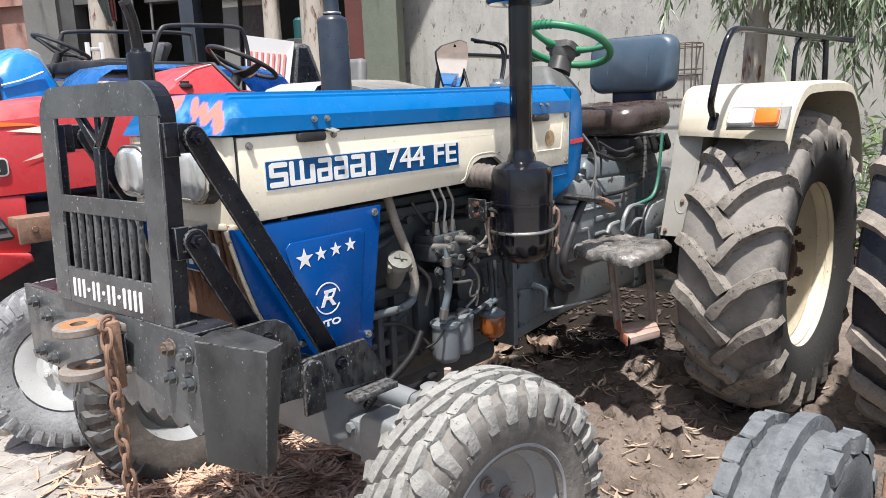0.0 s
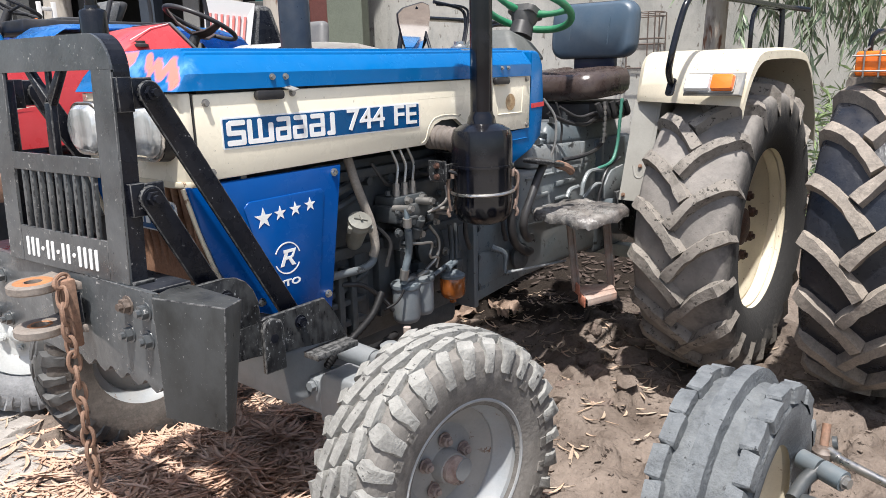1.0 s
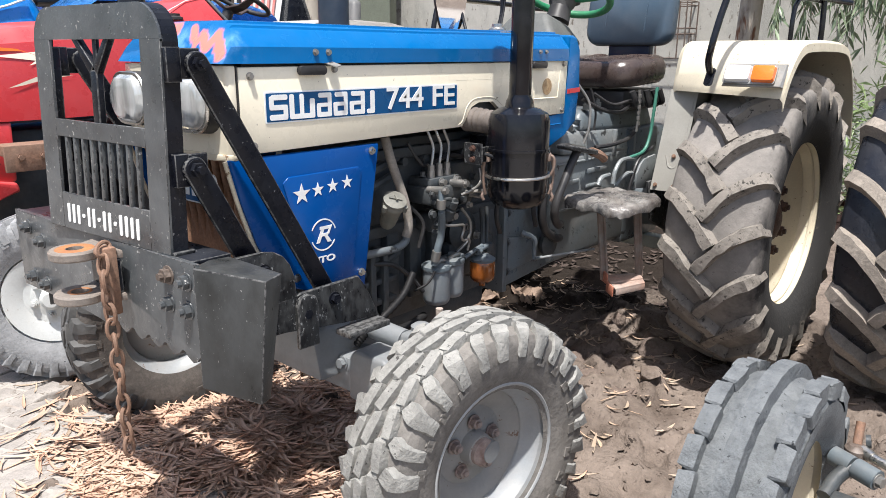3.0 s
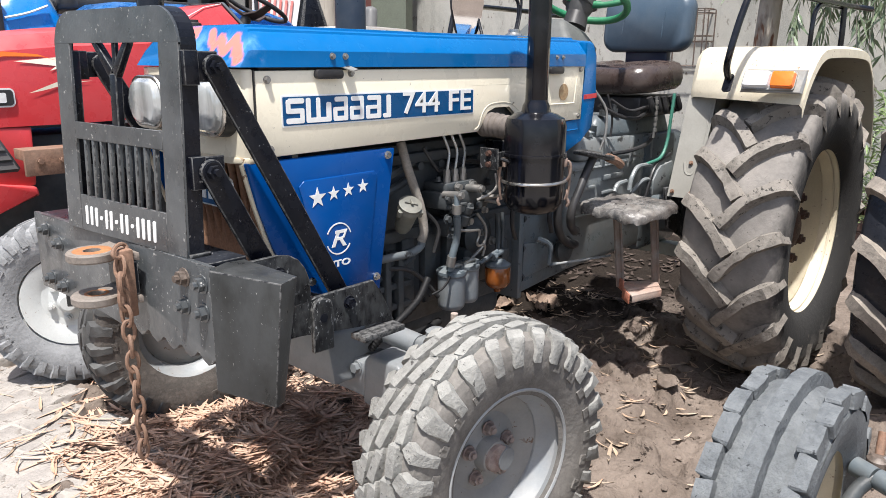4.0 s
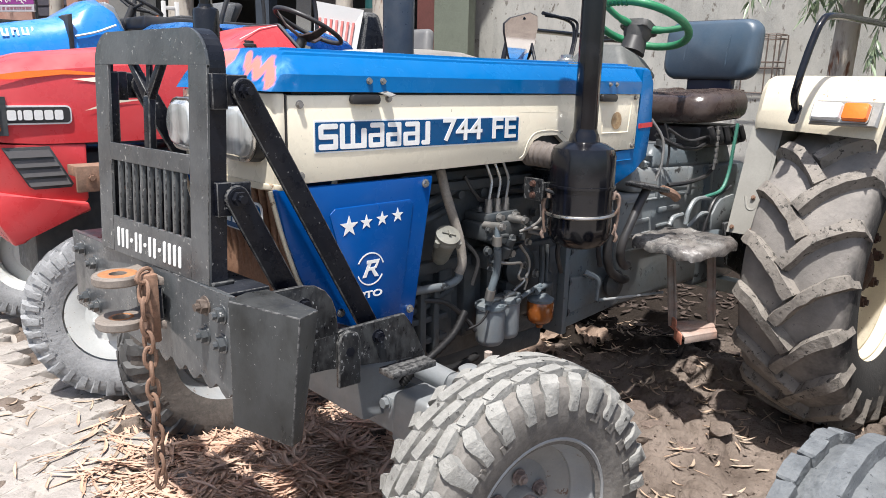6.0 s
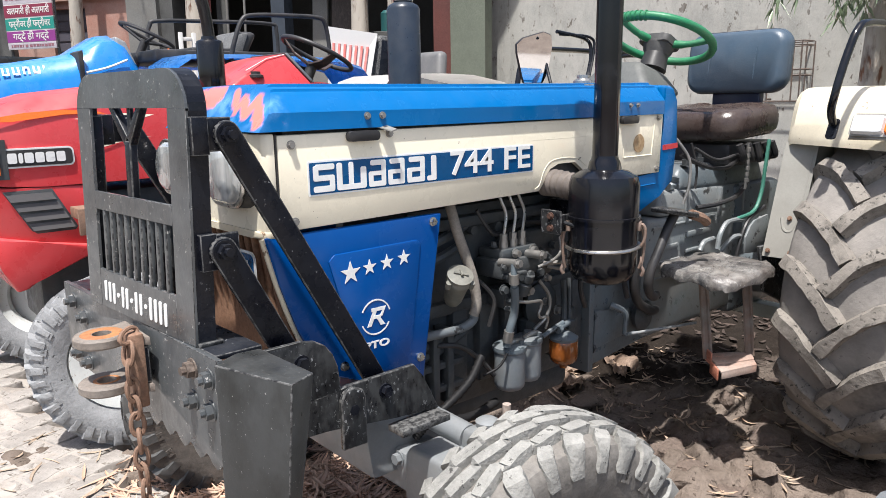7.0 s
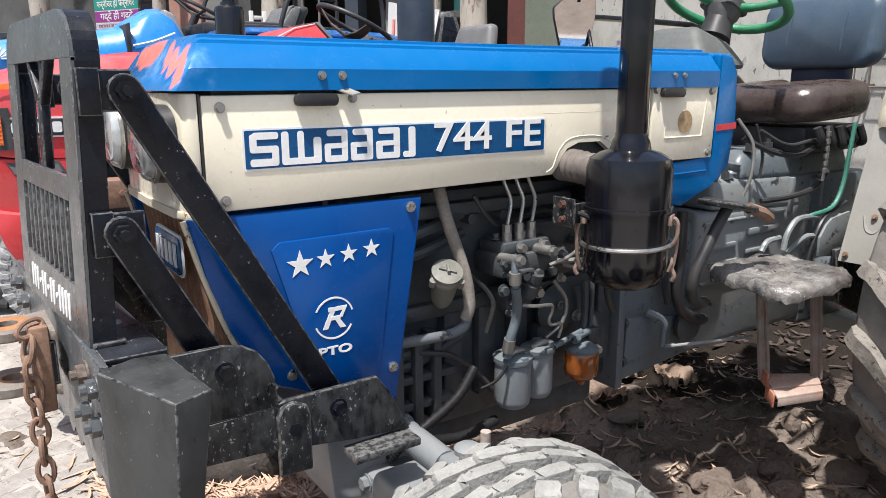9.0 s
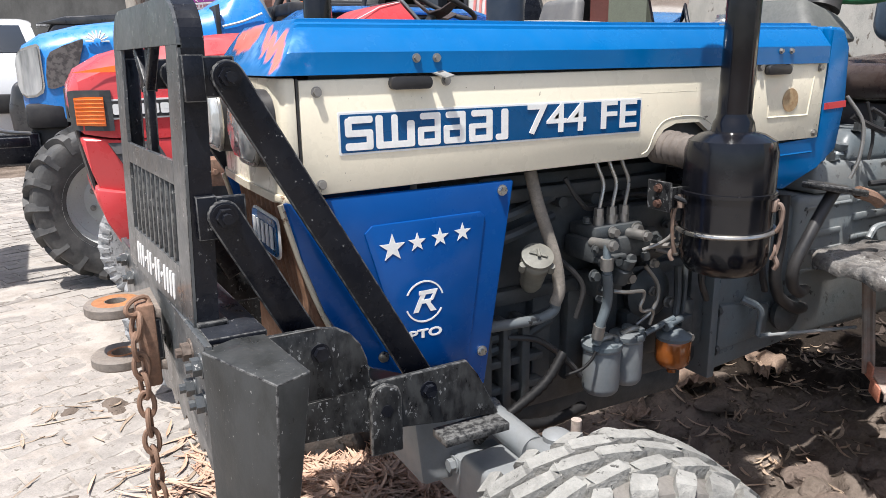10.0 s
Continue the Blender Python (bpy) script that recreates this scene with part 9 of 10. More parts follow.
part("pin", b, RUST, joint)
b = bm_new()
lathe(b, [(0.008, -0.006), (0.017, -0.006), (0.017, 0.006), (0.008, 0.006), (0.008, -0.006)], (0.650, -1.592, 0.375), (0.2, -1, 0.2), 16, True)
part("collar", b, GREY_DARK, joint)
b = bm_new()
tube(b, [(0.628, -1.585, 0.357), (0.610, -1.612, 0.354)], 0.015, 12, curved=False)
tube(b, [(0.610, -1.612, 0.354), (0.41, -2.10, 0.335)], 0.0115, 12, curved=False)
part("drag_link", b, CHROME, near)
b = bm_new()
arc = [(2.17 + 0.70 * math.cos(radians(a)), 0.65 + 0.70 * math.sin(radians(a))) for a in range(118, 19, -7)]
V = [[b.verts.new((x, yy, z)) for yy in (-1.297, -1.50, -1.70)] for x, z in arc]
for A, B in zip(V, V[1:]):
    for k in range(2):
        b.faces.new((A[k], A[k + 1], B[k + 1], B[k]))
bmesh.ops.solidify(b, geom=b.faces[:], thickness=0.006)
mg = part("mudguard", b, CREAM_OLD, near)
b = bm_new()
box(b, 1.830, 1.90, -1.50, -1.318, 1.272, 1.362, 0.012, segs=3)
lamp = part("mudguard_lamp", b, ORANGE, mg, "orange lamp in a wire cage")
b = bm_new()
for z in (1.290, 1.345):
    tube(b, [(1.90, -1.308, z), (1.822, -1.310, z), (1.820, -1.42, z), (1.822, -1.51, z)], 0.0035, 6, curved=False)
for y in (-1.35, -1.40, -1.45):
    tube(b, [(1.86, y, 1.262), (1.822, y, 1.268), (1.820, y, 1.365), (1.90, y, 1.378)], 0.0035, 6, curved=False)
part("lamp_cage", b, STEEL, lamp)
b = bm_new()
tube(b, [(1.95, -1.345, 1.33), (1.945, -1.345, 1.40), (1.96, -1.36, 1.43), (2.05, -1.38, 1.435), (2.3, -1.40, 1.435)], 0.010, 8)
part("grab_rail", b, BLACK_GLOSS, mg)

# ---- white car at the far end of the yard ----
car = thing("car", (-1.7, 7.6, 0.0), "white car with dark windscreen parked behind the tractors", "car")
b = bm_new()
prof = [(6.05, 0.35), (5.95, 0.80), (6.02, 1.10), (6.25, 1.24), (6.7, 1.31), (7.10, 1.35), (7.75, 1.80), (8.1, 1.87), (8.6, 1.87), (9.0, 1.75), (9.08, 1.2), (9.05, 0.35)]
rows = []
for x, sq in ((-2.62, 0.0), (-2.58, 0.5), (-2.45, 1.0), (-1.03, 1.0), (-0.90, 0.5), (-0.86, 0.0)):
    rows.append([b.verts.new((-1.74 + (x + 1.74) * (0.88 if z > 1.5 else 1.0), y, z - (1 - sq) * (0.05 if z > 1.0 else 0))) for y, z in prof])
for A, B in zip(rows, rows[1:]):
    for k in range(len(A)):
        b.faces.new((A[k], A[(k + 1) % len(A)], B[(k + 1) % len(A)], B[k]))
b.faces.new(rows[0]), b.faces.new(rows[-1][::-1])
part("body", b, CAR_WHITE, car, angle=35)
b = bm_new()
hexa(b, [(-2.46, 7.12, 1.385), (-1.02, 7.12, 1.385), (-1.02, 7.20, 1.385), (-2.46, 7.20, 1.385)], [(-2.36, 7.66, 1.765), (-1.12, 7.66, 1.765), (-1.12, 7.74, 1.765), (-2.36, 7.74, 1.765)], 0.01)
part("windscreen", b, CAR_GLASS, car)
b = bm_new()
hexa(b, [(-0.875, 7.35, 1.38), (-0.860, 7.35, 1.38), (-0.860, 8.9, 1.38), (-0.875, 8.9, 1.38)], [(-0.975, 7.75, 1.76), (-0.960, 7.75, 1.76), (-0.960, 8.75, 1.74), (-0.975, 8.75, 1.74)])
part("side_window", b, CAR_GLASS, car)
b = bm_new()
box(b, -0.93, -0.78, 7.00, 7.12, 1.33, 1.47, 0.04)
part("wing_mirror", b, BLACK_PLASTIC, car)
b = bm_new()
box(b, -2.4, -1.1, 5.90, 5.99, 0.62, 0.86, 0.03)
part("radiator_grille", b, BLACK_PLASTIC, car)
for x in (-2.5, -0.98):
    for y in (6.65, 8.5):
        b = bm_new()
        lathe(b, [(0, -0.1), (0.2, -0.1), (0.33, -0.09), (0.34, 0), (0.33, 0.09), (0, 0.1)], (x, y, 0.33), (1, 0, 0), 28)
        part("wheel", b, RUBBER_WET, car)
car.location.x, car.location.y = -1.52, 12.2
car.scale = (1.1, 1.0, 1.12)
# dark car beside it
van = thing("car", (0.8, 10.0, -0.05), "dark grey parked car with tinted glass", "car")
CAR_DARK = paint("dark_car_paint", (0.018, 0.020, 0.024), 0.25, coat=0.6, big=0.2, dust=(0.16, 0.15, 0.14), dust_amount=0.2, up_dust=0.3)
b = bm_new()
prism(b, [(-1.05, 0.22), (-1.10, 0.80), (-1.02, 1.12), (-0.80, 1.22), (2.70, 1.25), (2.78, 0.90), (2.74, 0.22)], "y", 9.2, 10.8, 0.06, 3)
part("body", b, CAR_DARK, van)
b = bm_new()
hexa(b, [(-0.86, 9.28, 1.20), (2.62, 9.28, 1.20), (2.62, 10.72, 1.20), (-0.86, 10.72, 1.20)], [(-0.46, 9.42, 1.90), (2.20, 9.42, 1.90), (2.20, 10.58, 1.90), (-0.46, 10.58, 1.90)], 0.05, 3)
part("glass", b, CAR_GLASS, van)
b = bm_new()
prism(b, [(-0.66, 1.86), (-0.30, 1.955), (0.40, 1.995), (1.60, 1.985), (2.30, 1.88), (2.20, 1.86)], "y", 9.38, 10.62, 0.02, 2)
part("roof", b, CAR_DARK, van)
for x in (-0.35, 1.95):
    b = bm_new()
    lathe(b, [(0, -0.1), (0.2, -0.1), (0.31, -0.09), (0.32, 0), (0.31, 0.09), (0, 0.1)], (x, 9.24, 0.27), (0, 1, 0), 28)
    part("wheel", b, RUBBER_WET, van)

# ---- buildings behind ----
WX = 7.0
b = bm_new()
box(b, WX, WX + 0.3, -9.0, 6.55, -0.3, 4.2)
wall = single("wall_rear", b, PLASTER, (WX, 0, 0), "stained grey cement-plastered boundary wall", "wall", kind="structure", smooth=False)
# no holes are cut: dark blocks stand for the shade inside them
for y, z in ((0.2, 2.62), (-0.75, 2.62), (2.2, 2.55)):
    part("wall_hole", box(bm_new(), WX - 0.004, WX + 0.05, y - 0.05, y + 0.05, z - 0.06, z + 0.06, 0.012), DARK_ROOM, wall, "dark raised block standing for a scaffold hole's shade")
FA, FB = Vector((7.0, 5.0)), Vector((1.5, 15.0))
FD = (FB - FA).normalized()
FN = Vector((FD.y, -FD.x))  # away from the yard
if FN.dot(FA) < 0:
    FN = -FN


def fac(s, z, back=0.0):
    p = FA + FD * s + FN * back
    return (p.x, p.y, z)


def slab(bm, s0, s1, z0, z1, b0=0.0, b1=0.25, bevel=0.0):
    return hexa(bm, [fac(s0, z0, b0), fac(s1, z0, b0), fac(s1, z0, b1), fac(s0, z0, b1)], [fac(s0, z1, b0), fac(s1, z1, b0), fac(s1, z1, b1), fac(s0, z1, b1)], bevel)


TEAL_TIN = paint("teal_tin", (0.02, 0.10, 0.10), 0.45, big=0.5)
shop = thing("shop_building", fac(6, 0), "row of old shops with dark openings, whitewashed piers and doors", "building", kind="structure")
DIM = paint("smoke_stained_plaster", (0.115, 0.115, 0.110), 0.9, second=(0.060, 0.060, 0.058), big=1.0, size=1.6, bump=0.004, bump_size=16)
BROWN_BOARD = paint("dark_brown_board", (0.050, 0.038, 0.032), 0.7, second=(0.085, 0.068, 0.058), big=0.9, size=2.5, stretch=(1, 1, 0.3))
POST_BLUE = paint("slate_blue_post", (0.045, 0.056, 0.072), 0.5, second=(0.026, 0.032, 0.042), big=0.7, size=3)
SHUTTER = paint("violet_grey_shutter", (0.105, 0.100, 0.125), 0.6, second=(0.070, 0.066, 0.082), big=0.7, size=3)
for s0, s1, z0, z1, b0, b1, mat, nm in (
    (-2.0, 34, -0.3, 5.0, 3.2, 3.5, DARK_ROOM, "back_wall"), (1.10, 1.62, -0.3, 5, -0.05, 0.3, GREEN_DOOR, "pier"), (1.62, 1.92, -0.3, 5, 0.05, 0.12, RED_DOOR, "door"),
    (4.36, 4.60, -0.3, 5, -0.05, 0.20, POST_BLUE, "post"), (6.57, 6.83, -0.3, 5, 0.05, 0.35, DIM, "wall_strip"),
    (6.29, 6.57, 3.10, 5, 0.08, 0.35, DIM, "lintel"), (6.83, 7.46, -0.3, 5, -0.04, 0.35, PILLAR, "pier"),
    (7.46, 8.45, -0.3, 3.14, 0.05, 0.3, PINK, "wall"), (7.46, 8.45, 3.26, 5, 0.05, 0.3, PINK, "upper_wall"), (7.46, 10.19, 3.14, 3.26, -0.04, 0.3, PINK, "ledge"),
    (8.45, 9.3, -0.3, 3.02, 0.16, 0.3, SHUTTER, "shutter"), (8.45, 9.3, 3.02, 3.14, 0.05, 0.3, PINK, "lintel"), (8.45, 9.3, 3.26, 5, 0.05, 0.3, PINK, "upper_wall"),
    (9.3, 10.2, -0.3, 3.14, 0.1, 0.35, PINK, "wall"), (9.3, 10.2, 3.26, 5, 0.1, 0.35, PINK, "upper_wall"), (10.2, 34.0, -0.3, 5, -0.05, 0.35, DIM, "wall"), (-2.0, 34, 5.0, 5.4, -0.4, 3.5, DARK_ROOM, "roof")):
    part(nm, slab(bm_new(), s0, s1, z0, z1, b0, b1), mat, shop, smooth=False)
for k in range(16):
    part("shutter_slat", slab(bm_new(), 8.46, 9.29, 0.2 + 0.175 * k, 0.34 + 0.175 * k, 0.145, 0.16, 0.004), SHUTTER, shop, smooth=False)
# things in the dark openings: leaning boards, poles and a beam
rng = random.Random(5)
for s0, s1, top, lean, tone in ((3.84, 4.11, 3.05, 0.06, PILLAR), (3.34, 3.80, 3.1, 0.10, BROWN_BOARD), (3.10, 3.30, 4.4, 0.05, PILLAR), (5.62, 5.84, 4.5, 0.0, DIM), (2.45, 2.75, 2.7, 0.08, BROWN_BOARD), (4.66, 4.84, 2.6, 0.05, BROWN_BOARD)):
    b = bm_new()
    hexa(b, [fac(s0, -0.1, 0.15), fac(s1, -0.1, 0.15), fac(s1, -0.1, 0.19), fac(s0, -0.1, 0.19)], [fac(s0 - lean, top, 0.30), fac(s1 - lean, top, 0.30), fac(s1 - lean, top, 0.34), fac(s0 - lean, top, 0.34)], 0.008)
    part("leaning_board", b, tone, shop, smooth=False)
for s0, s1, r_ in ((5.50, 5.44, 0.022), (5.19, 5.09, 0.020)):
    part("pale_pole", tube(bm_new(), [fac(s0, -0.1, 0.02), fac(s1, 5.0, 0.02)], r_, 10, curved=False), PILLAR, shop)
part("shelf_beam", slab(bm_new(), 4.60, 5.22, 3.03, 3.11, -0.02, 0.20, 0.01), DIM, shop, smooth=False)
part("shelf_beam", slab(bm_new(), 2.6, 4.36, 3.10, 3.20, -0.02, 0.20, 0.01), POST_BLUE, shop, smooth=False)
part("round_tin", lathe(bm_new(), [(0, 0), (0.10, 0), (0.10, 0.26), (0.06, 0.30), (0, 0.30)], fac(2.62, 2.35, -0.02), (0, 0, 1), 18), TEAL_TIN, shop, "teal tin on the ledge")
part("ledge", slab(bm_new(), 2.42, 2.90, 2.25, 2.35, -0.12, 0.15, 0.01), DIM, shop, smooth=False)
# painted board with coloured bands
board = thing("sign_board", fac(9.30, 2.2, -0.6), "printed shop board with white, maroon, teal and purple bands", "sign")


def sgn(s, z, back=-0.60):
    return fac(s, z, back)


def band(bm, s0, s1, z0, z1, lift):
    return hexa(bm, [sgn(s0, z0, -0.6 - lift), sgn(s1, z0, -0.6 - lift), sgn(s1, z0, -0.59), sgn(s0, z0, -0.59)], [sgn(s0, z1, -0.6 - lift), sgn(s1, z1, -0.6 - lift), sgn(s1, z1, -0.59), sgn(s0, z1, -0.59)])


part("panel", band(bm_new(), 8.47, 9.57, 2.30, 3.36, 0.02), PAPER, board, smooth=False)
MAROON = paint("maroon_print", (0.22, 0.03, 0.06), 0.5)
TEAL = paint("teal_print", (0.02, 0.25, 0.20), 0.5)
PURPLE = paint("purple_print", (0.25, 0.04, 0.22), 0.5)
for z0, z1, mat in ((2.83, 3.03, MAROON), (2.62, 2.81, TEAL), (2.42, 2.60, PURPLE)):
    part("colour_band", band(bm_new(), 8.47, 9.57, z0, z1, 0.024), mat, board, smooth=False)
for body, z, w, mat in (("अलमारी ही अलमारी", 2.93, 0.96, PAPER), ("फर्नीचर ही फर्नीचर", 2.715, 0.94, PAPER), ("गद्दे ही गद्दे", 2.51, 0.82, PAPER)):
    c_ = Vector(sgn(9.02, z, -0.626))
    across = Vector((-FD.x, -FD.y, 0))
    m = Matrix.Translation(c_) @ Matrix((across, Vector((0, 0, 1)), across.cross(Vector((0, 0, 1))))).transposed().to_4x4()
    part("lettering", lettering(body, 0.15, m, 0.002, 0.002, w), mat, board, smooth=False)
PALE_PRINT = paint("washed_maroon_print", (0.30, 0.13, 0.16), 0.6)
GREY_PANEL = paint("pale_violet_print", (0.50, 0.46, 0.50), 0.6, big=0.3)
part("print_field", band(bm_new(), 8.47, 9.57, 3.05, 3.35, 0.0225), GREY_PANEL, board, smooth=False)
part("print_field", band(bm_new(), 8.47, 9.57, 2.31, 2.40, 0.0225), GREY_PANEL, board, smooth=False)
r = random.Random(44)
for z, h in ((3.275, 0.062), (3.14, 0.070), (2.355, 0.042)):
    s0 = 8.53
    while s0 < 9.46:
        w = r.choice((0.030, 0.045, 0.060))
        part("print_bar", band(bm_new(), s0, s0 + w, z - h * r.uniform(0.35, 0.5), z + h * r.uniform(0.3, 0.42), 0.026), PALE_PRINT, board, smooth=False)
        part("print_bar", band(bm_new(), s0 - 0.006, s0 + w + 0.004, z + h * 0.42, z + h * 0.55, 0.026), PALE_PRINT, board, smooth=False)
        s0 += w + r.choice((0.014, 0.018, 0.040))
b = bm_new()
for s0 in (8.49, 9.55):
    tube(b, [sgn(s0, -0.1, -0.56), sgn(s0, 3.6, -0.56)], 0.025, 8, curved=False)
part("board_post", b, GREY_DARK, board)

# wire rack on the plaster wall
WIRE = paint("brown_grey_wire", (0.11, 0.095, 0.085), 0.6, second=(0.16, 0.10, 0.07), big=0.8, size=12)
rack = thing("wire_rack", (6.95, 1.8, 1.28), "thin brown-grey wire rack fixed to the wall", "rack")
for z in (1.28, 1.54, 1.60, 1.84, 1.88):
    part("hoop", tube(bm_new(), [(6.9, 2.05, z), (6.6, 2.05, z), (6.6, 1.62, z), (6.64, 1.575, z), (6.75, 1.56, z), (6.86, 1.575, z), (6.9, 1.62, z), (6.9, 2.05, z)], 0.0065, 6, curved=False), WIRE, rack)
for y in (1.58, 1.66, 2.05):
    for x in (6.6, 6.9):
        part("upright", tube(bm_new(), [(x, y, 1.27), (x, y, 1.88)], 0.008, 6, curved=False), WIRE, rack)
for y in (1.66, 2.05):
    for z in (1.30, 1.85):
        part("wall_arm", tube(bm_new(), [(6.9, y, z), (7.01, y, z)], 0.010, 6, curved=False), WIRE, rack)

# white painted frame and a cloth hanging by a trunk
b = bm_new()
for x in (2.87, 3.05):
    box(b, x - 0.025, x + 0.025, 8.02, 8.06, -0.1, 2.27, 0.005)
frame_ = single("slatted_frame", b, PAPER, (2.96, 8.04, -0.1), "white painted slatted frame standing before the shops", "frame")
for z in (0.5, 1.1, 1.7, 2.16):
    part("slat", box(bm_new(), 2.90, 3.02, 8.025, 8.055, z, z + 0.05, 0.004), PAPER, frame_)
cloth_m = {"grey_green_rag": (0.15, 0.165, 0.155), "faded_red_rag": (0.17, 0.050, 0.050)}
b = bm_new()
for y in (9.62,):
    tube(b, [(3.60, y, 3.72), (3.80, y, 3.70), (4.02, y, 3.72), (4.30, 9.9, 3.75)], 0.010, 6)
rag = single("hanging_cloth", b, RUBBER_BLACK, (3.8, 9.62, 3.7), "faded grey-green and red cloth hung from a cord beside a trunk", "cloth")
for nm, x0, x1, tip, z1 in (("grey_green_rag", 3.62, 3.86, 3.93, 2.66), ("faded_red_rag", 3.82, 4.02, 4.00, 2.74)):
    b = bm_new()
    V = []
    for i in range(13):
        f = i / 12
        z = 3.71 + (z1 - 3.71) * f
        w0, w1 = x0 + (tip - 0.035 - x0) * f ** 1.3, x1 + (tip + 0.03 - x1) * f
        V.append([b.verts.new((w0 + (w1 - w0) * j / 8, 9.62 + 0.025 * math.sin(j * 1.9 + f * 3) * (1 - 0.5 * f), z)) for j in range(9)])
    for A, B in zip(V, V[1:]):
        for j in range(8):
            b.faces.new((A[j], A[j + 1], B[j + 1], B[j]))
    bmesh.ops.solidify(b, geom=b.faces[:], thickness=0.004)
    part("drape", b, paint(nm, cloth_m[nm], 0.9, big=0.6, size=5), rag)

# ---- trees ----


def trunk_mesh(bm, base, top, r0, r1, seed, seg=18, n=22):
    r = random.Random(seed)
    base, top = Vector(base), Vector(top)
    rings = []
    for i in range(n + 1):
        f = i / n
        c = base.lerp(top, f) + Vector((0.06 * noise.noise((seed, f * 3, 0)), 0.06 * noise.noise((seed, f * 3, 5)), 0))
        rr = r0 + (r1 - r0) * f + (0.5 * r0 * math.exp(-f * 14))
        rings.append([bm.verts.new(c + Vector((math.cos(a), math.sin(a), 0)) * rr * (1 + 0.10 * noise.noise((math.cos(a) * 1.6, math.sin(a) * 1.6, f * 7 + seed)))) for a in [2 * math.pi * k / seg for k in range(seg)]])
    for A, B in zip(rings, rings[1:]):
        for k in range(seg):
            bm.faces.new((A[k], A[(k + 1) % seg], B[(k + 1) % seg], B[k]))
    bm.faces.new(rings[-1])
    return bm


def leaf(bm, p, d, L, W, rr):
    """One narrow drooping leaf."""
    side = d.cross(Vector((rr.uniform(-1, 1), rr.uniform(-1, 1), rr.uniform(-0.3, 0.3)))).normalized()
    mid = p + d * L * 0.45
    tip = p + d * L + Vector((0, 0, -L * 0.12))
    v = [bm.verts.new(c) for c in (p, mid - side * W / 2, tip, mid + side * W / 2)]
    bm.faces.new(v)


def tree(base, height, r0, seed, crown_at, sprays, label, leafy=True):
    t = thing("tree", base, label, "tree", "eucalyptus trees")
    base = Vector(base)
    r = random.Random(seed)
    top = base + Vector((r.uniform(-0.3, 0.3), r.uniform(-0.3, 0.3), height))
    part("trunk", trunk_mesh(bm_new(), base, top, r0, r0 * 0.6, seed), BARK, t)
    b, lv = bm_new(), bm_new()
    for c in crown_at:
        c = Vector(c)
        start = base.lerp(top, min(0.95, max(0.45, (c.z - base.z + 0.6) / height)))
        mid = start.lerp(c, 0.5) + Vector((0, 0, 0.35))
        tube(b, [start, mid, c], [0.05, 0.03, 0.015, 0.008], 7)
        for k in range(sprays):
            f = r.random()
            q = (start.lerp(mid, f * 2) if f < 0.5 else mid.lerp(c, f * 2 - 1)) + Vector((r.uniform(-0.45, 0.45), r.uniform(-0.45, 0.45), r.uniform(-0.1, 0.4)))
            drop = r.uniform(0.35, 0.95)
            end = q + Vector((r.uniform(-0.18, 0.18), r.uniform(-0.18, 0.18), -drop))
            tube(b, [q, q.lerp(end, 0.5) + Vector((r.uniform(-0.05, 0.05), r.uniform(-0.05, 0.05), 0.05)), end], 0.0025, 4, 3)
            for j in range(int(drop * 34)):
                p = q.lerp(end, r.uniform(0.1, 1.0))
                d = Vector((r.uniform(-0.6, 0.6), r.uniform(-0.6, 0.6), r.uniform(-1.3, -0.35))).normalized()
                leaf(lv, p, d, r.uniform(0.11, 0.22), r.uniform(0.016, 0.034), r)
    part("limbs", b, BARK, t)
    crown_ob = part("crown", lv, LEAF, t, "drooping narrow green leaves", smooth=False)
    crown_ob["kind"] = "stuff"
    return t


tree((5.6, 0.52, -0.1), 6.0, 0.105, 3, [(5.2, 0.1, 2.5), (4.9, -0.3, 2.3), (5.4, -0.7, 2.2), (5.0, 0.9, 2.55), (5.9, -1.0, 2.1), (5.8, 1.3, 2.6), (4.6, -0.6, 2.6), (5.6, -0.4, 1.9), (5.1, -1.3, 2.3), (5.3, -1.7, 2.0), (4.7, -1.0, 2.1), (5.7, -1.9, 1.8), (5.2, -0.9, 1.7), (5.6, -1.5, 1.5), (5.2, -1.9, 1.7), (5.0, -2.2, 2.0), (5.4, -2.4, 1.6), (5.3, -1.6, 1.2), (5.1, -2.0, 1.3), (5.5, -2.1, 2.4), (5.0, -1.5, 2.6)], 15, "eucalyptus tree with peeling pale bark and drooping leaves")
for k, (s_, bk, r_) in enumerate(((2.15, -0.7, 0.22), (10.5, -0.9, 0.2), (8.3, -0.5, 0.13), (5.80, -0.4, 0.23), (2.85, -0.5, 0.15))):
    p = fac(s_, -0.1, bk)
    tree(p, 6.0, r_, 20 + k, [(p[0] + 0.5, p[1] - 0.8, 5.2)], 6, "tall eucalyptus trunk with peeling bark")
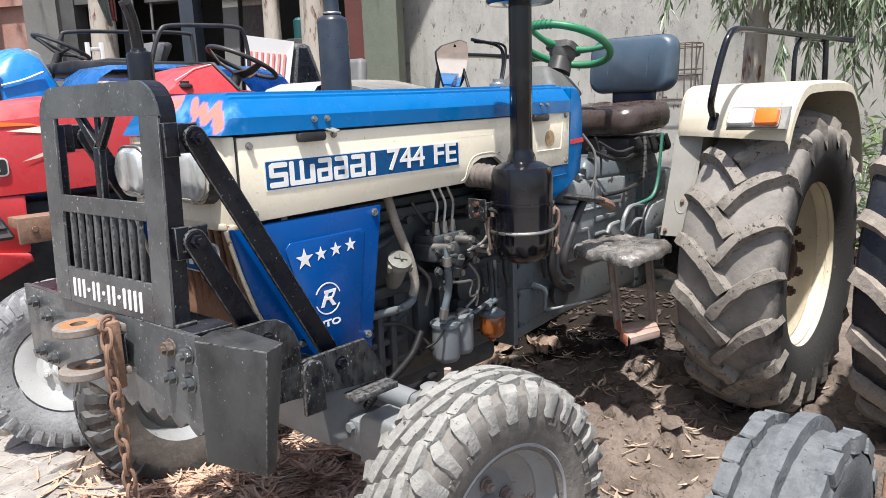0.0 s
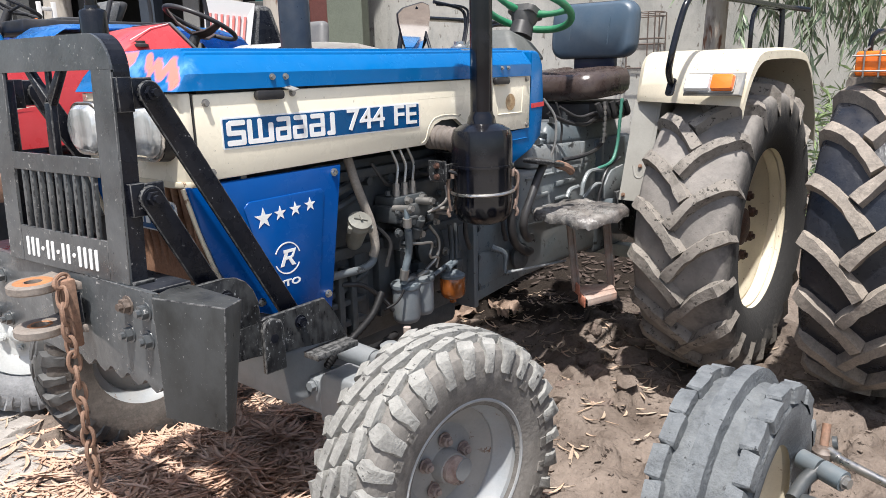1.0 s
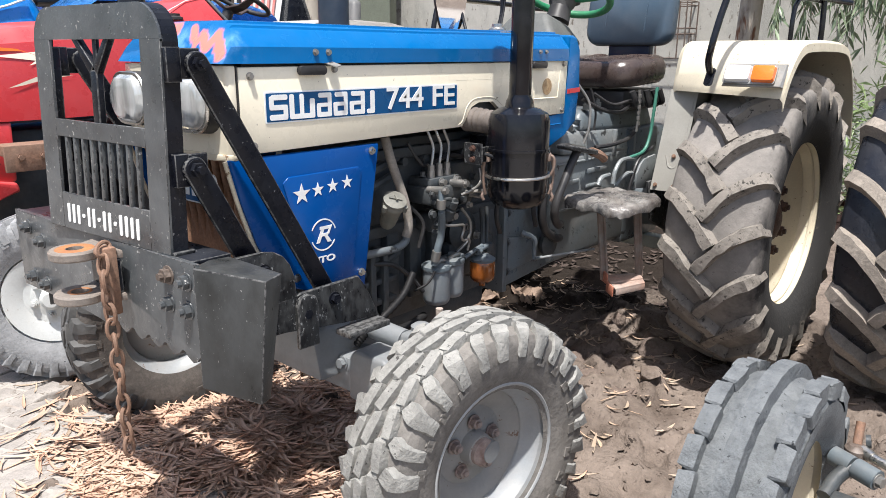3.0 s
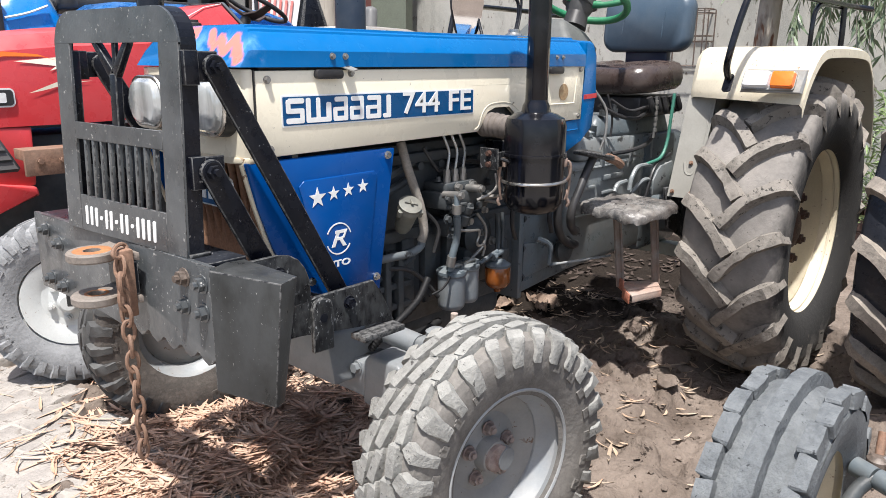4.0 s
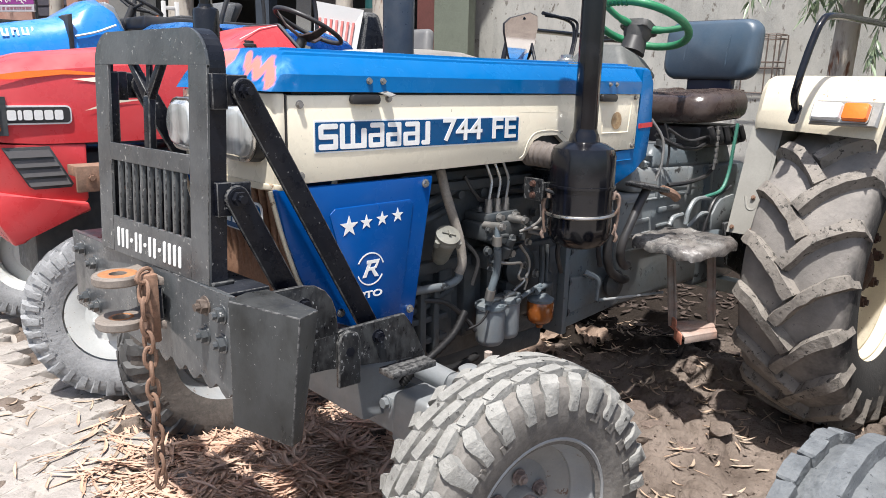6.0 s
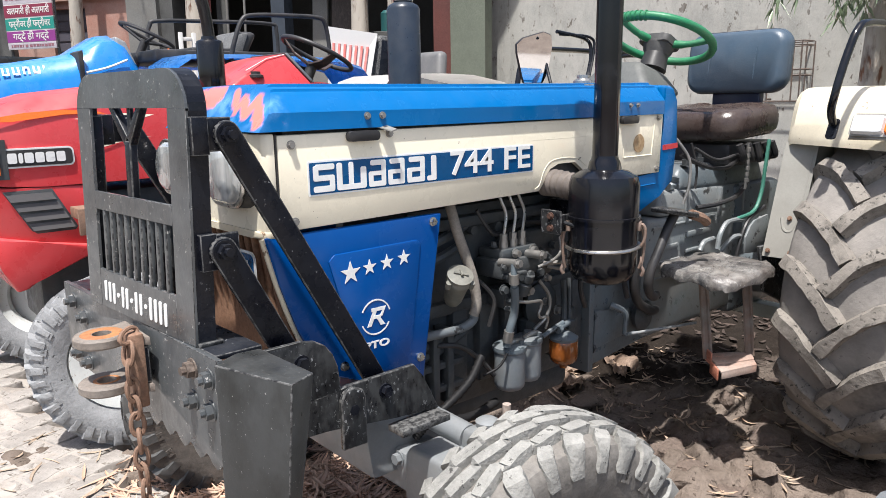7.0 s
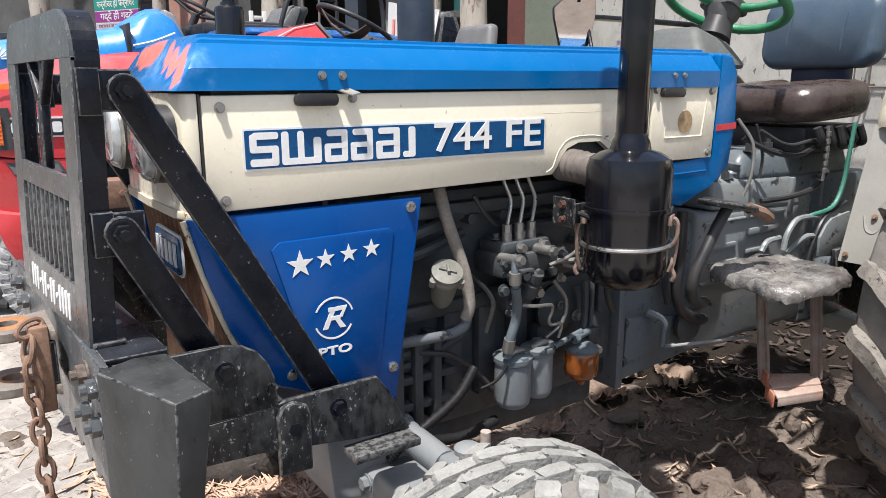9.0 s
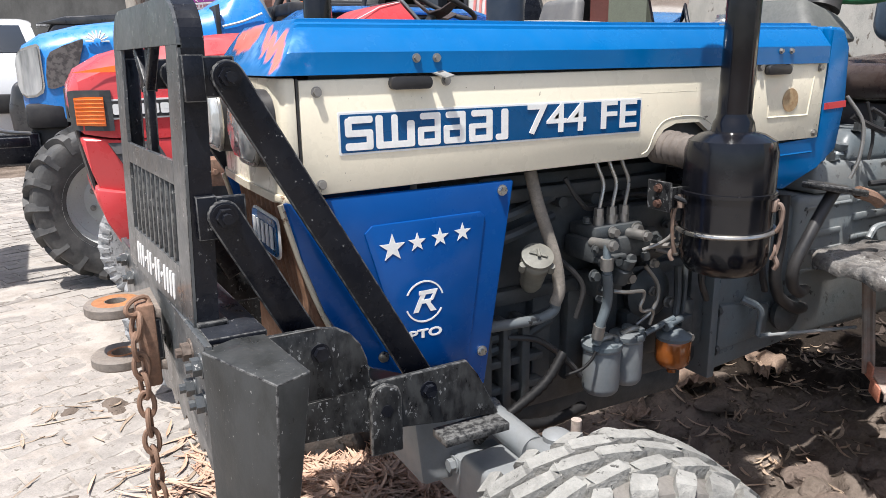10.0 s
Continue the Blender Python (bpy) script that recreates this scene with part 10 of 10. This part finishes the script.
# low greenery by the rear wall
r = random.Random(8)
lv = bm_new()
fresh = bm_new()
for k in range(2600):
    p = Vector((r.uniform(5.2, 6.9), r.uniform(-2.6, -0.2), r.uniform(-0.1, 1.1) * r.random()))
    leaf(lv, p, Vector((r.uniform(-1, 1), r.uniform(-1, 1), r.uniform(-0.2, 1))).normalized(), r.uniform(0.07, 0.16), r.uniform(0.012, 0.025), r)
for k in range(46):
    x0, y0 = r.uniform(4.75, 5.15), r.uniform(-1.25, -0.36)
    for j in range(20):
        z = 0.15 + 1.15 * (j / 20) * r.uniform(0.75, 1.0)
        leaf(fresh, Vector((x0 + r.uniform(-0.05, 0.05), y0 + r.uniform(-0.05, 0.05), z)), Vector((r.uniform(-1, 1), r.uniform(-1, 1), r.uniform(-0.7, 0.9))).normalized(), r.uniform(0.09, 0.20), r.uniform(0.012, 0.024), r)
single("young_shoots", fresh, LEAF_SUNLIT, (5, -0.8, -0.1), "clump of leafy shoots in a painted sunlit green", "undergrowth", kind="stuff", smooth=False)
single("undergrowth", lv, LEAF, (6, -1.4, -0.1), "tangled low green shoots by the wall", "undergrowth", kind="stuff", smooth=False)
b = bm_new()
for k in range(30):
    x, y, z = 5.2 + 0.24 * r.randrange(2), -0.9 + 0.115 * (k % 6), -0.08 + 0.075 * (k // 6)
    box(b, x, x + 0.23, y, y + 0.108, z, z + 0.07, 0.004, Matrix.Rotation(r.uniform(-0.03, 0.03), 4, "Z"), 1)
single("brick_stack", b, BRICK, (5.4, -0.6, -0.1), "stack of weathered red bricks by the wall", "bricks", kind="stuff")

# ---- litter on the ground ----
PALE_LEAF = paint("bleached_leaf", (0.52, 0.40, 0.30), 0.75, second=(0.40, 0.27, 0.18), big=0.9, size=6, vary=0.4)


def strewn(name, n, place, lo, hi, seed, label, mat=DRY_LEAF, wide=(0.006, 0.014)):
    r = random.Random(seed)
    b = bm_new()
    for _ in range(n):
        x, y, lift = place(r)
        z = max(soil_z(x, y), -0.024 if x < -0.35 else -9) + lift
        a = r.uniform(0, 2 * math.pi)
        L, W = r.uniform(lo, hi), r.uniform(*wide)
        bend = r.uniform(-0.5, 0.5)
        pitch = r.uniform(-0.2, 0.2)
        curl = r.uniform(0.0, 0.012)
        prev = None
        for k in range(5):
            f = k / 4 - 0.5
            aa = a + bend * f
            c = Vector((x + math.cos(aa) * L * f, y + math.sin(aa) * L * f, z + 0.006 + pitch * L * f * 0.4 + curl * (f * f) * 4))
            w = W * (1 - (2 * f) ** 2) ** 0.5 * 0.5 + 0.0006
            nrm_ = Vector((-math.sin(aa), math.cos(aa), r.uniform(-0.3, 0.3)))
            row = [b.verts.new(c - nrm_ * w), b.verts.new(c + Vector((0, 0, -0.003))), b.verts.new(c + nrm_ * w)]
            if prev:
                b.faces.new((prev[0], prev[1], row[1], row[0]))
                b.faces.new((prev[1], prev[2], row[2], row[1]))
            prev = row
    return single(name, b, mat, (0, 0, -0.05), label, "leaf litter", kind="stuff", angle=180)


def heap(r):
    x, y = r.gauss(-0.02, 0.24), r.gauss(0.12, 0.34)
    return x, y, 0.09 * math.exp(-((x + 0.02) / 0.3) ** 2 - ((y - 0.12) / 0.42) ** 2) * r.random() + 0.005


def yard(r):
    return r.uniform(-1.9, 2.4), r.uniform(-1.5, 1.6), 0.0


strewn("leaf_heap", 7800, heap, 0.09, 0.21, 61, "deep drift of brown dry eucalyptus leaves", DRY_LEAF, (0.007, 0.015))
strewn("fallen_leaves", 520, yard, 0.06, 0.16, 62, "scattered dry leaves on soil and pavers", YARD_LEAF)
# clods of earth


def lump(b, c, size, r, sides=13):
    """An angular broken clod."""
    vs = []
    for _ in range(sides):
        d = Vector((r.gauss(0, 1), r.gauss(0, 1), r.gauss(0, 1))).normalized()
        vs.append(b.verts.new(Vector(c) + Vector((d.x * size[0], d.y * size[1], d.z * size[2]))))
    out = bmesh.ops.convex_hull(b, input=vs)
    bmesh.ops.delete(b, geom=[g for g in out["geom_interior"] if isinstance(g, bmesh.types.BMVert)], context="VERTS")


def bare(x, y):
    return not any(abs(x - cx) < 0.34 and abs(y - cy) < 0.24 for cx, cy in ((0.105, -0.77), (2.1, -0.77), (2.17, -1.445), (0.38, -1.425), (2.1, 0.77)))


r = random.Random(15)
for k in range(30):
    x, y = (r.uniform(0.75, 1.9), r.uniform(-0.75, 0.5)) if k < 22 else (r.uniform(0.6, 2.2), r.uniform(-1.3, -0.4))
    s_ = r.uniform(0.025, 0.075) if k < 22 else r.uniform(0.018, 0.035)
    if not bare(x, y):
        continue
    sz = s_ * r.uniform(0.4, 0.6)
    b = bm_new()
    lump(b, (x, y, soil_z(x, y) + sz * 0.25), (s_ * r.uniform(1.0, 1.6), s_ * r.uniform(0.8, 1.2), sz), r, 22)
    bmesh.ops.bevel(b, geom=b.edges[:], offset=s_ * 0.12, segments=1, affect="EDGES", clamp_overlap=True)
    single("earth_clod", b, SOIL, (x, y, soil_z(x, y)), "lump of dry crumbling earth on the soil", "clod", "clods of earth", angle=25)
b = bm_new()
for k in range(1500):
    x, y = r.uniform(0.35, 2.6), r.uniform(-1.6, 0.8)
    if not bare(x, y):
        continue
    s_ = 0.004 + 0.016 * r.random() ** 3
    part_b = bm_new()
    lump(part_b, (0, 0, 0), (s_ * r.uniform(0.8, 1.5), s_, s_ * 0.7), r, 9)
    vmap = {v: b.verts.new(v.co + Vector((x, y, soil_z(x, y) + s_ * 0.2))) for v in part_b.verts}
    for f in part_b.faces:
        b.faces.new([vmap[v] for v in f.verts])
    part_b.free()
single("soil_crumbs", b, SOIL, (1.4, -0.4, -0.05), "small angular crumbs of broken soil", "soil", kind="stuff", angle=20)


def scrap(r):
    return r.uniform(0.6, 1.5), r.uniform(-0.3, 0.5), 0.004



def under(r):
    return r.uniform(0.75, 2.5), r.uniform(-0.75, 1.3), 0.004


def beyond(r):
    return r.uniform(2.3, 3.7), r.uniform(-0.35, 1.1), 0.006


strewn("leaf_scraps", 420, under, 0.04, 0.11, 66, "thin dry leaf scraps strewn over dark soil", PALE_LEAF, (0.004, 0.012))
strewn("brown_leaves", 300, beyond, 0.05, 0.13, 67, "dull brown leaf litter on dark soil behind the axle", paint("dull_brown_leaf", (0.050, 0.034, 0.027), 0.8, second=(0.10, 0.070, 0.055), big=0.9, size=6, vary=0.8), (0.008, 0.030))
# big crumpled leaves and broken crusts of earth
CRUMPLED = paint("crumpled_brown_leaf", (0.30, 0.215, 0.16), 0.75, second=(0.15, 0.10, 0.072), big=0.9, size=14, bump=0.004, bump_size=40)
r = random.Random(71)
for x, y, w in ((2.06, 0.43, 0.11), (1.52, 0.50, 0.12), (1.80, 0.54, 0.09), (1.62, 0.42, 0.07), (0.94, 0.74, 0.10), (1.16, 0.30, 0.06), (1.95, 0.36, 0.05)):
    b = bm_new()
    n_ = 9
    turn_ = r.uniform(0, 3.1)
    gridv = []
    for i in range(n_):
        row = []
        for j in range(n_):
            u_, v_ = (i / (n_ - 1) - 0.5) * 2, (j / (n_ - 1) - 0.5) * 2
            k_ = 1.0 - 0.25 * abs(u_ * v_) + 0.22 * noise.noise((u_ * 1.7, v_ * 1.7, x * 9))
            px, py = u_ * w * 1.1 * k_, v_ * w * 0.75 * k_
            pz = 0.035 + 0.055 * noise.noise((u_ * 1.6, v_ * 1.6, y * 7 + 3)) + 0.025 * noise.noise((u_ * 4, v_ * 4, x * 5))
            row.append(b.verts.new((x + px * math.cos(turn_) - py * math.sin(turn_), y + px * math.sin(turn_) + py * math.cos(turn_), soil_z(x, y) + max(pz, 0.0))))
        gridv.append(row)
    for A, B in zip(gridv, gridv[1:]):
        for k in range(n_ - 1):
            b.faces.new((A[k], A[k + 1], B[k + 1], B[k]))
    bmesh.ops.recalc_face_normals(b, faces=b.faces)
    bmesh.ops.solidify(b, geom=b.faces[:], thickness=0.002)
    single("crumpled_leaf", b, CRUMPLED, (x, y, soil_z(x, y)), "large crumpled brown leaf lying on dark soil", "leaf", "crumpled leaves", angle=25)
DRY_EARTH = paint("dry_earth_crust", (0.17, 0.128, 0.105), 0.9, second=(0.085, 0.062, 0.050), big=0.9, size=9, grain=0.6, grain_size=60, dust=(0.27, 0.215, 0.18), dust_amount=0.25, dust_size=9, bump=0.030, bump_size=20)
for x, y, w, h in ((1.61, -0.36, 0.075, 0.045), (1.97, -0.43, 0.070, 0.050), (1.32, -0.41, 0.085, 0.030), (1.80, -0.50, 0.100, 0.045), (1.53, -0.44, 0.080, 0.035), (1.37, -0.28, 0.085, 0.030), (1.27, -0.60, 0.070, 0.020), (1.72, -0.30, 0.050, 0.035), (1.95, -0.22, 0.045, 0.03)):
    b = bm_new()
    lump(b, (x, y, soil_z(x, y) + h * 0.30), (w * 1.15, w * 0.85, h), r, 26)
    bmesh.ops.subdivide_edges(b, edges=b.edges[:], cuts=2, use_grid_fill=True)
    for v in b.verts:
        v.co += Vector((noise.noise(v.co * 30), noise.noise(v.co * 30 + Vector((5, 0, 0))), noise.noise(v.co * 30 + Vector((0, 9, 0))))) * 0.016
    single("earth_clod", b, DRY_EARTH, (x, y, soil_z(x, y)), "broken pale crust of dried earth", "clod", "clods of earth", angle=30)
strewn("pale_leaves", 45, scrap, 0.05, 0.11, 64, "pale dry leaf scraps on dark soil", PALE_LEAF)
